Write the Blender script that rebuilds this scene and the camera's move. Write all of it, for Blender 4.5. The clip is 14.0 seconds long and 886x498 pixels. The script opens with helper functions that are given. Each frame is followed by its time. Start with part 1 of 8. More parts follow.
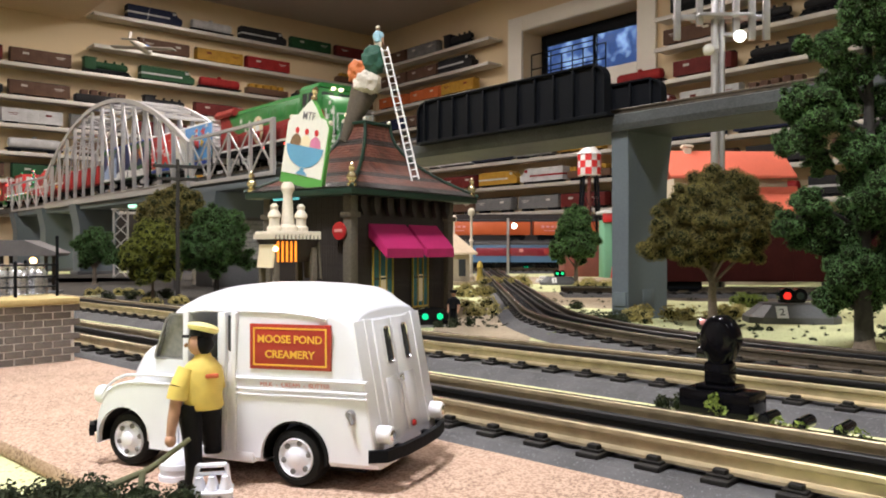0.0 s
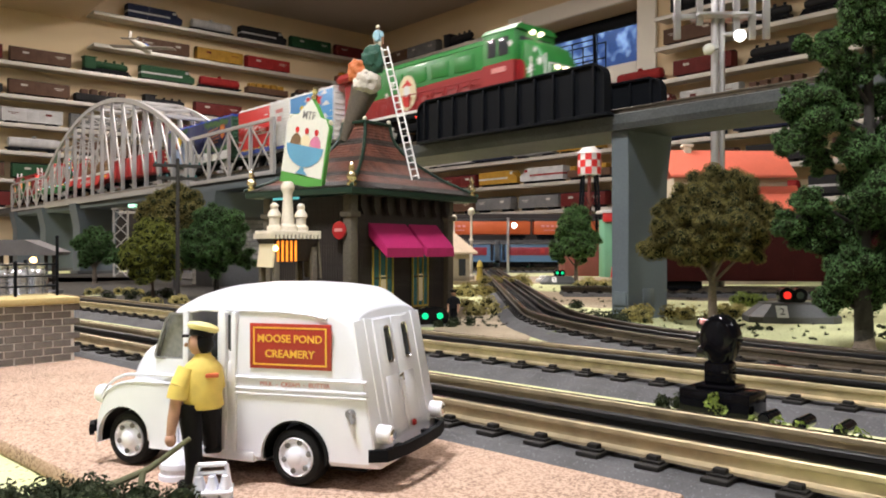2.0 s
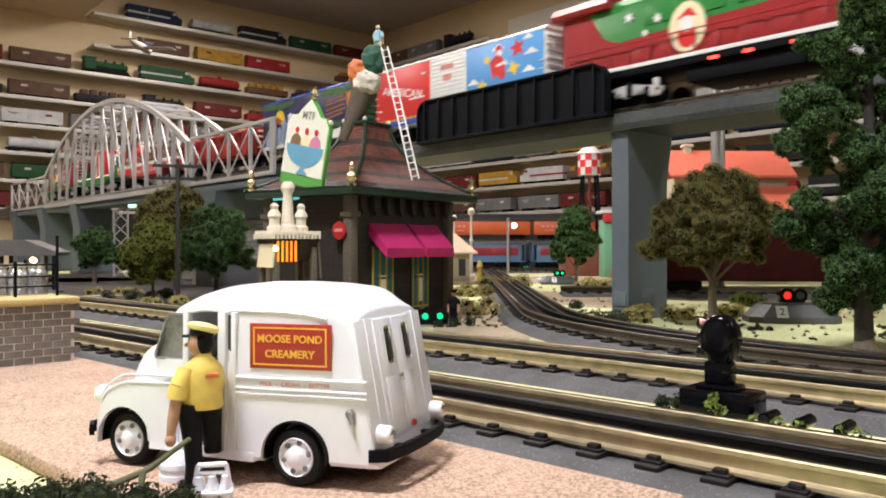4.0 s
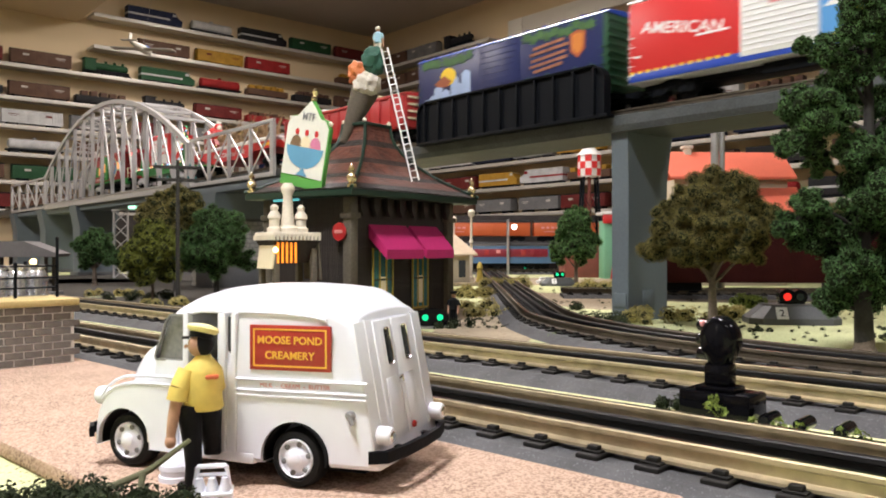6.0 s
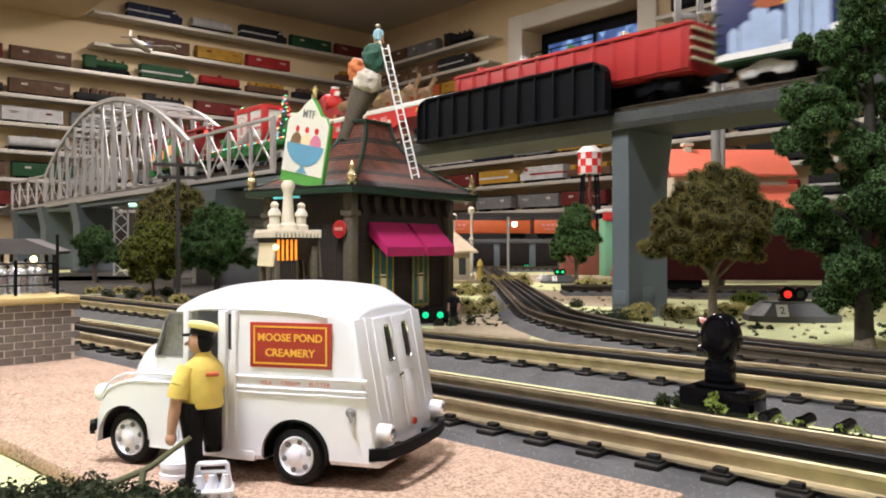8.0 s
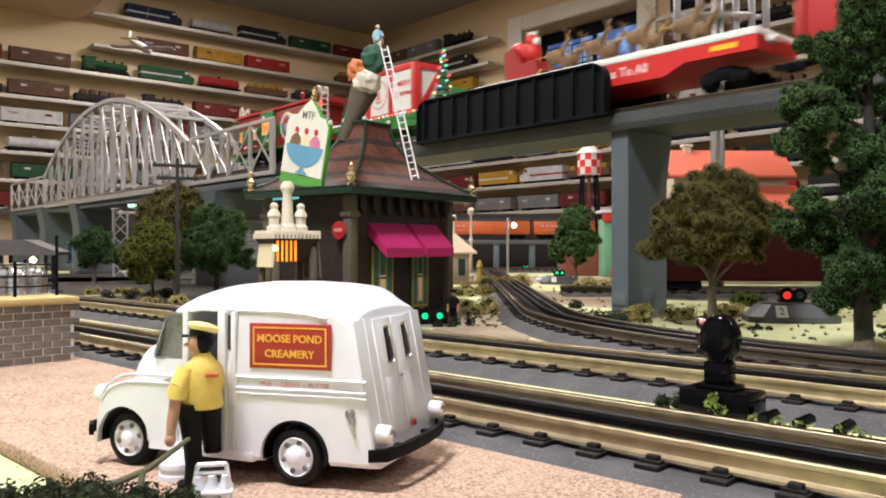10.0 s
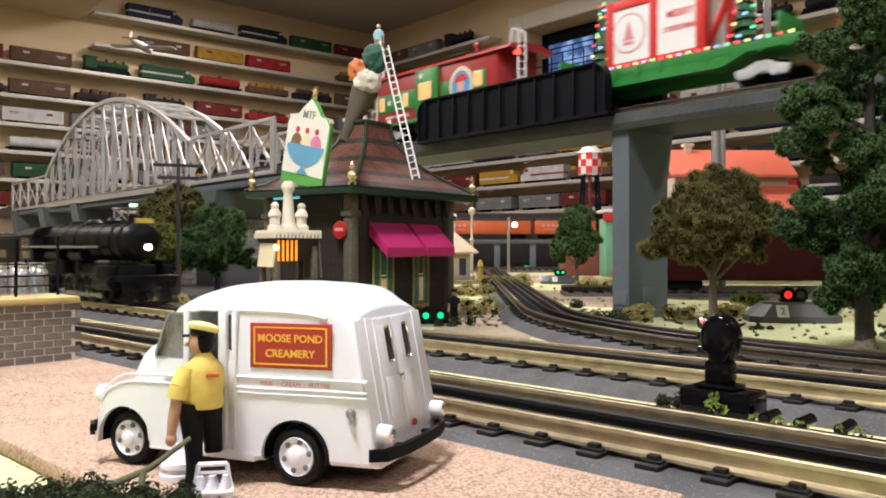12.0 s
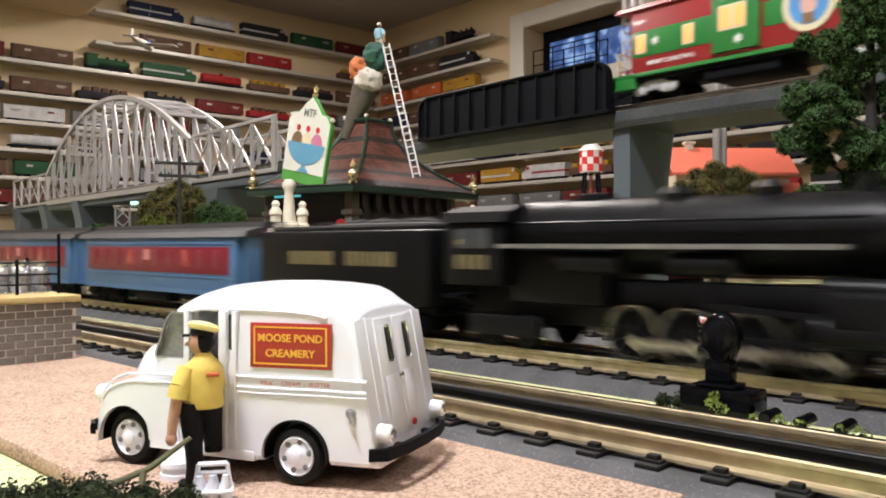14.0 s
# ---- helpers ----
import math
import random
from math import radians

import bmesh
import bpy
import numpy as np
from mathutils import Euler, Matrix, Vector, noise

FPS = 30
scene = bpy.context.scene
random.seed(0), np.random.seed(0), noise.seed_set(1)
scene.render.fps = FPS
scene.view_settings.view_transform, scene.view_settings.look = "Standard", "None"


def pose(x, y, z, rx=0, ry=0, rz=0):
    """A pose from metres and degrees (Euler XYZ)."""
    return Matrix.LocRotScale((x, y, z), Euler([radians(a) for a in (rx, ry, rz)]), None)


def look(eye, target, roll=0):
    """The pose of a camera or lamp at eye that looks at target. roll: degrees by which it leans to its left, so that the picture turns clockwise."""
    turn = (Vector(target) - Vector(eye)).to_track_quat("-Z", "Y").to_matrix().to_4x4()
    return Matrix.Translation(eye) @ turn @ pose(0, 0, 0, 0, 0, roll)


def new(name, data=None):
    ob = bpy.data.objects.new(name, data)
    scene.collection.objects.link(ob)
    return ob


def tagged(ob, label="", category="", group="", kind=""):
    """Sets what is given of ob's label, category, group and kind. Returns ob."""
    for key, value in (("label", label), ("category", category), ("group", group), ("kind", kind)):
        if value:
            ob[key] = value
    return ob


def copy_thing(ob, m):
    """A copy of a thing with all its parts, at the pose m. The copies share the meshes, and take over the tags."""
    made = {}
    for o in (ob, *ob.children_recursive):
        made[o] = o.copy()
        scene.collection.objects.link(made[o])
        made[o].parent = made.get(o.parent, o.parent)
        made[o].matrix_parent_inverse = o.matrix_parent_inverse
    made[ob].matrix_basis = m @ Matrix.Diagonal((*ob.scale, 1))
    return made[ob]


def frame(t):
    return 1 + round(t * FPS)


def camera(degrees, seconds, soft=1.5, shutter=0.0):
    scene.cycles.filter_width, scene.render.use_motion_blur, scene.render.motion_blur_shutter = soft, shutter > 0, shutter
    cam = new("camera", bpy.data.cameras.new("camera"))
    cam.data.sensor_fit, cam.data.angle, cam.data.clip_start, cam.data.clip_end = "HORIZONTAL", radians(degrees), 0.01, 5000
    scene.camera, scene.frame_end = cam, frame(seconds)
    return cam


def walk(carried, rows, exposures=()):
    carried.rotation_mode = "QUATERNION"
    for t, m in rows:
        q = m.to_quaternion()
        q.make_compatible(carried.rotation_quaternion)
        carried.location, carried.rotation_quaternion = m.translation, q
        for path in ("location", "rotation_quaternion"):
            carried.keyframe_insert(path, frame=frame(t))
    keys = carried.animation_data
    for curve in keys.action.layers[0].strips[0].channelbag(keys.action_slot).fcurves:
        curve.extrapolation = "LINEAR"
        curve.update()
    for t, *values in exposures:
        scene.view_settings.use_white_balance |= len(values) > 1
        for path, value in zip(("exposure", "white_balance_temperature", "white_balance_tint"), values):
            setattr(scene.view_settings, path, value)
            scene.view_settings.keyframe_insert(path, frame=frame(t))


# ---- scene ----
# A model railway on a table in a low basement room. Metres; the table top is z = 0.
cam = camera(58.5, 14.0, soft=1.9, shutter=0.8)
EYE = Vector((0.0, 0.0, 0.062))


def held(right=0.0, up=0.0, dx=0.0, dz=0.0):
    """The camera's pose, turned by small angles (milliradians) and shifted (metres)."""
    eye = EYE + Vector((dx, 0, dz))
    return look(eye, eye + Vector((right / 1000, 1, (up - 2.9) / 1000)))


walk(cam, [
    (0.0, held(0, 0.7)), (0.5, held(0, 0)), (1.5, held(0, 0)), (3.2, held(0, 0.2)), (5.3, held(0, 0.8)), (6.0, held(0, 2.0)),
    (6.5, held(0, 1.1)), (7.0, held(0, -0.6)), (7.5, held(-0.3, -1.3)), (8.2, held(-0.3, -1.3)), (10.3, held(0.4, 0)),
    (11.5, held(0, 0)), (12.1, held(-0.8, -0.7, 0.0001, 0.0001)), (12.5, held(0, -0.4, 0.0004, 0.0004)),
    (13.0, held(0, 0)), (13.5, held(-0.5, -0.5)), (14.0, held(-2.4, -3.8, 0.0004, 0.0006))])

# ---- light: warm ceiling lamps, a little daylight through the window ----
scene.view_settings.exposure = -0.22
world = bpy.data.worlds.new("world")
scene.world = world
world.use_nodes = True
wn = world.node_tree.nodes
sky = wn.new("ShaderNodeTexSky")
sky.sky_type, sky.sun_disc, sky.sun_elevation, sky.sun_rotation = "NISHITA", False, radians(25), radians(40)
world.node_tree.links.new(sky.outputs[0], wn["Background"].inputs[0])
wn["Background"].inputs[1].default_value = 0.12

ROOM = pose(-0.325, 3.83, 0, 0, 0, -49.5)   # x along the window wall, y out through it
CEIL = 1.08
LAMPS = [(1.15, -2.6, 23), (2.0, -1.4, 17), (2.95, -2.45, 27), (3.9, -1.3, 9), (3.9, -3.4, 7), (0.8, -1.0, 12)]
for lx, ly, watts in LAMPS:
    data = bpy.data.lights.new("ceiling_lamp_light", "AREA")
    data.shape, data.size, data.energy, data.color = "DISK", 0.22, watts, (0.97, 0.945, 0.98) if lx > 2.5 else (1.0, 0.905, 0.86)
    ob = new("ceiling_lamp_light", data)
    ob.matrix_world = ROOM @ pose(lx, ly, CEIL - 0.035)


# ---- materials ----
def material(name, color, rough=0.6, metal=0.0, vary=0.25, grain=900.0, coarse=40.0, bump=0.15, coat=0.0, speck=None, speck_at=0.62, spec=0.5):
    """A surface with grain and stains at two sizes (per metre) and fine relief."""
    m = bpy.data.materials.new(name)
    m.use_nodes = True
    t = m.node_tree
    n, l = t.nodes, t.links
    b = n["Principled BSDF"]
    b.inputs["Roughness"].default_value, b.inputs["Metallic"].default_value = rough, metal
    b.inputs["Coat Weight"].default_value = coat
    b.inputs["Specular IOR Level"].default_value = spec
    co = n.new("ShaderNodeTexCoord")
    fine, big = n.new("ShaderNodeTexNoise"), n.new("ShaderNodeTexNoise")
    fine.inputs["Scale"].default_value, fine.inputs["Detail"].default_value = grain, 4
    big.inputs["Scale"].default_value, big.inputs["Detail"].default_value = coarse, 5
    for x in (fine, big):
        l.new(co.outputs["Object"], x.inputs["Vector"])
    add = n.new("ShaderNodeMath")
    add.operation = "ADD"
    l.new(fine.outputs[0], add.inputs[0]), l.new(big.outputs[0], add.inputs[1])
    ramp = n.new("ShaderNodeMapRange")
    ramp.inputs["From Min"].default_value, ramp.inputs["From Max"].default_value = 0.6, 1.4
    ramp.inputs["To Min"].default_value, ramp.inputs["To Max"].default_value = 1 - vary, 1 + vary
    l.new(add.outputs[0], ramp.inputs[0])
    mul = n.new("ShaderNodeMix")
    mul.data_type, mul.blend_type, mul.clamp_result = "RGBA", "MULTIPLY", False
    mul.inputs["Factor"].default_value = 1.0
    mul.inputs["A"].default_value = (*color, 1)
    l.new(ramp.outputs[0], mul.inputs["B"])
    out = mul.outputs["Result"]
    if speck:
        sp = n.new("ShaderNodeTexVoronoi")
        sp.inputs["Scale"].default_value = grain * 0.8
        l.new(co.outputs["Object"], sp.inputs["Vector"])
        cut = n.new("ShaderNodeMath")
        cut.operation, cut.inputs[1].default_value = "GREATER_THAN", speck_at
        l.new(sp.outputs["Color"], cut.inputs[0])
        mx = n.new("ShaderNodeMix")
        mx.data_type = "RGBA"
        l.new(cut.outputs[0], mx.inputs["Factor"]), l.new(out, mx.inputs["A"])
        mx.inputs["B"].default_value = (*speck, 1)
        out = mx.outputs["Result"]
    l.new(out, b.inputs["Base Color"])
    if bump:
        bp = n.new("ShaderNodeBump")
        bp.inputs["Strength"].default_value, bp.inputs["Distance"].default_value = bump, 0.6 / grain
        l.new(add.outputs[0], bp.inputs["Height"]), l.new(bp.outputs[0], b.inputs["Normal"])
    return m


def glow(name, color, strength):
    m = bpy.data.materials.new(name)
    m.use_nodes = True
    b = m.node_tree.nodes["Principled BSDF"]
    b.inputs["Base Color"].default_value = (*color, 1)
    b.inputs["Emission Color"].default_value, b.inputs["Emission Strength"].default_value = (*color, 1), strength
    return m


def glass(name, tint=(0.9, 0.95, 1.0), rough=0.02):
    m = bpy.data.materials.new(name)
    m.use_nodes = True
    b = m.node_tree.nodes["Principled BSDF"]
    b.inputs["Base Color"].default_value = (*tint, 1)
    b.inputs["Roughness"].default_value, b.inputs["Transmission Weight"].default_value, b.inputs["IOR"].default_value = rough, 1.0, 1.45
    return m


plaster = material("cream_wall_paint", (0.72, 0.57, 0.36), 0.75, vary=0.06, grain=300, coarse=3, bump=0.1)
ceiling_paint = material("grey_ceiling_paint", (0.44, 0.38, 0.32), 0.8, vary=0.1, grain=200, coarse=3)
carpet = material("brown_carpet", (0.12, 0.1, 0.08), 0.95, grain=500)
white_trim = material("white_trim_paint", (0.8, 0.76, 0.68), 0.5, vary=0.05, grain=300, coarse=6)
shelf_metal = material("aluminium_shelf", (0.55, 0.52, 0.47), 0.45, 0.3, vary=0.08, grain=600, coarse=8)
turf = material("pale_green_turf", (0.56, 0.58, 0.31), 0.95, vary=0.35, grain=1400, coarse=14, bump=0.8, speck=(0.2, 0.22, 0.09), speck_at=0.86)
dirt = material("sandy_earth", (0.36, 0.29, 0.2), 0.95, vary=0.35, grain=1500, coarse=20, bump=0.7, speck=(0.18, 0.13, 0.08), speck_at=0.82)
cork = material("cork_granule_board", (0.31, 0.2, 0.145), 0.9, vary=0.6, grain=2100, coarse=50, bump=1.0, speck=(0.5, 0.35, 0.26), speck_at=0.45)
roadbed = material("grey_granite_roadbed", (0.068, 0.067, 0.07), 0.8, vary=0.5, grain=3000, coarse=60, bump=0.6, speck=(0.13, 0.135, 0.145), speck_at=0.86)
railside = material("weathered_brass_rail_web", (0.47, 0.395, 0.255), 0.42, 0.65, vary=0.35, grain=160, coarse=22, bump=0.05)
railtop = material("polished_rail_head", (0.75, 0.7, 0.62), 0.2, 1.0, vary=0.1, grain=900, coarse=80, bump=0.05)
blackrail = material("blackened_centre_rail", (0.018, 0.018, 0.018), 0.4, 0.3, vary=0.2)
tie_black = material("black_plastic_tie", (0.012, 0.011, 0.01), 0.6, vary=0.4, grain=1200, spec=0.25)
bridge_grey = material("silver_grey_bridge_paint", (0.44, 0.43, 0.43), 0.42, 0.2, vary=0.12, grain=900, coarse=20, bump=0.08)
trestle_grey = material("blue_grey_trestle_paint", (0.105, 0.13, 0.145), 0.6, vary=0.15, grain=700, coarse=18, bump=0.15)
deck_grey = material("scuffed_grey_deck_paint", (0.055, 0.062, 0.065), 0.5, vary=0.5, grain=500, coarse=40, bump=0.3)
black_steel = material("black_painted_steel", (0.006, 0.007, 0.009), 0.5, 0.0, vary=0.2, grain=900, spec=0.08)
gloss_black = material("gloss_black_plastic", (0.003, 0.003, 0.004), 0.12, vary=0.1, bump=0.0, spec=0.16)
rubber = material("black_rubber", (0.008, 0.008, 0.008), 0.7, vary=0.2, spec=0.2)
van_white = material("white_van_enamel", (0.8, 0.82, 0.9), 0.28, vary=0.02, grain=300, coarse=40, bump=0.01, coat=0.4)
chrome = material("bright_chrome", (0.85, 0.85, 0.86), 0.12, 1.0, vary=0.05, bump=0.0)
dark_glass = material("dark_window_glass", (0.05, 0.055, 0.06), 0.08, vary=0.1, bump=0.0)


# ---- mesh helpers: shapes in millimetres ----
def box(bm, x0, x1, y0, y1, z0, z1, bevel=0.0, m=None):
    r = bmesh.ops.create_cube(bm, size=1.0)
    v = r["verts"]
    bmesh.ops.scale(bm, vec=(x1 - x0, y1 - y0, z1 - z0), verts=v)
    bmesh.ops.translate(bm, vec=((x0 + x1) / 2, (y0 + y1) / 2, (z0 + z1) / 2), verts=v)
    if bevel:
        e = list({e for q in v for e in q.link_edges})
        r = bmesh.ops.bevel(bm, geom=e, offset=bevel, segments=2, affect="EDGES", profile=0.5)
        v = r["verts"]
    if m is not None:
        bmesh.ops.transform(bm, matrix=m, verts=v)
    return v


def tube(bm, a, b, r0, r1=None, n=12):
    """A round bar from a to b."""
    a, b = Vector(a), Vector(b)
    r1 = r0 if r1 is None else r1
    d = b - a
    r = bmesh.ops.create_cone(bm, cap_ends=True, segments=n, radius1=max(r0, 1e-4), radius2=max(r1, 1e-4), depth=d.length)
    m = Matrix.Translation((a + b) / 2) @ d.to_track_quat("Z", "Y").to_matrix().to_4x4()
    bmesh.ops.transform(bm, matrix=m, verts=r["verts"])
    return r["verts"]


def bar(bm, a, b, w, h):
    """A square bar from a to b: w across, h in height."""
    a, b = Vector(a), Vector(b)
    d = b - a
    v = bmesh.ops.create_cube(bm, size=1.0)["verts"]
    bmesh.ops.scale(bm, vec=(d.length, w, h), verts=v)
    m = Matrix.Translation((a + b) / 2) @ d.to_track_quat("X", "Z").to_matrix().to_4x4()
    bmesh.ops.transform(bm, matrix=m, verts=v)
    return v


def ball(bm, x, y, z, r, sub=2, sz=1.0):
    v = bmesh.ops.create_icosphere(bm, subdivisions=sub, radius=r)["verts"]
    bmesh.ops.scale(bm, vec=(1, 1, sz), verts=v)
    bmesh.ops.translate(bm, vec=(x, y, z), verts=v)
    return v


def lathe(bm, profile, x=0.0, y=0.0, z=0.0, n=20, m=None):
    """Turns a profile of (radius, height) about the upright axis."""
    rings = []
    for r, h in profile:
        rings.append([bm.verts.new((x + r * math.cos(2 * math.pi * i / n), y + r * math.sin(2 * math.pi * i / n), z + h)) for i in range(n)])
    for p, q in zip(rings, rings[1:]):
        for i in range(n):
            bm.faces.new((p[i], p[(i + 1) % n], q[(i + 1) % n], q[i]))
    bm.faces.new(rings[0][::-1]), bm.faces.new(rings[-1])
    if m is not None:
        bmesh.ops.transform(bm, matrix=m, verts=[v for g in rings for v in g])
    return [v for g in rings for v in g]


def hoop(bm, r0, r1, z0, z1, n=32):
    """A flat ring with a hole."""
    rows = [[bm.verts.new((r * math.cos(2 * math.pi * i / n), r * math.sin(2 * math.pi * i / n), z)) for i in range(n)] for r, z in ((r0, z0), (r1, z0), (r1, z1), (r0, z1))]
    for k in range(4):
        p, q = rows[k], rows[(k + 1) % 4]
        for i in range(n):
            bm.faces.new((p[i], p[(i + 1) % n], q[(i + 1) % n], q[i]))


def prism(bm, outline, y0, y1, m=None):
    """An outline of (x, z) drawn out from y0 to y1."""
    a = [bm.verts.new((x, y0, z)) for x, z in outline]
    b = [bm.verts.new((x, y1, z)) for x, z in outline]
    k = len(a)
    bm.faces.new(a), bm.faces.new(b[::-1])
    for i in range(k):
        bm.faces.new((a[i], b[i], b[(i + 1) % k], a[(i + 1) % k]))
    if m is not None:
        bmesh.ops.transform(bm, matrix=m, verts=a + b)
    return a + b


def loft(bm, rings, close=True):
    """Skins rings of points, with end caps."""
    vs = [[bm.verts.new(p) for p in r] for r in rings]
    k = len(vs[0])
    for p, q in zip(vs, vs[1:]):
        for i in range(k):
            bm.faces.new((p[i], p[(i + 1) % k], q[(i + 1) % k], q[i]))
    if close:
        bm.faces.new(vs[0][::-1]), bm.faces.new(vs[-1])
    return [v for g in vs for v in g]


def finish(bm, name, mats, smooth=False):
    bmesh.ops.recalc_face_normals(bm, faces=bm.faces)
    bmesh.ops.scale(bm, vec=(0.001, 0.001, 0.001), verts=bm.verts)
    me = bpy.data.meshes.new(name)
    bm.to_mesh(me)
    bm.free()
    for x in mats if isinstance(mats, (list, tuple)) else [mats]:
        me.materials.append(x)
    if smooth:
        for p in me.polygons:
            p.use_smooth = True
        me.set_sharp_from_angle(angle=radians(35))
    return me


def part(name, bm, mat, parent, label="", m=None, smooth=True):
    ob = new(name, finish(bm, name, mat, smooth))
    ob.parent = parent
    if m is not None:
        ob.matrix_basis = m
    return tagged(ob, label) if label else ob


def thing(name, m, label, category, group="", kind=""):
    ob = new(name)
    ob.empty_display_size = 0.01
    ob.matrix_basis = m
    return tagged(ob, label, category, group, kind)


def solid(name, bm, mat, m, label, category, group="", kind="", smooth=True):
    ob = new(name, finish(bm, name, mat, smooth))
    ob.matrix_basis = m
    return tagged(ob, label, category, group, kind)


def shared(name, me, parent, m):
    ob = new(name, me)
    ob.parent = parent
    ob.matrix_basis = m
    return ob


def writing(text, size, m, mat, parent, name="lettering", label="", depth=0.05, bold=0.0):
    """Lettering in the built-in font, centred, flat in its own xy plane; size in millimetres."""
    c = bpy.data.curves.new("t", "FONT")
    c.body, c.size, c.align_x, c.align_y, c.extrude = text, size / 1000, "CENTER", "CENTER", depth / 1000
    c.resolution_u, c.offset = 3, bold / 1000
    o = bpy.data.objects.new("t", c)
    scene.collection.objects.link(o)
    bpy.context.view_layer.update()
    me = bpy.data.meshes.new_from_object(o.evaluated_get(bpy.context.evaluated_depsgraph_get()))
    bpy.data.objects.remove(o)
    me.materials.clear()
    me.materials.append(mat)
    ob = new(name, me)
    ob.parent = parent
    ob.matrix_basis = m
    return tagged(ob, label) if label else ob


def B():
    return bmesh.new()


# ---- the room ----
def room():
    bm = B(); box(bm, -100, 5600, -4600, 100, -1070, -1050)
    solid("floor", bm, carpet, ROOM, "dark brown carpeted basement floor", "floor", kind="structure")
    bm = B(); box(bm, -100, 5600, -4600, 100, CEIL * 1000, CEIL * 1000 + 60)
    solid("ceiling", bm, ceiling_paint, ROOM, "low greyish painted basement ceiling", "ceiling", kind="structure")
    bm = B(); box(bm, -100, 0, -4600, 100, -1050, CEIL * 1000)
    solid("wall_shelves", bm, plaster, ROOM, "cream painted wall behind train shelves", "wall", kind="structure")
    bm = B(); box(bm, 5500, 5600, -4600, 100, -1050, CEIL * 1000)
    solid("wall_back", bm, plaster, ROOM, "plain cream painted basement wall", "wall", kind="structure")
    bm = B(); box(bm, 0, 5500, -4600, -4500, -1050, CEIL * 1000)
    solid("wall_side", bm, plaster, ROOM, "plain cream painted basement wall", "wall", kind="structure")
    # the window wall, thick, with its deep opening
    x0, x1, z0, z1 = 985, 1520, 690, 900
    bm = B()
    box(bm, 0, x0, 0, 128, -1050, CEIL * 1000)
    box(bm, x1, 5500, 0, 128, -1050, CEIL * 1000)
    box(bm, x0, x1, 0, 128, -1050, z0)
    box(bm, x0, x1, 0, 128, z1, CEIL * 1000)
    solid("wall_window", bm, plaster, ROOM, "cream painted wall with a deep window recess", "wall", kind="structure")
    w = thing("window_1", ROOM @ pose(0, 0, 0), "deep basement window with white trim and dark frame", "window", kind="structure")
    bm = B()
    box(bm, x0 - 75, x0, -14, -2, z0 - 75, z1 + 60, 3); box(bm, x1, x1 + 75, -14, -2, z0 - 75, z1 + 60, 3)
    box(bm, x0, x1, -14, -2, z0 - 75, z0, 3); box(bm, x0, x1, -14, -2, z1, z1 + 60, 3)
    part("trim", bm, white_trim, w, "white painted casing")
    bm = B()
    for a, b in ((x0 + 2, x0 + 22), (x1 - 22, x1 - 2), (1244, 1254)):
        box(bm, a, b, 98, 118, z0 + 2, z1 - 2, 2)
    for a, b in ((z0 + 2, z0 + 14), (z1 - 45, z1 - 2)):
        box(bm, x0 + 22, x1 - 22, 99, 117, a, b, 2)
    part("window_frame", bm, black_steel, w, "dark metal sash frame")
    for a, b in ((x0 + 22, 1244), (1254, x1 - 22)):
        bm = B(); box(bm, a, b, 106, 110, z0 + 14, z1 - 45)
        o = part("pane", bm, glass("window_glass"), w)
        o.visible_shadow = False
    rack = thing("wire_rack", ROOM, "black wire rack standing in the window recess", "rack")
    for y in (22, 84):
        for z in (z0 + 3, z0 + 62, z0 + 118):
            bm = B(); tube(bm, (x0 + 20, y, z), (x0 + 330, y, z), 2.4, n=6)
            part("rail", bm, black_steel, rack)
        for x in (x0 + 20, x0 + 120, x0 + 225, x0 + 330):
            bm = B(); tube(bm, (x, y, z0), (x, y, z0 + 120), 2.4, n=6)
            part("upright", bm, black_steel, rack)
    # soffit boxed in over the shelves
    bm = B(); box(bm, 0, 420, -4500, -1360, 905, CEIL * 1000 - 2, 4)
    solid("soffit", bm, plaster, ROOM, "cream boxed-in soffit under the ceiling", "soffit", kind="structure")
    for lx, ly, watts in LAMPS:
        t = thing("ceiling_lamp", ROOM @ pose(lx, ly, CEIL), "round warm white ceiling lamp", "lamp", "ceiling lamps")
        bm = B(); lathe(bm, [(125, -30), (125, 0), (112, -2), (112, -30)], n=32)
        part("rim", bm, white_trim, t)
        bm = B(); lathe(bm, [(108, -26), (108, -20)], n=32)
        part("diffuser", bm, glow("lamp_diffuser", (1.0, 0.84, 0.62), 6.0), t)
    # outside, behind the pane: snow light and bare trees at dusk
    bm = B(); box(bm, -1500, 3600, 900, 910, -200, 2600)
    m = glow("winter_dusk", (0.25, 0.42, 0.9), 0.9)
    n, l = m.node_tree.nodes, m.node_tree.links
    co, ns, rp = n.new("ShaderNodeTexCoord"), n.new("ShaderNodeTexNoise"), n.new("ShaderNodeValToRGB")
    ns.inputs["Scale"].default_value = 14
    l.new(co.outputs["Object"], ns.inputs["Vector"]), l.new(ns.outputs[0], rp.inputs[0])
    rp.color_ramp.elements[0].position, rp.color_ramp.elements[0].color = 0.5, (0.02, 0.03, 0.08, 1)
    rp.color_ramp.elements[1].position, rp.color_ramp.elements[1].color = 0.68, (0.45, 0.65, 1.0, 1)
    l.new(rp.outputs[0], n["Principled BSDF"].inputs["Emission Color"])
    solid("backdrop", bm, m, ROOM, "bluish snowy garden at dusk", "backdrop", kind="structure")


room()


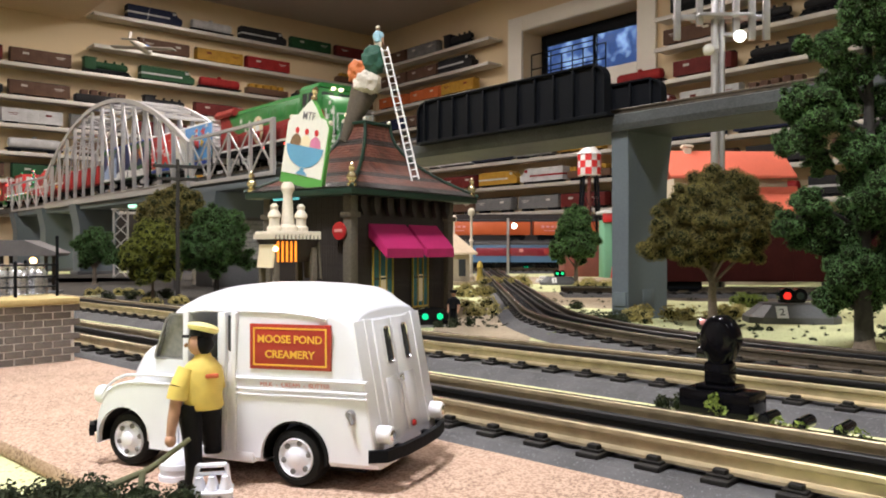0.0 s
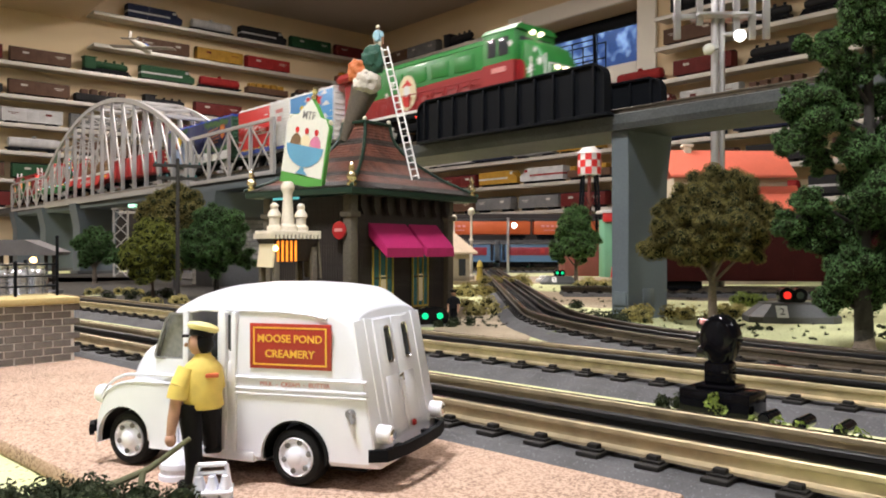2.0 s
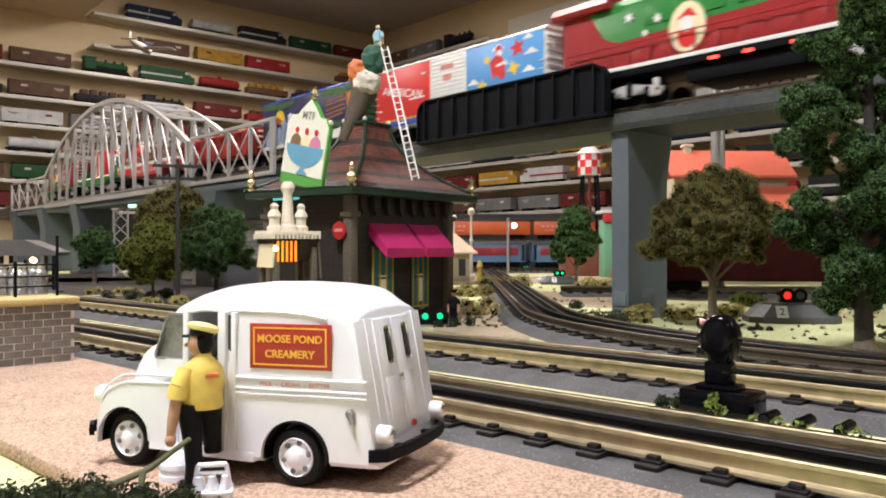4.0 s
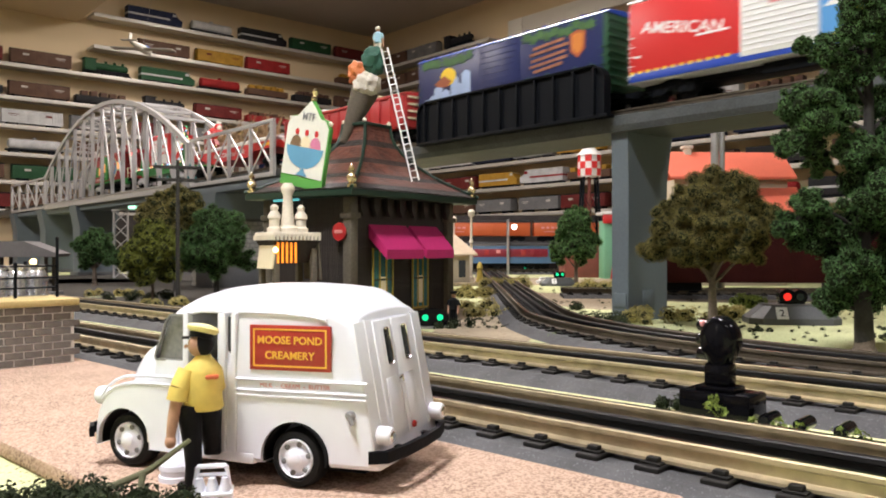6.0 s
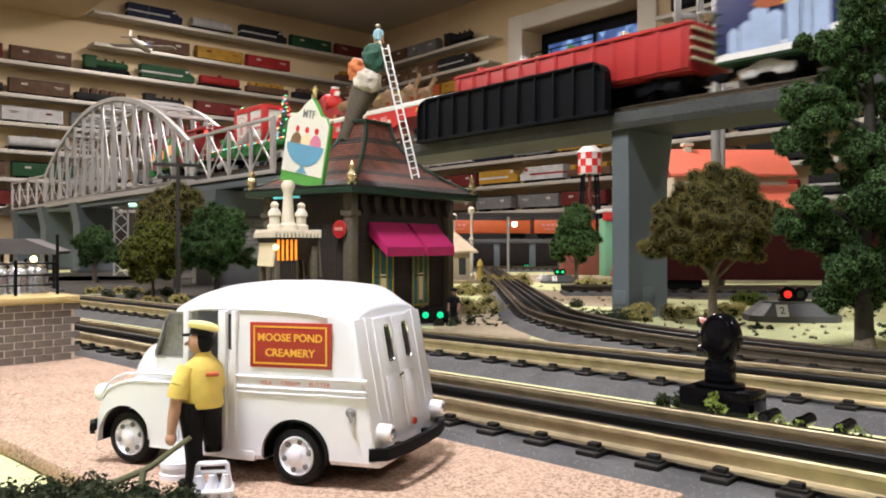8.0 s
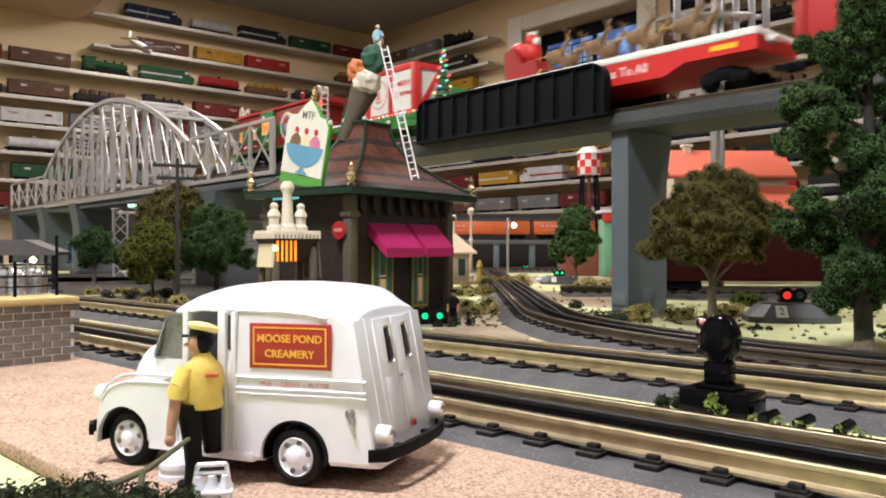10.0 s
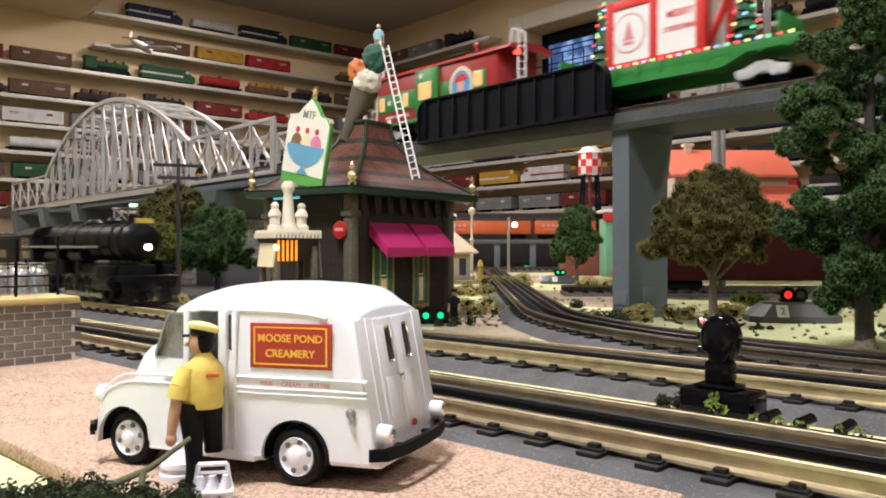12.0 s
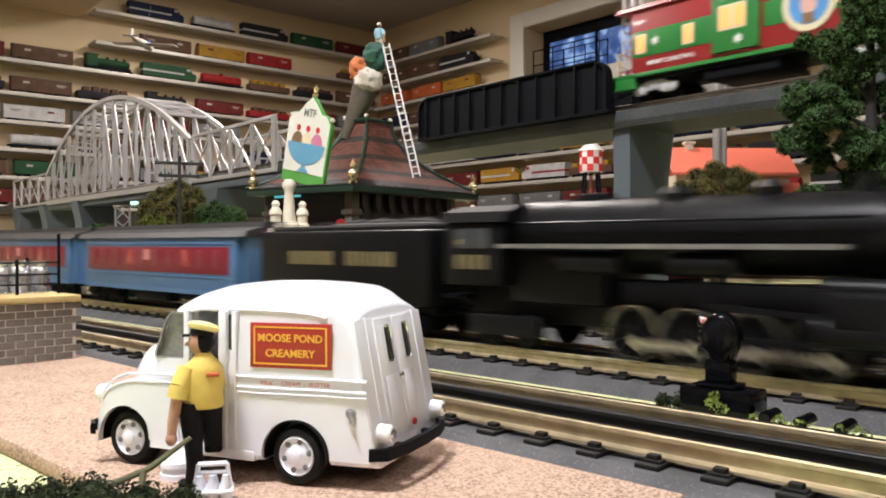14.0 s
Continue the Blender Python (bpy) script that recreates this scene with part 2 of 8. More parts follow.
# ---- table and ground ----
def ground():
    # table beyond the turf, mostly unseen; made dark to cut bounced light
    bm = B(); box(bm, 230, 5000, -4100, -130, -40, -5)
    solid("table_board", bm, material("bounce_cutting_brown_board", (0.07, 0.05, 0.035), 0.8, vary=0.3, grain=300, coarse=10), ROOM, "mostly unseen table board, dark brown to cut bounced light", "table", kind="structure")
    bm = B(); box(bm, -1300, 1150, -150, 2150, -5, 0)
    solid("ground", bm, turf, Matrix(), "pale green scatter turf on the table", "ground", kind="structure")
    bm = B(); box(bm, 260, 4950, -4050, -160, -900, -42)
    solid("table_skirt", bm, material("dark_skirt", (0.05, 0.05, 0.05), 0.9), ROOM, "dark cloth skirt round the table", "table", kind="structure")


ground()

TRACK = -43.0
UX, UY = math.cos(radians(TRACK)), math.sin(radians(TRACK))      # along the near tracks, to the right
NX, NY = -UY, UX                                                # away from the camera
RAIL = 0.0122


def line_at(cx, cy, s, z=0.0):
    return pose(cx + UX * s, cy + UY * s, z, 0, 0, TRACK)


C1 = (0.0109, 0.2747)     # middle of the near track, straight before the camera
C2 = (0.011, 0.429)       # middle of the second track


def rail_profile(h=6.0):
    return [(-2.6, 0), (2.6, 0), (2.6, 0.8), (0.7, 1.5), (0.7, h - 2.0), (1.5, h - 1.5), (1.5, h - 0.3), (1.1, h), (-1.1, h), (-1.5, h - 0.3), (-1.5, h - 1.5), (-0.7, h - 2.0), (-0.7, 1.5), (-2.6, 0.8)]


def sweep(bm, path, profile):
    """Carries an upright profile of (across, up) along a path of (x, y, z)."""
    rings = []
    for i, p in enumerate(path):
        a, b = Vector(path[max(i - 1, 0)]), Vector(path[min(i + 1, len(path) - 1)])
        d = (b - a).normalized()
        side = Vector((-d.y, d.x, 0)).normalized()
        rings.append([Vector(p) + side * u + Vector((0, 0, v)) for u, v in profile])
    return loft(bm, rings)


def offset(path, k):
    out = []
    for i, p in enumerate(path):
        a, b = Vector(path[max(i - 1, 0)]), Vector(path[min(i + 1, len(path) - 1)])
        d = (b - a).normalized()
        out.append(Vector(p) + Vector((-d.y, d.x, 0)) * k)
    return out


tie_mesh = None
dark_web = material("brown_weathered_rail_web", (0.075, 0.06, 0.042), 0.55, 0.3, vary=0.5, grain=500, coarse=50, bump=0.1)


def track(path, label, m=Matrix(), bed=True, tie_step=18.0, base=0.0, ties=True, web=None):
    """Three-rail track with sloped roadbed, ties, tie plates; path in millimetres."""
    t = thing("railway_track", m, label, "track", "tracks", "structure")
    if bed:
        bm = B(); sweep(bm, path, [(-36, base), (36, base), (27, base + 4.6), (-27, base + 4.6)])
        part("roadbed", bm, roadbed, t, "speckled grey roadbed", smooth=False)
    top = base + (4.6 if bed else 0.0)
    for k, side, head in ((-16.6, web or railside, True), (0, blackrail, False), (16.6, web or railside, True)):
        p = [q + Vector((0, 0, top + 1.6)) for q in offset(path, k)]
        bm = B(); sweep(bm, p, rail_profile())
        r = part("rail", bm, side, t, "dark centre rail" if not head else "", smooth=False)
        if head:
            bm = B(); sweep(bm, p, [(-0.9, 5.9), (0.9, 5.9), (0.9, 6.12), (-0.9, 6.12)])
            part("rail_head", bm, railtop, r, "polished running surface", smooth=False)
    if not ties:
        return t
    global tie_mesh
    if tie_mesh is None:
        bm = B()
        box(bm, -3.5, 3.5, -24.5, 24.5, -1.0, 1.3, 0.4)
        for y in (-16.6, 16.6):
            box(bm, -2.8, 2.8, y - 5.6, y + 5.6, 1.3, 2.0, 0.2)
            for e in (-1, 1):
                box(bm, -1.7, 1.7, y + e * 3.6 - 1.2, y + e * 3.6 + 1.2, 1.9, 3.2, 0.3)
        tie_mesh = finish(bm, "tie", tie_black)
    run, carry = 0.0, tie_step / 2
    for a, b in zip(path, path[1:]):
        a, b = Vector(a), Vector(b)
        d = b - a
        while carry <= run + d.length:
            q = a + d * ((carry - run) / d.length)
            ob = shared("tie", tie_mesh, t, pose(q.x / 1000, q.y / 1000, (q.z + top) / 1000, 0, 0, math.degrees(math.atan2(d.y, d.x))))
            carry += tie_step
        run += d.length
    return t


def straight(cx, cy, s0, s1):
    return [(1000 * (cx + UX * s), 1000 * (cy + UY * s), 0) for s in (s0, s1)]


track(straight(*C1, -1.1, 0.26), "brass-railed three-rail track on grey roadbed with black ties")
track(straight(*C2, -1.25, 0.42), "second three-rail track on grey roadbed with black ties")
for s, lab in ((-0.006, "dark joint between two roadbed pieces"), (0.1024, "dark joint between two roadbed pieces"), (-0.16, "dark joint between two roadbed pieces")):
    bm = B(); prism(bm, [(27.5, 4.75), (36.5, 0.35), (37, 0.2), (27, 4.4)], -0.5, 0.5, pose(0, 0, 0, 0, 0, 90))
    solid("roadbed_joint", bm, tie_black, line_at(*C1, s), lab, "joint", "roadbed joints")

# ---- the high line: deck, piers, bridges ----
HX, HY = math.cos(radians(-49.5)), math.sin(radians(-49.5))
HC = (0.1715, 0.689)


def high(s=0.0, across=0.0, z=0.0):
    """A pose on the high line: s along it, across away from the camera."""
    return pose(HC[0] + HX * s - HY * across, HC[1] + HY * s + HX * across, z, 0, 0, -49.5)


DECK, HRAIL = 0.174, 0.1815


def trestle():
    t = thing("trestle", high(), "blue-grey elevated railway deck on wide piers", "trestle", kind="structure")
    bm = B()
    prism(bm, [(-34, 160), (34, 160), (36, 165), (36, 173), (33, 174), (-33, 174), (-36, 173), (-36, 165)], -560, 560, pose(0, 0, 0, 0, 0, -90))
    part("deck", bm, deck_grey, t, "scuffed grey deck edge", smooth=False)
    bm = B()
    prism(bm, [(-34, 161), (34, 161), (36, 165), (36, 173), (33, 174), (-33, 174), (-36, 173), (-36, 165)], 560, 2500, pose(0, 0, 0, 0, 0, 90))
    part("deck", bm, deck_grey, t, "scuffed grey deck edge", smooth=False)
    for x, w in ((0, 8.5),):
        bm = B()
        prism(bm, [(-28, 0), (28, 0), (28, 118), (36, 160), (-29, 160), (-28, 118)], x - w, x + w, pose(0, 0, 0, 0, 0, 90))
        p = part("pier", bm, trestle_grey, t, "blue-grey flared pier", smooth=False)
        bm = B(); box(bm, -6, 7, -29.4, -28, 12, 24, 0.5); box(bm, x + w, x + w + 0.6, -8, 8, 10, 26, 0.3)
        part("access_plate", bm, trestle_grey, p)
    return t


trestle()
track([(-2500, 0, 174), (560, 0, 174)], "elevated three-rail track on the trestle deck", high(), bed=False, web=dark_web)


def plate_girder(across):
    t = thing("plate_girder", high(0, across), "black steel plate girder with upright stiffeners", "bridge girder", "girders")
    x0, x1, z0, z1 = -254, -4, 172, 216
    bm = B()
    prism(bm, [(x0, z0), (x1, z0), (x1, z1 - 12), (x1 - 3.5, z1 - 3.5), (x1 - 12, z1), (x0 + 12, z1), (x0 + 3.5, z1 - 3.5), (x0, z1 - 12)], -1.2, 1.2)
    part("web_plate", bm, black_steel, t, smooth=False)
    bm = B()
    box(bm, x0 + 12, x1 - 12, -4.5, 4.5, z1 + 0.1, z1 + 2.2, 0.5); box(bm, x0, x1 + 4, -5, 5, z0, z0 + 3, 0.5)
    for sx, ex in ((x0, 1), (x1, -1)):
        for k in range(5):
            a0, a1 = radians(90 * k / 5), radians(90 * (k + 1) / 5)
            bar(bm, (sx + ex * (12 - 12 * math.sin(a1)), 0, z1 - 12 + 12 * math.cos(a1)), (sx + ex * (12 - 12 * math.sin(a0)), 0, z1 - 12 + 12 * math.cos(a0)), 9, 1.6)
        bar(bm, (sx, 0, z0), (sx, 0, z1 - 12), 9, 1.6)
    part("flange", bm, black_steel, t)
    for i in range(11):
        x = x0 + (x1 - x0) * (i + 0.5) / 11
        bm = B(); box(bm, x - 1.0, x + 1.0, -4.2, 4.2, z0 + 3, z1, 0.3)
        part("stiffener", bm, black_steel, t)


plate_girder(-0.041)
plate_girder(0.041)


def truss_side(t, x0, x1, z0, height, panels, y):
    """A flat-topped truss side: chords, posts, crossed diagonals."""
    bm = B(); box(bm, x0, x1, y - 2, y + 2, z0, z0 + 6, 0.5)
    part("bottom_chord", bm, bridge_grey, t)
    bm = B(); box(bm, x0, x1, y - 2, y + 2, z0 + height - 5, z0 + height, 0.5)
    part("top_chord", bm, bridge_grey, t)
    step = (x1 - x0) / panels
    for i in range(panels + 1):
        w = 5 if i in (0, panels) else 2
        x = min(max(x0 + i * step, x0 + w), x1 - w)
        bm = B(); box(bm, x - w, x + w, y - 2.4, y + 2.4, z0 + 6, z0 + height - 5)
        part("post", bm, bridge_grey, t)
    for i in range(panels):
        a, b = x0 + i * step, x0 + (i + 1) * step
        for p, q in (((a, z0 + 6), (b, z0 + height - 5)), ((a, z0 + height - 5), (b, z0 + 6))):
            bm = B(); bar(bm, (p[0], y, p[1]), (q[0], y, q[1]), 1.6, 3.0)
            part("diagonal", bm, bridge_grey, t)


def approach_span(s0, s1, label):
    t = thing("truss_span", high(), label, "bridge", "truss spans")
    for y in (-42, 42):
        truss_side(t, s0, s1, 163, 80, 4, y)
    bm = B(); box(bm, s0, s1, -40, 40, 150, 160, 1)
    part("floor_beam", bm, trestle_grey, t)


approach_span(-862, -575, "silver-grey steel truss approach span with crossed braces")
approach_span(-2130, -1764, "far silver-grey steel truss approach span")


def arch_bridge():
    x0, x1, z0, rise = -1760, -866, 163, 199
    t = thing("arch_bridge", high(), "silver-grey steel arch railway bridge with upright hangers", "bridge")
    n = 14
    L = x1 - x0

    def top(u):
        return z0 + 72 + (rise - 72) * (1 - (2 * u - 1) ** 2)

    for y in (-44, 44):
        bm = B(); box(bm, x0, x1, y - 2.5, y + 2.5, z0 - 4, z0 + 8, 0.5); box(bm, x0, x1, y - 5, y + 5, z0 + 8, z0 + 10, 0.5)
        part("bottom_chord", bm, bridge_grey, t)
        bm = B()
        for i in range(24):
            u, v = i / 24, (i + 1) / 24
            a, b = Vector((x0 + L * u, y, top(u))), Vector((x0 + L * v, y, top(v)))
            bar(bm, a, b + (b - a) * 0.03, 7, 8)
        bar(bm, (x0 + 3, y, z0), (x0 + 3, y, top(0)), 7, 8); bar(bm, (x1 - 3, y, z0), (x1 - 3, y, top(1)), 7, 8)
        part("arch_rib", bm, bridge_grey, t)
        for i in range(1, n):
            u = i / n
            x = x0 + L * u
            bm = B(); box(bm, x - 3.2, x + 3.2, y - 1, y + 1, z0 + 10, top(u) - 3); box(bm, x - 3.2, x - 2.4, y - 3, y + 3, z0 + 10, top(u) - 3); box(bm, x + 2.4, x + 3.2, y - 3, y + 3, z0 + 10, top(u) - 3)
            part("hanger", bm, bridge_grey, t)
        for i in range(n):
            u, v = i / n, (i + 1) / n
            lo, hi = (u, v) if u >= 0.5 else (v, u)
            bm = B(); bar(bm, (x0 + L * hi, y, z0 + 10), (x0 + L * lo, y, top(lo) - 3) if 0 < lo < 1 else (x0 + L * lo, y, top(lo)), 2.2, 4.0)
            part("brace", bm, bridge_grey, t)
    for i in range(2, n - 1):
        u = i / n
        bm = B(); box(bm, x0 + L * u - 3, x0 + L * u + 3, -41, 41, top(u) - 3, top(u) + 2.6, 0.4)
        part("cross_beam", bm, bridge_grey, t)
    for i in range(2, n - 2):
        u, v = i / n, (i + 1) / n
        bm = B(); bar(bm, (x0 + L * u, -40, top(u)), (x0 + L * v, 40, top(v)), 2.5, 2); bar(bm, (x0 + L * u, 40, top(u) + 1), (x0 + L * v, -40, top(v) + 1), 2.5, 2)
        part("wind_brace", bm, bridge_grey, t)
    bm = B(); box(bm, x0, x1, -40, 40, 148, 159, 1)
    part("floor_beam", bm, trestle_grey, t)


arch_bridge()

# ---- front: cork yard, van, driver, platform ----
def cut(ob, *cutters):
    """Takes the cutters' shapes out of a mesh object."""
    for bm in cutters:
        c = new("cutter", finish(bm, "cutter", []))
        c.matrix_basis = ob.matrix_world.copy() if ob.parent is None else ob.matrix_basis.copy()
        c.parent = ob.parent
        mod = ob.modifiers.new("cut", "BOOLEAN")
        mod.object, mod.operation, mod.solver = c, "DIFFERENCE", "EXACT"
        bpy.context.view_layer.update()
        me = bpy.data.meshes.new_from_object(ob.evaluated_get(bpy.context.evaluated_depsgraph_get()))
        ob.modifiers.clear()
        old = ob.data
        ob.data = me
        bpy.data.objects.remove(c)
    for p in ob.data.polygons:
        p.use_smooth = True
    ob.data.set_sharp_from_angle(angle=radians(32))


def cork_yard():
    bm = B()
    box(bm, -700, 96, -126.5, -37, 0.2, 5, 0.8)
    solid("cork_yard", bm, cork, line_at(*C1, 0), "tan cork-granule board used as a gravel yard", "yard", kind="structure")


cork_yard()
skin = material("painted_flesh", (0.5, 0.28, 0.18), 0.6, vary=0.1)
yellow_shirt = material("yellow_paint", (0.72, 0.55, 0.13), 0.6, vary=0.12, grain=500)
pale_yellow = material("pale_yellow_paint", (0.85, 0.77, 0.33), 0.5, vary=0.06)
black_cloth = material("black_paint_matt", (0.006, 0.006, 0.007), 0.6, spec=0.15)
orange_red = material("orange_red_paint", (0.6, 0.13, 0.05), 0.6)
VAN = pose(-0.0342, 0.185, 0.005, 0, 0, 158.05)
sign_red = material("deep_red_sign_paint", (0.42, 0.035, 0.025), 0.4, vary=0.06)
sign_gold = material("gold_lettering", (0.85, 0.48, 0.06), 0.45, vary=0.05, bump=0)
pale_red = material("faded_red_lettering", (0.62, 0.25, 0.24), 0.5, vary=0.2, bump=0)
off_white = material("ivory_door_paint", (0.76, 0.77, 0.82), 0.35, vary=0.03, bump=0.01)
truck_grey_small = material("dull_steel_fitting", (0.3, 0.3, 0.31), 0.4, 0.5, vary=0.15)
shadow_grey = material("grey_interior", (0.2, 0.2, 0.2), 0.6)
red_lens = material("red_lens", (0.4, 0.02, 0.02), 0.15)


VCY = -23.0   # the van's middle line


def section(x, hw, z0, z1, rt, rb=1.2, cy=VCY):
    """A rounded upright cross-section of the bonnet at x."""
    pts = []
    for k in range(9):
        a = radians(90 * k / 8)
        pts.append((x, cy + hw - rt + rt * math.cos(a), z1 - rt + rt * math.sin(a)))
    for k in range(9):
        a = radians(90 + 90 * k / 8)
        pts.append((x, cy - hw + rt + rt * math.cos(a), z1 - rt + rt * math.sin(a)))
    pts += [(x, cy - hw, z0 + rb), (x, cy - hw + rb, z0), (x, cy + hw - rb, z0), (x, cy + hw, z0 + rb)]
    return pts


def taper(x):
    """How far the van's side draws in towards the back."""
    if x > 13:
        return 0.0
    if x > -9:
        return 2.8 * (13 - x) / 22
    return 2.8 + 0.06 * (-9 - x) + 0.6 * ((-9 - x) / 10) ** 2


def domed(x, z1, rise, inset=0.0, z0=5.5, bulge=0.9):
    """A cross-section of the body: upright sides, a rounded gutter edge and a crowned roof."""
    hw, gz = 23.0 - taper(x) - inset, z1 - rise
    pts = []
    for k in range(25):
        a = math.pi * k / 24
        c, q = math.cos(a), math.sin(a)
        pts.append((x, VCY + (hw - bulge) * math.copysign(abs(c) ** 0.8, c), gz + rise * q ** 0.8))
    pts += [(x, VCY - hw + 0.2, gz - 8), (x, VCY - hw, 24), (x, VCY - hw, z0 + 1.2), (x, VCY - hw + 1.2, z0), (x, VCY + hw - 1.2, z0), (x, VCY + hw, z0 + 1.2), (x, VCY + hw, 24), (x, VCY + hw - 0.2, gz - 8)]
    return pts


def bend(ob):
    """Lays a part of the flat side on the drawn-in side of the van."""
    m = ob.matrix_basis
    back = m.inverted()
    for v in ob.data.vertices:
        p = m @ v.co
        p.y -= taper(p.x * 1000) / 1000
        v.co = back @ p
    return ob


def milk_van():
    t = thing("milk_van", VAN, "glossy white vintage milk delivery van with open side door", "van")
    st = [(-18.7, 41.4, 4.0, 0.8), (-18.5, 42.0, 4.4, 0.35), (-17.8, 42.6, 4.8, 0.1), (-16, 43.6, 5.2, 0), (-13, 44.9, 5.4, 0), (-9, 46.0, 5.6, 0), (-4, 46.9, 5.8, 0), (3, 47.5, 6.0, 0), (12, 47.8, 6.1, 0), (22, 47.6, 6.1, 0), (28, 47.0, 6.0, 0),
          (33, 45.6, 5.6, 0), (36.8, 43.7, 5.0, 0.2), (38.6, 41.5, 4.0, 0.4), (40.4, 37.5, 3.0, 0.6), (42.8, 32.6, 2.2, 0.8), (44.3, 29.6, 1.8, 1.0), (45.2, 28.4, 1.6, 1.2), (45.8, 27.8, 1.4, 1.8)]
    bm = B()
    loft(bm, [domed(x, z1, rise, inset, bulge=0.9 if z1 > 40 else 0.4) for x, z1, rise, inset in st])
    for v in bm.verts:
        u = min(max((-2 - v.co.x) / 15, 0), 1)
        v.co.x += (v.co.z - 8) / 34 * 6.4 * u * u * (3 - 2 * u)
    body = part("body", bm, van_white, t)
    hollow = B(); box(hollow, -11, 37.2, -43, -2.6, 8, 41, 3)
    for v in hollow.verts:
        if v.co.x < 5:
            v.co.y = VCY + (v.co.y - VCY) * 0.62
    door = B(); box(door, 21.6, 31.6, -8, 5, 8, 41.0, 1.0)
    win = B(); prism(win, [(33.3, 28.8), (42.3, 28.8), (42.5, 30), (39.0, 38.6), (37.6, 40.2), (33.3, 40.2)], -8, 5)
    win2 = B(); prism(win2, [(34.2, 29), (41.6, 29), (38.0, 38.6), (36.8, 40), (34.2, 40)], -52, -38)
    shield = B(); box(shield, 38, 52, -42, -24, 32.2, 40.0, 1); box(shield, 38, 52, -22, -4, 32.2, 40.0, 1)
    arches = []
    for x in (1.6, 52.0):
        for y0, y1 in ((-8.5, 6), (-52, -37.5)):
            a = B(); tube(a, (x, y0, 7.2), (x, y1, 7.2), 8.7, n=40); arches.append(a)
    cut(body, hollow, door, win, win2, shield, *arches)
    bm = B(); prism(bm, [(33.1, 28.6), (42.4, 28.6), (39.1, 38.7), (37.7, 40.4), (33.1, 40.4)], -2.2, -1.8)
    part("side_window", bm, material("grey_tinted_window", (0.2, 0.2, 0.2), 0.1, vary=0.3, bump=0.0), t, "grey tinted quarter window")
    bm = B()
    rim = [(33.3, 28.8), (42.3, 28.8), (42.5, 30), (39.0, 38.6), (37.6, 40.2), (33.3, 40.2)]
    for a, b in zip(rim, rim[1:] + rim[:1]):
        bar(bm, (a[0], -0.9, a[1]), (b[0], -0.9, b[1]), 0.5, 0.55)
    part("window_surround", bm, truck_grey_small, t, "thin grey rubber surround")
    bm = B(); prism(bm, [(43.4, 29.6), (38.8, 40.4), (39.2, 40.4), (43.8, 29.6)], -42.5, -3.6)
    part("windscreen", bm, dark_glass, t)
    # bonnet and nose
    bm = B()
    loft(bm, [section(x, hw, 6, z1, rt) for x, hw, z1, rt in ((43, 22.0, 31.2, 6), (46, 21.4, 31.6, 7), (49, 20.2, 31.4, 8), (52, 18.4, 30.6, 8.6), (55, 16.2, 28.8, 8.6), (57.5, 14.2, 26.0, 8.4), (59.4, 12.0, 22.0, 7), (60.8, 9.6, 16.6, 5), (61.4, 8.6, 13, 3.5), (61.6, 8.0, 11, 2))])
    part("bonnet", bm, van_white, t)
    bm = B()
    for k in range(5):
        box(bm, 58.4, 61.9 - 0.1 * k, VCY - 7, VCY + 7, 9.4 + 2.0 * k, 10.0 + 2.0 * k, 0.1)
    part("grille", bm, chrome, t)
    bm = B(); tube(bm, (50.5, VCY, 31.2), (57.0, VCY, 27.0), 0.8, 0.4); ball(bm, 50.2, VCY, 32.0, 1.5, 2)
    part("bonnet_ornament", bm, van_white, t)
    # front wings, flush with the cab at their back
    for y0, y1 in ((-11.5, 0.3), (2 * VCY - 0.3, 2 * VCY + 11.5)):
        bm = B()
        arc = [(49.6 + 11.5 * math.cos(radians(a)), 6.6 + 16.0 * math.sin(radians(a)) ** 0.85) for a in range(0, 91, 5)]
        prism(bm, [(61.1, 5.8)] + arc[1:] + [(44, 22.8), (38, 22.8), (34.5, 22.6), (34.5, 5.8)], y0, y1)
        ed = [e for e in bm.edges if abs(e.verts[0].co.y - e.verts[1].co.y) < 0.01 and min(e.verts[0].co.z, e.verts[1].co.z) > 6.5 and min(e.verts[0].co.x, e.verts[1].co.x) > 35]
        bmesh.ops.bevel(bm, geom=ed, offset=3.0, segments=6, affect="EDGES", profile=0.5)
        w = part("front_wing", bm, van_white, t)
        a = B(); tube(a, (52.0, y0 - 1, 7.2), (52.0, y1 + 1, 7.2), 8.5, n=40)
        cut(w, a)
        near = y1 > 0
        ly = y1 - 2.2 if near else y0 + 2.2
        bm = B(); lathe(bm, [(0.6, -4.2), (1.7, -3.0), (2.3, -1.0), (2.45, 0.6), (2.3, 1.2)], n=20, m=pose(60.6, ly, 18.2, 0, 90, 0))
        h = part("headlight", bm, van_white, t)
        bm = B(); lathe(bm, [(2.1, 0), (1.8, 0.6), (0.9, 1.0)], n=20, m=pose(61.8, ly, 18.2, 0, 90, 0))
        part("lens", bm, chrome, h)
        # the raised lines that run forward from the door and curl down the wing
        yy = y1 - 0.1 if near else y0 + 0.1
        for z, fall in ((24.6, 5.5), (22.6, 4.6)):
            pts = [(33.6, yy, z), (40, yy, z), (46, yy, z - 0.1), (51, yy, z - 0.1 * fall), (54.5, yy, z - 0.32 * fall), (57.4, yy, z - 0.7 * fall), (59.2, yy, z - 1.15 * fall)]
            bm = B()
            for a, b in zip(pts, pts[1:]):
                tube(bm, a, b, 0.38, n=8)
            part("wing_moulding", bm, van_white, t)
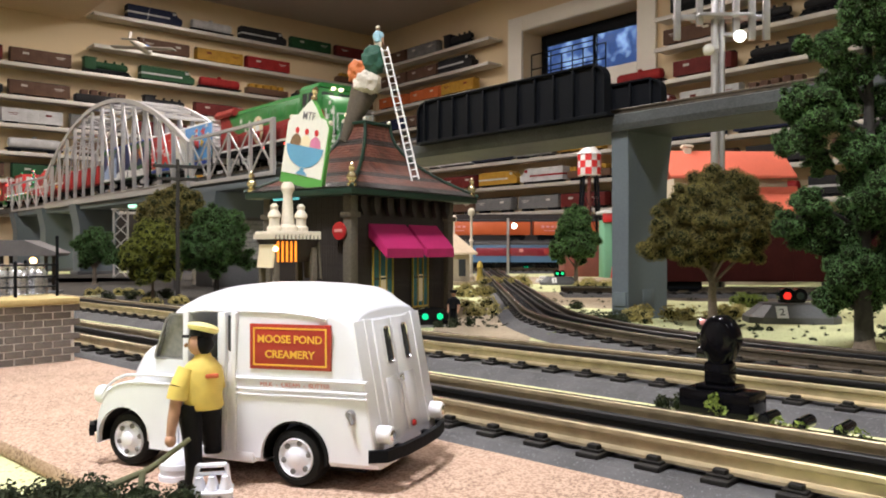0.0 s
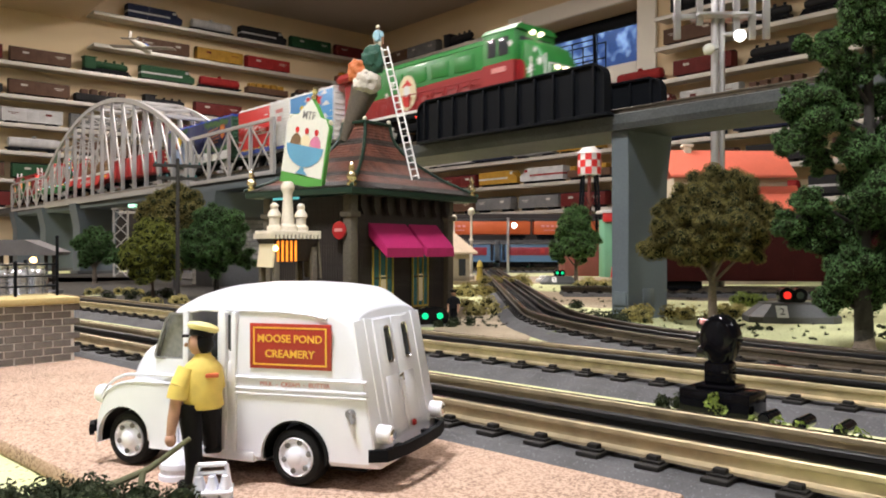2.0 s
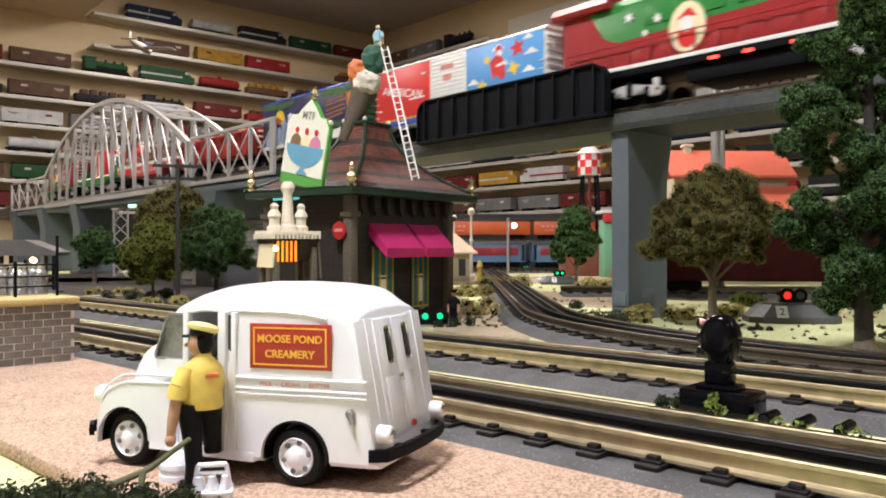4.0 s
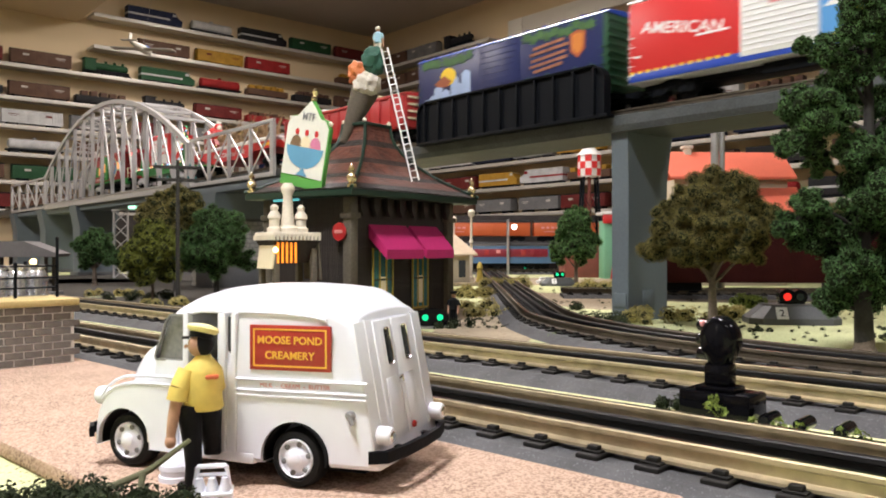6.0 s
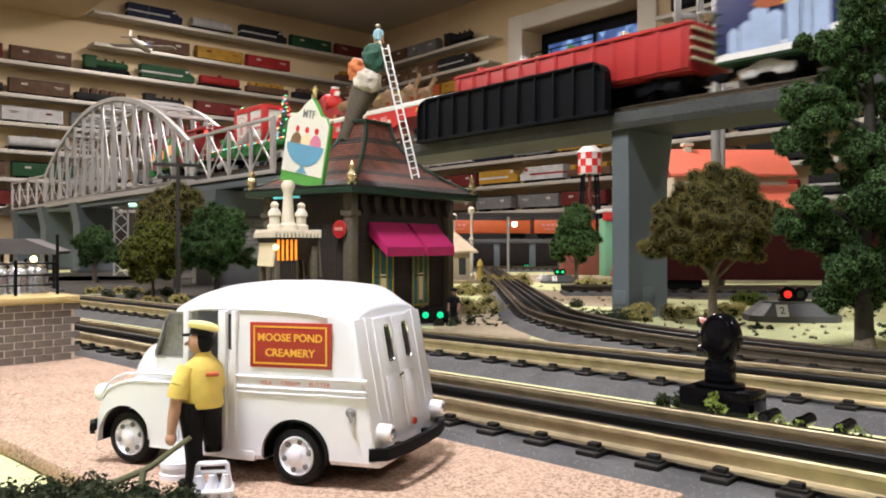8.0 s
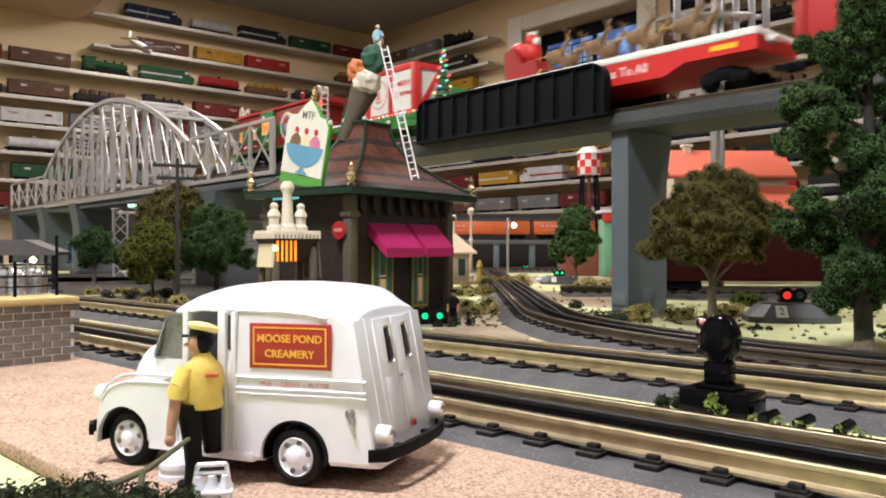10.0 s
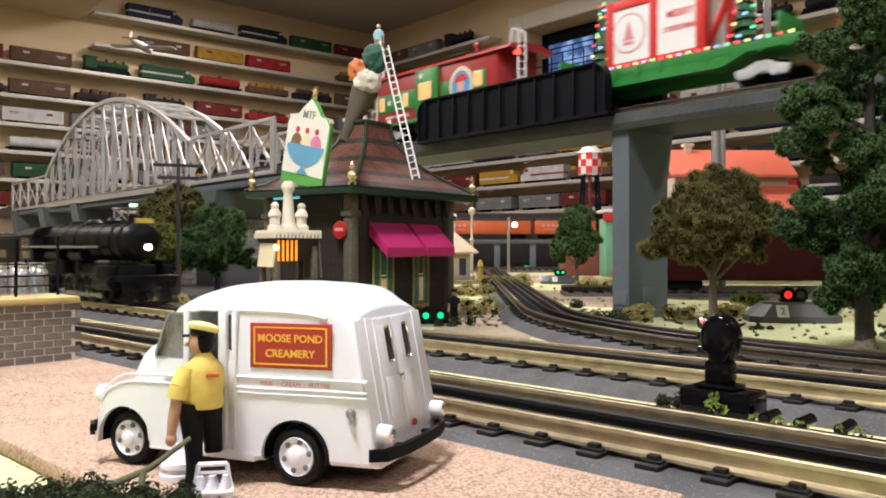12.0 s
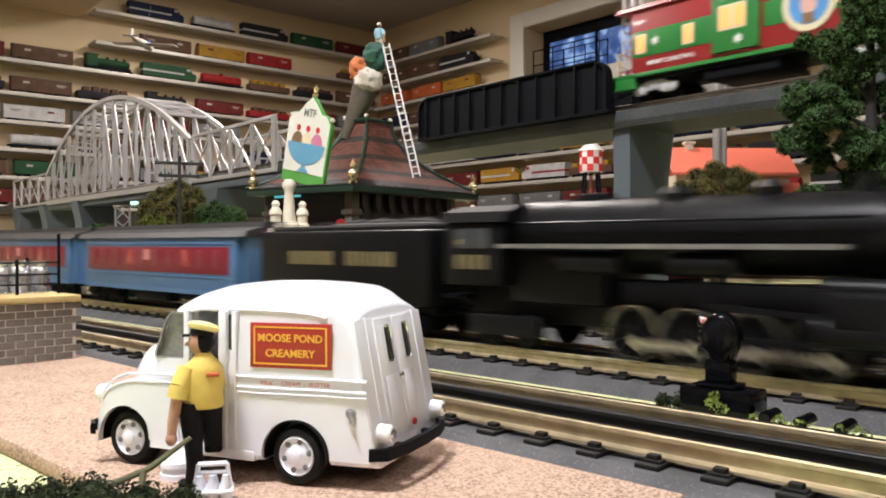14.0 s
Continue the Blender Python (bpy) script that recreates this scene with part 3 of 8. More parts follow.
    # belt mouldings along the sides
    for z in (21.8, 23.0, 25.6):
        bm = B()
        xs = [17.2 - 1.25 * k for k in range(28)]
        loft(bm, [[(x, y, q) for y, q in ((-0.6, z - 0.4), (0.3, z - 0.25), (0.42, z), (0.3, z + 0.25), (-0.6, z + 0.4))] for x in xs])
        bend(part("side_moulding", bm, van_white, t))
    # rain gutter over the door and side
    bm = B()
    loft(bm, [[(x, y, q + dz) for y, q in ((-1.6, 41.0), (-0.5, 41.1), (-0.4, 41.5), (-1.6, 41.9))] for x, dz in ((33, -0.9), (28, 0), (20, 0.1), (12, 0.1), (4, -0.1), (-2, -0.6), (-6, -1.4))])
    bend(part("rain_gutter", bm, van_white, t))
    # sill and underside
    bm = B(); box(bm, 12, 38, -44, 0.2, 5.2, 7.8, 0.5)
    part("door_step", bm, off_white, t)
    bm = B(); box(bm, -14, 58, -38, -8, 3.4, 6, 0.5); box(bm, 20, 30, -32, -14, 7.9, 18, 1)
    part("chassis", bm, black_steel, t)
    # folded door leaf and posts
    for x0, x1, y0, y1 in ((16.9, 18.4, -1.6, 0.5), (19.6, 22.0, -1.6, 0.9), (31.4, 33.2, -2, 0.1)):
        bm = B(); box(bm, x0, x1, y0, y1, 7.6, 41.2, 0.4)
        part("door_leaf", bm, off_white, t, "folded ivory door leaf")
    bm = B(); box(bm, 18.3, 19.7, -0.6, 0.1, 7.8, 29, 0.1)
    part("door_leaf", bm, off_white, t)
    bm = B(); box(bm, 18.3, 19.7, -0.7, -0.2, 29, 40.4, 0.05)
    part("door_glass", bm, dark_glass, t)
    bm = B(); box(bm, 36, 38, -36, -8, 8, 27, 1)
    part("dashboard", bm, shadow_grey, t)
    # sign on the side
    bm = B(); box(bm, -7.6, 13.0, -0.5, 0.22, 28.0, 38.7, 0.05)
    s = bend(part("side_sign", bm, sign_red, t, "deep red sign with gold border and lettering"))
    bm = B()
    for x0, x1, z0, z1 in ((-6.7, 12.1, 28.8, 29.2), (-6.7, 12.1, 37.5, 37.9), (-6.7, -6.3, 29.2, 37.5), (11.7, 12.1, 29.2, 37.5)):
        box(bm, x0, x1, 0.2, 0.3, z0, z1)
    bend(part("gold_border", bm, sign_gold, s))
    for text, z in (("MOOSE POND", 0.0351), ("CREAMERY", 0.0315)):
        bend(writing(text, 2.55, pose(0.0027, 0.00031, z, 90, 0, 180), sign_gold, s, bold=0.055))
    bend(writing("MILK  -  CREAM  -  BUTTER", 1.5, pose(0.0015, 0.0001, 0.0243, 90, 0, 180), pale_red, t, label="small faded red lettering"))
    # rear doors
    lean = math.degrees(math.atan(6.4 / 34))
    R = pose(-0.01855, (VCY + 0.6) / 1000, 0.008, 0, lean, 0)
    bm = B(); box(bm, -0.35, 0.3, -18.6, 18.6, 2.4, 32.2, 0.3)
    part("rear_panel", bm, off_white, t, "ivory rear wall panel", m=R)
    for y0, y1 in ((-9.8, -0.2), (0.2, 9.8)):
        bm = B(); box(bm, -0.8, 0.1, y0, y1, 3.2, 31.8, 0.35)
        d = part("rear_door", bm, off_white, t, "ivory rear door", m=R)
        c = (y0 + y1) / 2
        bm = B(); box(bm, -1.05, -0.7, c - 1.75, c + 1.75, 20.6, 29.8, 0.9)
        part("window_rim", bm, chrome, d)
        bm = B(); box(bm, -1.15, -0.9, c - 1.25, c + 1.25, 21.2, 29.2, 0.6)
        part("pane", bm, dark_glass, d)
        bm = B(); box(bm, -1.0, -0.7, c - 3.0, c + 3.0, 4.6, 17.4, 0.25)
        part("door_panel", bm, off_white, d)
    bm = B(); box(bm, -2.2, -0.6, 0.6, 1.3, 15.5, 17.5, 0.2); tube(bm, (-1.8, 1, 17), (-1.8, 3.2, 16.6), 0.35)
    part("door_handle", bm, chrome, t, m=R)
    for y in (-13.4, 13.4):
        bm = B(); box(bm, -0.6, 0.0, y - 0.3, y + 0.3, 2.6, 32.4, 0.15)
        part("rear_rib", bm, off_white, t, m=R)
    for y in (VCY + 15.6, VCY - 15.6):
        bm = B(); lathe(bm, [(2.2, -1.2), (2.2, 1.6), (1.9, 2.2), (0.8, 2.5)], n=18, m=pose(-19.0, y, 13.2, 0, -90, 0))
        l = part("tail_lamp", bm, off_white, t)
        bm = B(); lathe(bm, [(1.4, 0), (1.0, 0.6)], m=pose(-21.2, y, 13.2, 0, -90, 0))
        part("lens", bm, chrome, l)
    bm = B(); lathe(bm, [(0.9, 0), (0.7, 0.6)], m=pose(-19.0, VCY - 1.5, 12.6, 0, -90, 0))
    part("stop_lamp", bm, red_lens, t)
    wheels = [(x, y, e) for x in (1.6, 52.0) for y, e in ((-4.4 if x > 9 else -4.8, 1), (2 * VCY + 4.6, -1))]
    for x, y, e in wheels:
        # black half-ring added as the shade between tyre and arch
        bm = B(); prism(bm, [(x + 8.65 * math.cos(radians(a)), 7.2 + 8.65 * math.sin(radians(a))) for a in range(-8, 189, 7)] + [(x + 8.2 * math.cos(radians(a)), 7.2 + 8.2 * math.sin(radians(a))) for a in range(188, -9, -7)], y - 3.4, y + 3.4)
        part("wheel_well", bm, black_cloth, t, "black ring that darkens the wheel arch")
    # bumpers
    bm = B()
    sweep(bm, [(-17.0, VCY + 19.6, 7.4), (-20.6, VCY + 17.6, 7.4), (-22.0, VCY + 10, 7.4), (-22.4, VCY, 7.4), (-22.0, VCY - 10, 7.4), (-20.6, VCY - 16.5, 7.4), (-17.0, VCY - 19, 7.4)], [(-0.7, 0), (0.7, 0), (0.9, 1.4), (0.7, 2.8), (-0.7, 2.8)])
    bar(bm, (-14, VCY + 8, 8.5), (-21.6, VCY + 8, 8.6), 2, 1.5); bar(bm, (-14, VCY - 8, 8.5), (-21.6, VCY - 8, 8.6), 2, 1.5)
    part("rear_bumper", bm, black_steel, t)
    bm = B()
    sweep(bm, [(60.6, 2.2, 8.0), (64.0, -1, 8.0), (65.1, VCY, 8.0), (64.0, 2 * VCY + 1, 8.0), (60.6, 2 * VCY - 2.2, 8.0)], [(-0.6, 0), (0.6, 0), (0.8, 1.4), (0.6, 2.8), (-0.6, 2.8)])
    bar(bm, (57, -14, 8.8), (64.6, -14, 9.2), 2, 1.5); bar(bm, (57, -32, 8.8), (64.6, -32, 9.2), 2, 1.5)
    part("front_bumper", bm, black_steel, t)
    bm = B(); lathe(bm, [(1.2, 0), (1.2, 0.4), (0.7, 0.7), (0.7, 1.2)], m=pose(-12.6, 0, 18.2, -90, 0, 0)); tube(bm, (-12.6, 0.9, 18.2), (-13.6, 1.2, 16.2), 0.5)
    bend(part("filler_cap", bm, truck_grey_small, t))
    # wheels
    for x, y, e in wheels:
        turn = pose(x, y, 7.1, -90 * e, 0, 0)
        bm = B(); lathe(bm, [(4.3, -3.0), (6.2, -3.0), (6.95, -2.2), (7.1, 0), (6.95, 2.0), (6.4, 2.8), (5.2, 3.1), (4.75, 2.6), (4.6, 0.3)], n=40, m=turn)
        w = part("wheel", bm, rubber, t, "black rubber tyre")
        bm = B(); lathe(bm, [(4.7, 0.5), (4.7, 2.8), (4.45, 3.1), (4.1, 2.5), (3.3, 2.3), (2.9, 2.5), (2.3, 2.9), (1.9, 3.1), (1.7, 3.5), (0.9, 3.8)], n=40, m=turn)
        part("rim", bm, van_white, w, "white wheel disc with chrome cap")
        for k in range(6):
            bm = B()
            lathe(bm, [(0.7, 2.2), (0.66, 2.75), (0.4, 2.85)], n=10)
            part("rim_slot", bm, shadow_grey, w, m=pose(x / 1000, y / 1000, 0.0071, -90 * e, 0, 0) @ pose(0.0035 * math.cos(radians(60 * k + 15)), 0.0035 * math.sin(radians(60 * k + 15)), 0))


milk_van()

def figurine(m, shirt, trousers, hat, label, height=38.0, cap=True):
    """A small painted figure on two legs, one mesh."""
    k = height / 38.0
    bm = B()

    def paint(vs, i):
        for f in {f for v in vs for f in v.link_faces}:
            f.material_index = i

    paint(tube(bm, (0, -1.9, 0.5), (0, -1.8, 19), 1.7, 2.3, 12), 1)
    paint(tube(bm, (0, 1.9, 0.5), (0, 1.8, 19), 1.7, 2.3, 12), 1)
    paint(box(bm, -1.6, 3.4, -3.4, -0.5, 0, 1.8, 0.5), 1); paint(box(bm, -1.6, 3.4, 0.5, 3.4, 0, 1.8, 0.5), 1)
    paint(lathe(bm, [(3.4, 17), (4.4, 18.5), (4.2, 22), (4.6, 26), (4.4, 28.5), (2.6, 30.4), (1.5, 30.9)], n=18), 0)
    for e in (-1, 1):
        paint(tube(bm, (0, e * 4.0, 28.4), (0.6, e * 5.4, 22.4), 1.8, 2.1, 12), 0)
        paint(tube(bm, (0.6, e * 5.4, 22.6), (1.6, e * 5.3, 15.4), 1.25, 0.95, 10), 2)
        paint(ball(bm, 1.8, e * 5.3, 14.6, 1.3, 1), 2)
    paint(tube(bm, (0, 0, 30), (0.2, 0, 32), 1.4, 1.3, 10), 2)
    paint(ball(bm, 0.3, 0, 33.6, 2.5, 2, 1.15), 2)
    paint(lathe(bm, [(2.65, 0), (2.75, 1.5), (2.0, 3.0)], -0.4, 0, 33.4, 14), 1)
    if cap:
        paint(lathe(bm, [(2.6, 0), (2.7, 1.2)], 0, 0, 34.9, 16), 1)
        paint(lathe(bm, [(2.6, 0), (4.0, 0.9), (4.2, 1.6), (3.4, 2.3), (1.2, 2.7)], 0.1, 0, 35.6, 20, pose(0, 0, 0, 0, 0, 0)), 3)
        paint(lathe(bm, [(1.9, 0), (2.0, 0.3)], 2.2, 0, 34.9, 12), 1)
    for v in bm.verts:
        v.co *= k
        v.co.y *= 1.08
        v.co.x *= 1.12 if v.co.z < 31 * k else 1.0
    ob = solid("figurine", bm, [shirt, trousers, skin, hat], m, label, "figurine")
    return ob


def driver():
    """The driver, seen from behind as he steps into the van: one plain mesh."""
    bm = B()

    def paint(vs, i):
        for f in {f for v in vs for f in v.link_faces}:
            f.material_index = i

    def limb(rings, i, n=16):
        paint(loft(bm, [[(x + rx * math.cos(2 * math.pi * k / n), y + ry * math.sin(2 * math.pi * k / n), z) for k in range(n)] for x, y, z, rx, ry in rings]), i)

    limb([(-1.4, 0, 20.4, 3.0, 3.0), (-1.3, 0, 16, 2.6, 2.8), (-0.8, 0, 10, 2.1, 2.3), (-0.6, 0, 6, 1.9, 2.0), (-0.8, 0, 1, 2.0, 2.1)], 1)
    limb([(2.4, 1, 20.4, 3.4, 3.0), (2.8, 2, 17, 2.9, 2.8), (3.2, 3.4, 13, 2.4, 2.4), (3.5, 4.4, 9.5, 2.1, 2.2), (3.6, 5.0, 7.6, 2.1, 2.1)], 1)
    paint(box(bm, -4.2, 1.0, -1.8, 2.4, 0, 2.2, 0.7), 1)
    paint(box(bm, 1.6, 5.6, 2.6, 7.6, 7.4, 9.4, 0.7), 1)
    limb([(1.5, 0.6, 19.0, 4.2, 3.3), (1.6, 0.5, 19.6, 4.6, 3.6), (1.4, 0.4, 22, 4.5, 3.7), (1.3, 0.3, 25, 4.6, 3.6), (1.3, 0.3, 27.6, 4.6, 3.4), (1.4, 0.3, 29.2, 4.1, 3.0), (1.5, 0.3, 30.4, 3.0, 2.4), (1.5, 0.3, 31.4, 2.0, 1.9), (1.5, 0.3, 32.0, 1.8, 1.7)], 0, 22)
    paint(tube(bm, (-2.0, -0.4, 28.6), (-3.6, -1.2, 24.6), 2.2, 2.4, 16), 0)
    paint(tube(bm, (-3.6, -1.2, 24.8), (-4.2, -1.4, 21.8), 2.4, 2.5, 16), 0)
    paint(tube(bm, (-4.3, -1.4, 22.2), (-5.2, -1.7, 17.0), 1.5, 1.3, 12), 2)
    paint(tube(bm, (-5.2, -1.7, 17.1), (-5.7, -1.9, 13.4), 1.3, 1.0, 12), 2)
    paint(ball(bm, -5.7, -1.9, 12.5, 1.35, 2, 1.25), 2)
    paint(tube(bm, (4.0, 1.4, 28.2), (4.6, 4.4, 23.4), 1.9, 2.0, 14), 0)
    paint(box(bm, 2.0, 5.0, -3.5, -2.2, 26.6, 27.6, 0.3), 4)
    paint(tube(bm, (1.2, 0.5, 31), (0.9, 0.6, 33), 1.6, 1.5, 12), 2)
    paint(ball(bm, 0.5, 0.5, 34.2, 2.5, 3, 1.12), 2)
    paint(tube(bm, (-2.1, 0.9, 34.2), (-2.7, 1.0, 33.7), 0.5, 0.35, 8), 2)
    paint(ball(bm, 1.5, 0.1, 34.4, 2.45, 3, 1.1), 1)
    tip = pose(0, 0, 0, -10, 13, 0)
    tip.translation = (1.0, 0.3, 35.8)
    paint(lathe(bm, [(2.7, 0), (2.8, 1.3)], n=20, m=tip), 1)
    paint(lathe(bm, [(2.7, 1.2), (3.5, 1.7), (3.75, 2.3), (3.3, 3.0), (1.6, 3.4)], n=24, m=tip), 3)
    paint(box(bm, -3.3, -1.6, -1.0, 2.2, 35.9, 36.3, 0.15), 1)
    solid("figurine", bm, [yellow_shirt, black_cloth, skin, pale_yellow, orange_red], pose(-0.0578, 0.1855, 0.005, 0, 0, 16), "painted delivery driver figurine in yellow shirt and cap", "figurine")


driver()


def bottle_carrier(m, label):
    t = thing("bottle_carrier", m, label, "carrier", "milk carriers")
    bm = B(); box(bm, -4.4, 4.4, -3.2, 3.2, 0, 0.8, 0.3); box(bm, -4.6, 4.6, -3.4, 3.4, 2.6, 3.4, 0.3)
    part("tray", bm, van_white, t)
    for x in (-2.8, 0, 2.8):
        for y in (-1.6, 1.6):
            bm = B(); lathe(bm, [(1.15, 0), (1.2, 3.4), (0.7, 5.0), (0.75, 5.6)], x, y, 0.8, 10)
            part("bottle", bm, van_white, t)
    bm = B()
    tube(bm, (-3.9, 0, 3), (-3.0, 0, 8.6), 0.55, n=8); tube(bm, (3.9, 0, 3), (3.0, 0, 8.6), 0.55, n=8); tube(bm, (-3.1, 0, 8.6), (3.1, 0, 8.6), 0.6, n=8)
    box(bm, -3.6, 3.6, -0.4, 0.4, 6.4, 7.2, 0.2)
    part("handle", bm, van_white, t)


bottle_carrier(pose(-0.0513, 0.1757, 0.005, 0, 0, 12), "white milk bottle carrier standing on the cork yard")


def milk_stack(m):
    t = thing("milk_pail", m, "white stepped milk pail with lid beside the van", "pail")
    bm = B(); lathe(bm, [(4.6, 0), (4.6, 1.2), (4.2, 1.4), (4.2, 2.6), (4.5, 2.8), (4.4, 4.0)], n=20)
    part("pail_body", bm, van_white, t)
    bm = B(); lathe(bm, [(3.6, 4.0), (3.3, 5.2), (2.0, 6.4), (1.0, 6.8), (0.9, 8.2)], n=20)
    part("lid", bm, van_white, t)


milk_stack(pose(-0.0655, 0.1955, 0.005))

# ---- brick platform with cans ----
brick_grey = material("grey_brown_brick", (0.16, 0.14, 0.12), 0.8, vary=0.3, grain=1500, coarse=80, bump=0.4)
mortar = material("pale_mortar", (0.72, 0.69, 0.63), 0.9, vary=0.2, grain=1500)
capstone = material("yellow_sandstone_cap", (0.52, 0.4, 0.17), 0.7, vary=0.2, grain=800, bump=0.3)
can_steel = material("milk_can_steel", (0.6, 0.6, 0.6), 0.25, 0.9, vary=0.15)
P = line_at(*C1, -0.2276)


def brick_platform():
    t = thing("brick_platform", P, "grey-brown brick loading platform with yellow capstones", "platform")
    bm = B(); box(bm, -260, 0.12, -122, -44, 5, 33.6)
    part("core", bm, mortar, t)
    bm = B(); box(bm, -262, 2.4, -124.5, -42, 33.6, 37, 0.6)
    part("capstone", bm, capstone, t, "yellow sandstone coping")
    bm = B(); box(bm, -0.75, 0.75, -4.1, 4.1, -1.55, 1.55, 0.25)
    br = finish(bm, "brick", brick_grey)
    for row in range(8):
        for k in range(10):
            y = -121 + 8.9 * k + (4.45 if row % 2 else 0)
            if y < -45:
                shared("brick", br, t, pose(-0.0002, y / 1000, (6.9 + 3.55 * row) / 1000, 0, 0, random.uniform(-0.4, 0.4)))


brick_platform()


def milk_can(m):
    t = thing("milk_can", m, "bright steel milk churn standing on the platform", "milk can", "milk cans")
    bm = B(); lathe(bm, [(4.2, 0), (4.3, 0.6), (4.1, 1.0), (4.1, 10), (3.6, 12), (2.3, 13.6), (2.4, 14.6)], n=20)
    part("churn_body", bm, can_steel, t)
    bm = B(); lathe(bm, [(2.9, 14.4), (3.0, 15.6), (2.4, 16.2), (0.9, 16.5)], n=20)
    part("lid", bm, can_steel, t)
    return t


first = milk_can(P @ pose(-0.030, -0.0495, 0.037))
for x, y in ((-0.030, -0.0585), (-0.041, -0.0485), (-0.041, -0.058), (-0.030, -0.068), (-0.042, -0.068), (-0.031, -0.078), (-0.053, -0.052)):
    copy_thing(first, P @ pose(x, y, 0.037))


def platform_rail():
    t = thing("platform_railing", P @ pose(0, 0, 0.037), "black metal railing on the brick platform", "railing")
    for x, y, h in ((-16, -46, 30), (-16, -66, 17), (-16, -96, 17), (-60, -46, 17)):
        bm = B(); tube(bm, (x, y, 0), (x, y, h), 0.8, n=8); ball(bm, x, y, h, 1.1, 1)
        part("post", bm, black_steel, t)
    for z in (5, 10, 16):
        bm = B(); tube(bm, (-16, -46, z), (-16, -118, z), 0.4, n=8); tube(bm, (-16, -46, z), (-60, -46, z), 0.4, n=8)
        part("bar", bm, black_steel, t)


platform_rail()

# ---- rolling stock ----
xgreen = material("holiday_green_paint", (0.025, 0.2, 0.04), 0.4, vary=0.12, coat=0.08, bump=0.02)
xred = material("holiday_red_paint", (0.3, 0.018, 0.02), 0.4, vary=0.12, coat=0.08, bump=0.02)
bright_red = material("bright_red_paint", (0.6, 0.03, 0.03), 0.4, vary=0.04, bump=0.02)
car_white = material("white_car_paint", (0.75, 0.75, 0.74), 0.4, vary=0.04, bump=0.02)
sky_blue = material("sky_blue_print", (0.1, 0.32, 0.66), 0.4, vary=0.06, bump=0.02)
deep_blue = material("night_blue_print", (0.012, 0.02, 0.09), 0.4, vary=0.15, grain=300, bump=0.02)
royal_blue = material("royal_blue_paint", (0.02, 0.06, 0.35), 0.4, vary=0.05, bump=0.02)
dark_green = material("dark_green_paint", (0.02, 0.075, 0.035), 0.4, vary=0.08, bump=0.02)
yellow_print = material("yellow_print", (0.8, 0.55, 0.03), 0.4, vary=0.08, bump=0)
cream_print = material("cream_print", (0.75, 0.66, 0.45), 0.45, vary=0.06, bump=0)
flesh_print = material("pale_pink_print", (0.7, 0.42, 0.33), 0.5, vary=0.05, bump=0)
truck_grey = material("silver_truck_frame", (0.55, 0.55, 0.56), 0.4, 0.3, vary=0.15)
snow = material("white_snow_flock", (0.82, 0.8, 0.76), 0.9, vary=0.08, grain=1200, bump=0.6)
brown_fur = material("brown_paint", (0.2, 0.12, 0.06), 0.8, vary=0.4, grain=600)
loco_black = material("satin_black_engine_paint", (0.005, 0.005, 0.006), 0.4, vary=0.3, grain=600, coarse=40, bump=0.05, spec=0.16)
faded_print = material("faded_lettering", (0.16, 0.13, 0.06), 0.6, vary=0.3)
gold_paint = material("gold_letter_paint", (0.5, 0.36, 0.07), 0.4, vary=0.1, bump=0)
coach_blue = material("coach_blue_paint", (0.075, 0.16, 0.3), 0.4, vary=0.08, bump=0.02)
coach_red = material("maroon_window_band", (0.2, 0.015, 0.03), 0.35, vary=0.1, bump=0.02)
roof_black = material("matt_black_roof", (0.02, 0.02, 0.022), 0.5, vary=0.2)
steel_rod = material("bright_steel_rod", (0.6, 0.58, 0.53), 0.25, 0.95, vary=0.1)
lamp_white = glow("lit_headlamp", (1.0, 0.8, 0.55), 5.0)
lamp_red = glow("lit_red_marker", (1.0, 0.06, 0.04), 4.0)
lamp_warm = glow("lit_warm_window", (1.0, 0.4, 0.12), 0.7)
bulbs = [glow("lit_bulb_red", (1.0, 0.08, 0.12), 3.0), glow("lit_bulb_green", (0.15, 1.0, 0.45), 2.2), glow("lit_bulb_blue", (0.3, 0.5, 1.0), 3.0), glow("lit_bulb_yellow", (1.0, 0.75, 0.3), 2.5)]


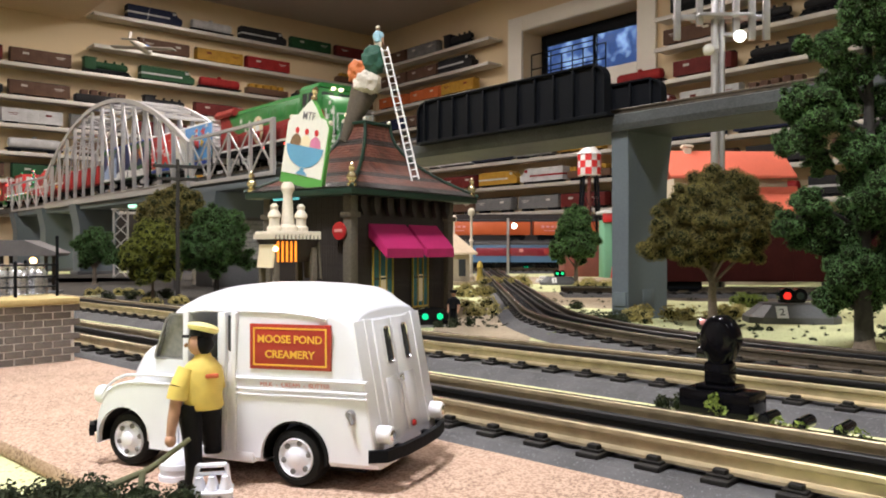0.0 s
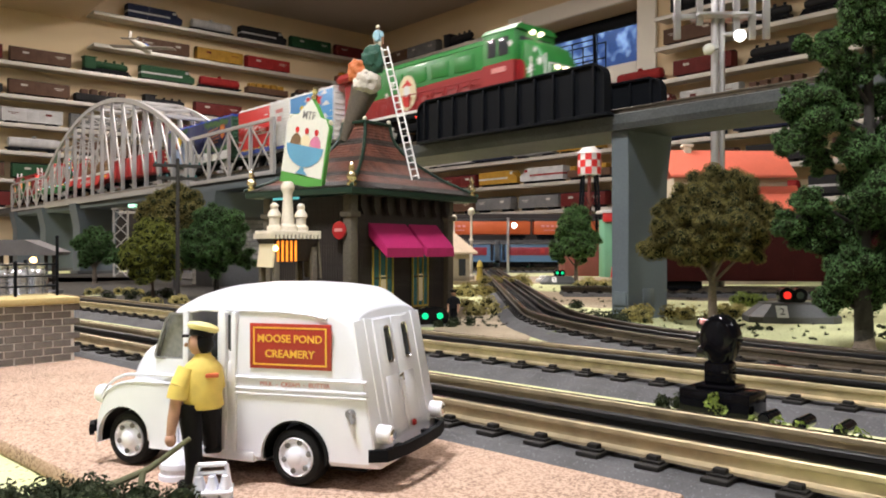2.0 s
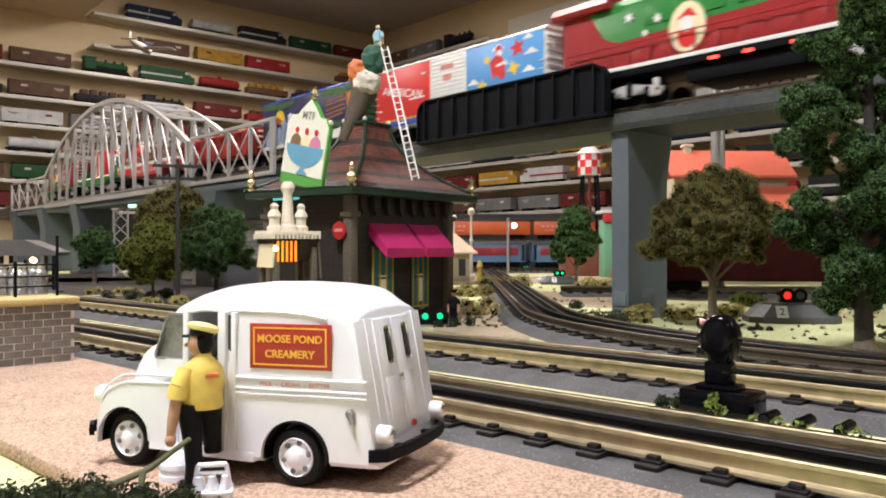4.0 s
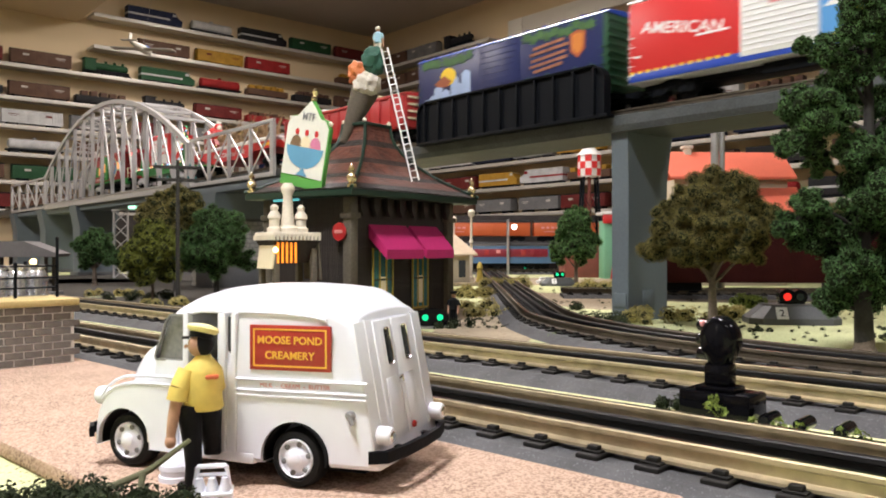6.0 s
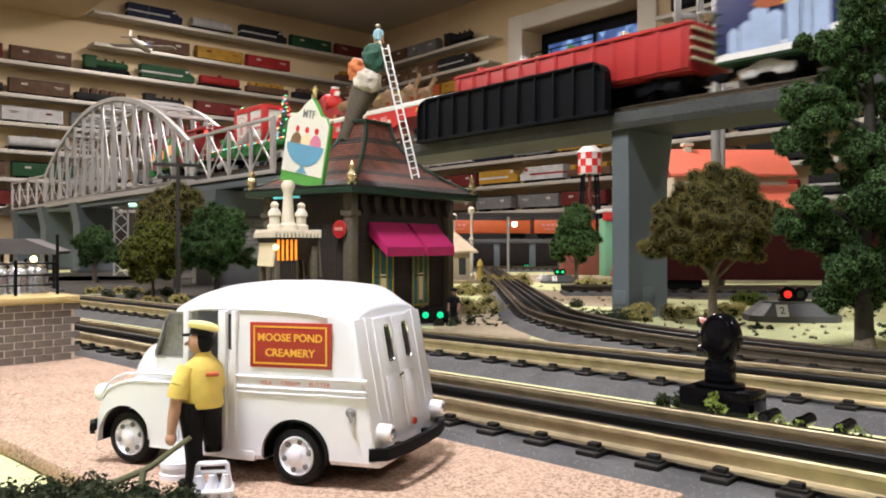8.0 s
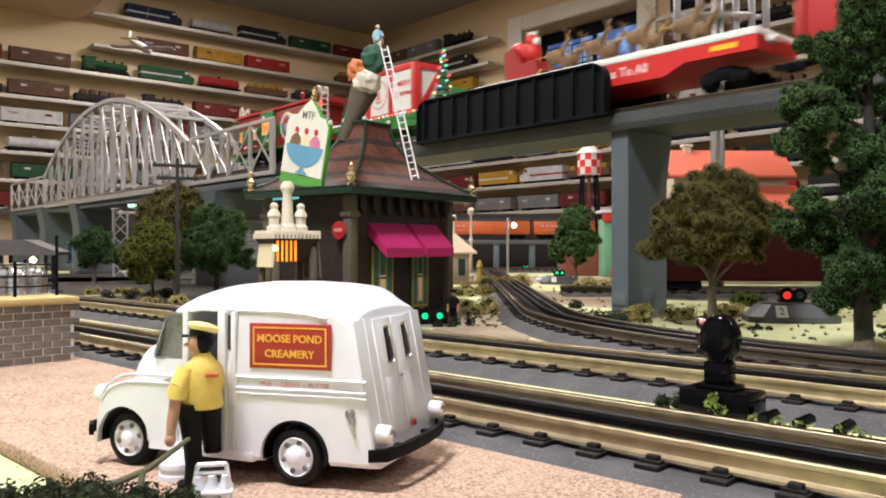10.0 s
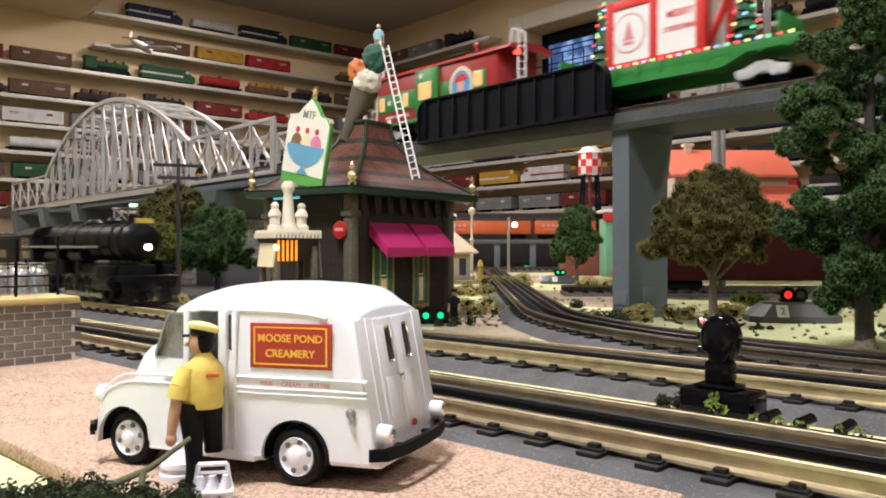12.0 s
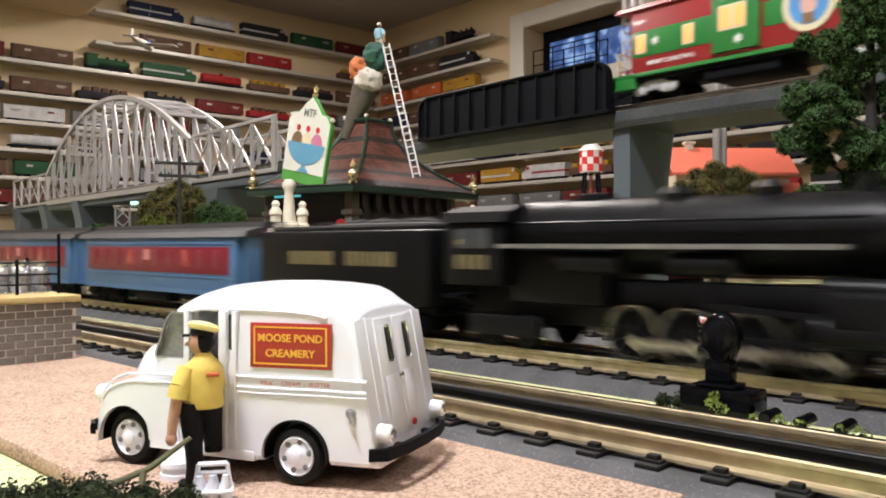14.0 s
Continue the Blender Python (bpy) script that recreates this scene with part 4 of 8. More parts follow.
def bogie(t, x, mat, axles=2, step=26.0, side=21.0):
    """A truck under a car: side frames and wheels."""
    half = step * (axles - 1) / 2
    for e in (-1, 1):
        bm = B()
        y = e * side
        prism(bm, [(x - half - 8, 9), (x - half - 5, 5), (x - half + 4, 5), (x - half + 8, 8), (x + half - 8, 8), (x + half - 4, 5), (x + half + 5, 5), (x + half + 8, 9), (x + half + 8, 12), (x + half, 13.5), (x + 5, 17), (x - 5, 17), (x - half, 13.5), (x - half - 8, 12)], y - 1.6, y + 1.6)
        for k in range(axles):
            box(bm, x - half + k * step - 3.4, x - half + k * step + 3.4, y + e * 1.5 - 0.8, y + e * 1.5 + 0.8, 5.5, 12, 0.6)
            tube(bm, (x - half + k * step, y, 8.5), (x - half + k * step, y + e * 3, 8.5), 1.8, n=10)
        for k in range(axles - 1):
            for q in (-3.2, 0, 3.2):
                tube(bm, (x - half + k * step + step / 2 + q, y + e * 1.8, 9), (x - half + k * step + step / 2 + q, y + e * 1.8, 14), 1.3, n=8)
        b = part("truck_frame", bm, mat, t)
        for k in range(axles):
            bm = B(); lathe(bm, [(8.0, -1.5), (8.9, -1.2), (8.0, 0), (8.0, 2.4), (5.5, 2.6), (5.5, 2.0), (2, 2.2)], n=24, m=pose(x - half + k * step, e * 16.2, 8.2, -90 * e, 0, 0))
            part("wheel", bm, black_steel, t)
    bm = B(); box(bm, x - 7, x + 7, -19, 19, 12, 19, 1)
    part("bolster", bm, black_steel, t)


def coupler(t, x, e):
    bm = B(); bar(bm, (x, 0, 15), (x + e * 12, 0, 13.5), 5, 4); box(bm, x + e * 12 - 3, x + e * 12 + 3, -4, 4, 10, 17, 1.2)
    part("coupler", bm, black_steel, t)


def star(bm, x, z, r, y, n=5, inner=0.45, rot=0.0):
    pts = []
    for k in range(2 * n):
        a = radians(90 + rot + 180 * k / n)
        q = r if k % 2 == 0 else r * inner
        pts.append((x + q * math.cos(a), z + q * math.sin(a)))
    prism(bm, pts, y - 0.15, y + 0.15)


def disc(bm, x, z, r, y, sx=1.0, n=28):
    prism(bm, [(x + sx * r * math.cos(2 * math.pi * k / n), z + r * math.sin(2 * math.pi * k / n)) for k in range(n)], y - 0.12, y + 0.12)


def blob(bm, pts, y):
    prism(bm, pts, y - 0.12, y + 0.12)


def boxcar_shell(name, L, label, body, roof, end, under, truckmat):
    t = thing(name, pose(0, 0, 0), label, "boxcar", "holiday train cars")
    h = L / 2
    bm = B(); box(bm, -h + 2, h - 2, -30, 30, 17, 94, 0.8)
    shell = part("body", bm, body, t)
    bm = B(); prism(bm, [(-31, 94), (31, 94), (28, 97), (0, 99.5), (-28, 97)], -h + 1, h - 1, pose(0, 0, 0, 0, 0, -90))
    for k in range(12):
        x = -h + 8 + (L - 16) * k / 11
        box(bm, x - 0.6, x + 0.6, -29, 29, 96, 98.6)
    box(bm, -h + 4, h - 4, -5, 5, 99, 101, 0.4)
    part("roof", bm, roof, t)
    for e in (-1, 1):
        bm = B()
        for k in range(9):
            v = tube(bm, (e * (h - 1.8), -28, 23 + 8 * k), (e * (h - 1.8), 28, 23 + 8 * k), 1.8, n=8)
        part("corrugated_end", bm, end, t)
        bm = B()
        for k in range(5):
            tube(bm, (e * (h - 8), -30.9, 24 + 9 * k), (e * (h - 1), -30.9, 24 + 9 * k), 0.5, n=6)
        part("grab_iron", bm, end, t)
    bm = B(); box(bm, -h + 6, h - 6, -14, 14, 12, 17, 0.8); box(bm, -20, 20, -24, -16, 8, 16, 1)
    part("underframe", bm, black_steel, t)
    for x in (-h + 38, h - 38):
        bogie(t, x, truckmat)
    coupler(t, h - 4, 1); coupler(t, -h + 4, -1)
    return t


def squat(t, k=0.86, floor=0.022):
    """Brings a car's sides and roof down to k of their height over its floor."""
    seen = set()
    for ob in t.children_recursive:
        if ob.data is None or ob.data.name in seen:
            continue
        seen.add(ob.data.name)
        m = ob.matrix_basis
        back = m.inverted()
        for v in ob.data.vertices:
            p = m @ v.co
            if p.z > floor:
                p.z = floor + (p.z - floor) * k
                v.co = back @ p
    return t


def boxcar_picture():
    """Red end, white ribbed door, blue picture panel with stars and clouds."""
    t = boxcar_shell("boxcar", 270, "boxcar with red panel, white ribbed door and blue star picture", car_white, car_white, car_white, royal_blue, black_steel)
    y = -30.2
    bm = B(); box(bm, -132, -33, -30.6, -30, 26, 93, 0.1)
    r = part("red_panel", bm, bright_red, t)
    writing("AMERICAN", 15, pose(-0.083, -0.0308, 0.060, 90, 12, 0), car_white, r, bold=0.2)
    bm = B(); box(bm, -70, -42, -30.9, -30.7, 48.5, 50.5); box(bm, -128, -121, -30.9, -30.7, 40, 42); box(bm, -48, -42, -30.9, -30.7, 78, 80)
    part("script_bar", bm, car_white, r)
    bm = B(); box(bm, -33, 25, -31.2, -30, 22, 93, 0.3)
    d = part("sliding_door", bm, car_white, t, "white ribbed sliding door")
    bm = B()
    for k in range(14):
        box(bm, -31, 23, -31.8, -31.2, 26 + 4.8 * k, 27.6 + 4.8 * k, 0.2)
    part("door_rib", bm, car_white, d)
    bm = B(); box(bm, -14, 6, -32, -31.8, 76, 82); box(bm, -10, 2, -32, -31.8, 62, 70)
    part("placard", bm, pale_red, d)
    bm = B(); box(bm, 25, 132, -30.6, -30, 26, 93, 0.1)
    b = part("picture_panel", bm, sky_blue, t, "blue picture panel with stars, clouds and a red figure shape")
    y = -30.8
    bm = B(); star(bm, 98, 80, 11, y, rot=10)
    part("red_star", bm, bright_red, b)
    bm = B(); star(bm, 49, 45, 8, y); star(bm, 93, 58, 9, y, 4, rot=15); disc(bm, 56, 74, 4, y)
    part("yellow_star", bm, yellow_print, b)
    bm = B()
    for cx, cz, w in ((36, 52, 9), (113, 54, 9), (72, 86, 9), (116, 73, 10), (112, 90, 7), (80, 67, 6), (58, 40, 5)):
        blob(bm, [(cx - w, cz - 3), (cx + w, cz - 3), (cx + w * 0.4, cz + 1.5), (cx + w * 0.1, cz + 4), (cx - w * 0.4, cz + 1)], y)
        part("cloud", bm, car_white, b)
        bm = B()
    y = -31.0
    bm = B(); blob(bm, [(60, 70), (72, 80), (80, 70), (82, 52), (76, 47), (70, 56), (66, 50), (62, 60)], y); disc(bm, 73, 83, 5, y)
    part("red_shape", bm, bright_red, b)
    bm = B(); disc(bm, 74, 79, 3.5, y - 0.3); blob(bm, [(70, 63), (83, 66), (83, 69), (70, 66)], y - 0.3)
    part("white_shape", bm, car_white, b)
    bm = B(); box(bm, -132, 132, -30.9, -30, 18, 26, 0.2)
    s = part("blue_sill", bm, royal_blue, t)
    bm = B()
    for k in range(34):
        if not -4.6 < (-130 + 7.8 * k) / 8 < 4:
            box(bm, -131 + 7.8 * k, -127.5 + 7.8 * k, -31.1, -30.8, 24.5, 27.4)
    part("yellow_dash", bm, yellow_print, s)
    return t


def boxcar_night():
    t = boxcar_shell("boxcar", 262, "dark green boxcar with night-blue snowy village picture", dark_green, royal_blue, dark_green, black_steel, truck_grey)
    bm = B(); box(bm, -128, 125, -30.6, -30, 19, 93, 0.1)
    p = part("picture_panel", bm, deep_blue, t, "night-blue printed side with moon, skyline and snow")
    y = -30.8
    bm = B(); blob(bm, [(-128, 19), (125, 19), (125, 36), (100, 34), (60, 31), (20, 38), (-25, 36), (-60, 28), (-128, 24)], y)
    part("snow_field", bm, car_white, p)
    bm = B()
    for x, w, h in ((-104, 5, 22), (-94, 7, 32), (-82, 6, 26), (-68, 6, 40), (-60, 5, 30), (-50, 7, 44), (-114, 4, 18)):
        blob(bm, [(x - w, 24), (x + w, 24), (x + w, 24 + h), (x, 28 + h), (x - w, 24 + h)], y - 0.05)
    part("skyline", bm, material("pale_blue_print", (0.35, 0.45, 0.65), 0.45, vary=0.2, bump=0), p)
    bm = B(); disc(bm, -78, 68, 11, y - 0.3, 1.1)
    part("moon", bm, yellow_print, p)
    bm = B(); blob(bm, [(-100, 62), (-84, 70), (-72, 62), (-78, 56), (-92, 57)], y - 0.6)
    part("sleigh_shape", bm, material("brown_red_print", (0.3, 0.08, 0.03), 0.5, bump=0), p)
    bm = B(); box(bm, -30, 26, -31.3, -30.7, 21, 92, 0.3)
    part("sliding_door", bm, deep_blue, p, "night-blue sliding door")
    bm = B()
    for k in range(10):
        box(bm, -28, 24, -31.6, -31.3, 26 + 6.6 * k, 27 + 6.6 * k, 0.1)
    part("door_rib", bm, deep_blue, p)
    bm = B(); blob(bm, [(-28, 21.5), (24, 21.5), (24, 37), (8, 35), (-8, 38), (-28, 35)], -31.8)
    part("door_snow", bm, car_white, p)
    green_print = material("green_print", (0.05, 0.13, 0.04), 0.5, vary=0.4, grain=400, bump=0)
    bm = B(); random.seed(5)
    for x, z, w in [(-116 + 8 * k + random.uniform(-2, 2), 86 + random.uniform(-2, 3), 7) for k in range(10)] + [(36 + 8.5 * k, 87 + random.uniform(-3, 3), 7) for k in range(10)] + [(36 + 8.5 * k, 38 + random.uniform(-3, 2), 6) for k in range(10)]:
        star(bm, x, z, w, y - 0.35 - random.uniform(0, 0.1), 7, 0.55, random.uniform(0, 50))
        part("garland_sprig", bm, green_print, p)
        bm = B()
    bm = B()
    for z, a, b in ((76, 44, 82), (70, 40, 88), (63, 42, 84), (57, 40, 86), (51, 44, 80)):
        bar(bm, (a, y - 0.2, z - 2), (b, y - 0.2, z + 2), 0.3, 3.2)
    part("village_row", bm, material("rust_print", (0.28, 0.11, 0.06), 0.5, vary=0.5, grain=300, bump=0), p)
    bm = B(); blob(bm, [(89, 80), (98, 83), (107, 80), (106, 62), (98, 54), (90, 62)], y - 0.6)
    k = part("shield", bm, material("shield_red_print", (0.42, 0.1, 0.03), 0.45, bump=0), p, "red keystone shield")
    bm = B(); blob(bm, [(92, 78), (98, 80), (104, 78), (103.5, 64), (98, 58), (92.5, 64)], y - 0.75)
    part("shield_border", bm, material("shield_gold", (0.6, 0.2, 0.03), 0.45, bump=0), k)
    return t


def gondola():
    t = thing("gondola_car", pose(0, 0, 0), "red ribbed gondola car carrying wrapped loads", "gondola", "holiday train cars")
    h = 138
    bm = B()
    box(bm, -h, h, -30, -27, 20, 56, 0.5); box(bm, -h, h, 27, 30, 20, 56, 0.5); box(bm, -h, -h + 3, -27, 27, 20, 58, 0.5); box(bm, h - 3, h, -27, 27, 20, 58, 0.5); box(bm, -h, h, -27, 27, 18, 22, 0.5)
    box(bm, -h, h, -32, -29.9, 54, 57, 0.4); box(bm, -h, h, 29.9, 32, 54, 57, 0.4)
    part("tub", bm, material("gondola_red", (0.42, 0.028, 0.03), 0.45, vary=0.12), t)
    for k in range(13):
        x = -h + 6 + (2 * h - 12) * k / 12
        bm = B(); box(bm, x - 1.6, x + 1.6, -32, -30, 20, 54, 0.4)
        part("rib", bm, material("gondola_red_rib", (0.42, 0.028, 0.03), 0.45) if k == 0 else bpy.data.materials["gondola_red_rib"], t)
    for e in (-1, 1):
        bm = B()
        for k in range(4):
            box(bm, e * h - 1.2, e * h + 2.0 if e > 0 else e * h + 0.4, -27, 27, 27 + 8 * k, 29.4 + 8 * k, 0.3)
        part("end_rib", bm, cream_print, t)
    random.seed(8)
    cols = [yellow_print, bright_red, car_white, xgreen, cream_print]
    for k in range(12):
        bm = B(); box(bm, -120 + 20 * k, -104 + 20 * k, -20 + random.uniform(0, 10), 20, 22, 51 + random.uniform(2, 9), 2)
        q = part("parcel", bm, cols[(k * 2) % 5], t)
        bm = B(); box(bm, -114 + 20 * k, -110 + 20 * k, -21, 21, 51, 64 if k % 3 == 0 else 61, 0.5)
        part("ribbon", bm, cols[(k * 2 + 1) % 5], q)
    bm = B(); box(bm, -h + 6, h - 6, -14, 14, 12, 18, 0.8)
    part("underframe", bm, black_steel, t)
    for x in (-h + 34, h - 34):
        bogie(t, x, black_steel)
    coupler(t, h - 2, 1); coupler(t, -h + 2, -1)
    return t


def sleigh_car():
    t = thing("sleigh_flatcar", pose(0, 0, 0), "red snow-topped flatcar carrying a sleigh and deer team", "flatcar", "holiday train cars")
    h = 152
    bm = B()
    prism(bm, [(-h, 36), (-h, 25), (-h + 60, 25), (-h + 80, 17), (h - 80, 17), (h - 60, 25), (h, 25), (h, 36)], -30, 30)
    b = part("bed", bm, bright_red, t)
    writing("Merry Christmas To All", 11.0, pose(0.004, -0.0302, 0.0268, 90, 0, 0), car_white, b, bold=0.12)
    bm = B(); box(bm, -h + 8, -h + 26, -30.3, -30, 29, 33); box(bm, h - 38, h - 16, -30.3, -30, 29, 33)
    part("number_bar", bm, yellow_print, b)
    bm = B()
    for k in range(40):
        ball(bm, -h + 5 + (2 * h - 10) * k / 39, random.uniform(-18, 18), 35, 11, 1, 0.45)
    box(bm, -h, h, -31, 31, 35.6, 42, 2)
    part("snow_deck", bm, snow, t, "flocked white snow deck")
    bm = B(); prism(bm, [(-122, 44), (-84, 44), (-78, 52), (-84, 62), (-100, 60), (-112, 78), (-124, 74)], -14, 14)
    s = part("sleigh", bm, xred, t, "dark red sleigh")
    bm = B(); tube(bm, (-126, -15, 43), (-80, -15, 43), 1.2, n=8); tube(bm, (-126, 15, 43), (-80, 15, 43), 1.2, n=8); tube(bm, (-80, -15, 43), (-74, -15, 50), 1.2, n=8)
    part("runner", bm, gold_paint, s)
    bm = B(); ball(bm, -100, 0, 72, 11, 2); ball(bm, -99, 0, 85, 7, 2); ball(bm, -116, 0, 76, 10, 2)
    part("seated_shape", bm, bright_red, s)
    bm = B(); ball(bm, -98, 0, 91, 6, 1, 0.5); ball(bm, -94, 0, 83, 5, 1)
    part("white_trim_shape", bm, snow, s)
    for k in range(4):
        for y in (-11, 11):
            x = -56 + 46 * k
            bm = B(); ball(bm, x, y, 60, 7, 2); v = ball(bm, x - 7, y, 60, 6.4, 2)
            tube(bm, (x + 4, y, 62), (x + 12, y, 72), 3, 2.2, 8); ball(bm, x + 14, y, 73, 3, 1)
            for dx in (-10, -8, 4, 7):
                tube(bm, (x + dx, y + (2 if dx in (-10, 4) else -2), 58), (x + dx + 1, y + (2 if dx in (-10, 4) else -2), 42), 1.4, 1, 6)
            for e in (-1, 1):
                tube(bm, (x + 13, y + e, 75), (x + 10, y + 5 * e, 84), 0.7, 0.4, 6); tube(bm, (x + 11, y + 3 * e, 80), (x + 15, y + 5 * e, 84), 0.5, 0.3, 6)
            part("deer", bm, brown_fur, t, "brown model deer")
    bm = B(); tube(bm, (-90, -11, 62), (90, -11, 62), 0.5, n=6)
    part("rein", bm, gold_paint, t)
    for x in (-h + 32, h - 32):
        bogie(t, x, black_steel)
    coupler(t, h - 2, 1); coupler(t, -h + 2, -1)
    return t


needle = material("tinsel_pine_green", (0.02, 0.09, 0.035), 0.6, vary=0.5, grain=400)


def little_tree(t, x, z0, height):
    bm = B(); random.seed(int(x) + 50)
    for k in range(9):
        r = 13 * (1 - k / 9.5)
        lathe(bm, [(r, 0), (r * 0.85, 2), (r * 0.25, height / 9 * 1.5)], x, 0, z0 + 4 + height * k / 9.5, 9)
    tube(bm, (x, 0, z0), (x, 0, z0 + 10), 2, n=8)
    for v in bm.verts:
        v.co += Vector((random.uniform(-1, 1), random.uniform(-1, 1), random.uniform(-1, 1)))
    tr = part("pine", bm, needle, t, "small lit pine tree")
    for k in range(30):
        u = (k + 0.5) / 30
        a = k * 2.4
        r = 13.4 * (1 - u * 0.93)
        bm = B(); ball(bm, x + r * math.cos(a), r * math.sin(a), z0 + 5 + height * u, 1.35, 1)
        part("bulb", bm, bulbs[k % 4], tr)


def crate_flatcar():
    t = thing("crate_flatcar", pose(0, 0, 0), "green flatcar with framed white crate and two lit pines", "flatcar", "holiday train cars")
    h = 125
    bm = B()
    box(bm, -h, h, -29, 29, 24, 31, 0.6); prism(bm, [(-h + 40, 24), (-h + 60, 16), (h - 60, 16), (h - 40, 24)], -29, -25); prism(bm, [(-h + 40, 24), (-h + 60, 16), (h - 60, 16), (h - 40, 24)], 25, 29)
    for k in range(12):
        x = -h + 8 + (2 * h - 16) * k / 11
        box(bm, x - 1.4, x + 1.4, -30.6, -29, 22, 31, 0.3)
    part("bed", bm, xgreen, t)
    for x in (h - 21, -h + 21):
        bm = B(); box(bm, x - 1, x + 1, -20, 20, 31, 52, 0.5)
        part("bulkhead", bm, xgreen, t)
    x0, x1, z0, z1 = -48, 46, 31, 90
    bm = B(); box(bm, x0 + 2, x1 - 2, -22, 22, z0, z1 - 2)
    c = part("crate", bm, car_white, t, "white crate with red edge framing")
    bm = B()
    for y in (-23.5, 20.5):
        for a, b in ((x0, x0 + 7), (-4, 3), (x1 - 7, x1)):
            box(bm, a, b, y, y + 3, z0, z1, 0.3)
        for a, b in ((z0, z0 + 6), (z1 - 7, z1)):
            box(bm, x0 + 7, x1 - 7, y + 0.1, y + 2.9, a, b, 0.3)
    for x in (x0 - 0.2, x1 - 2.8):
        for a, b in ((-20.5, -14), (14, 20.5)):
            box(bm, x, x + 3, a, b, z0, z1, 0.3)
        box(bm, x, x + 3, -14, 14, z1 - 7, z1, 0.3); box(bm, x, x + 3, -14, 14, z0, z0 + 7, 0.3)
        bar(bm, (x + 1.5, -15, z0 + 7), (x + 1.5, 15, z1 - 7), 3, 6)
    part("crate_frame", bm, bright_red, c)
    for q, mm in ((17, pale_red), (15.6, car_white)):
        bm = B(); disc(bm, -25, 61, q, -22.3 - (0.2 if q < 16 else 0))
        part("roundel", bm, mm, c)
    bm = B(); blob(bm, [(-31, 55), (-19, 55), (-22, 60), (-21, 60), (-25, 72), (-29, 60), (-28, 60)], -22.8); box(bm, -30, -20, -22.9, -22.6, 51, 54)
    part("roundel_mark", bm, pale_red, c)
    writing("MERRY", 8, pose(0.0245, -0.0224, 0.068, 90, 0, 0), bright_red, c, bold=0.15)
    writing("CHRISTMAS", 6.2, pose(0.0245, -0.0224, 0.056, 90, 0, 0), bright_red, c, bold=0.15)
    for x in (-70, 68):
        little_tree(t, x, 31, 66)
    for k in range(30):
        bm = B(); ball(bm, -h + 6 + (2 * h - 12) * k / 29, -30.6, 32, 1.3, 1)
        part("bulb", bm, bulbs[(k * 3) % 4], t)
    for x in (-h + 32, h - 32):
        bogie(t, x, truck_grey)
    coupler(t, h - 2, 1); coupler(t, -h + 2, -1)
    return t


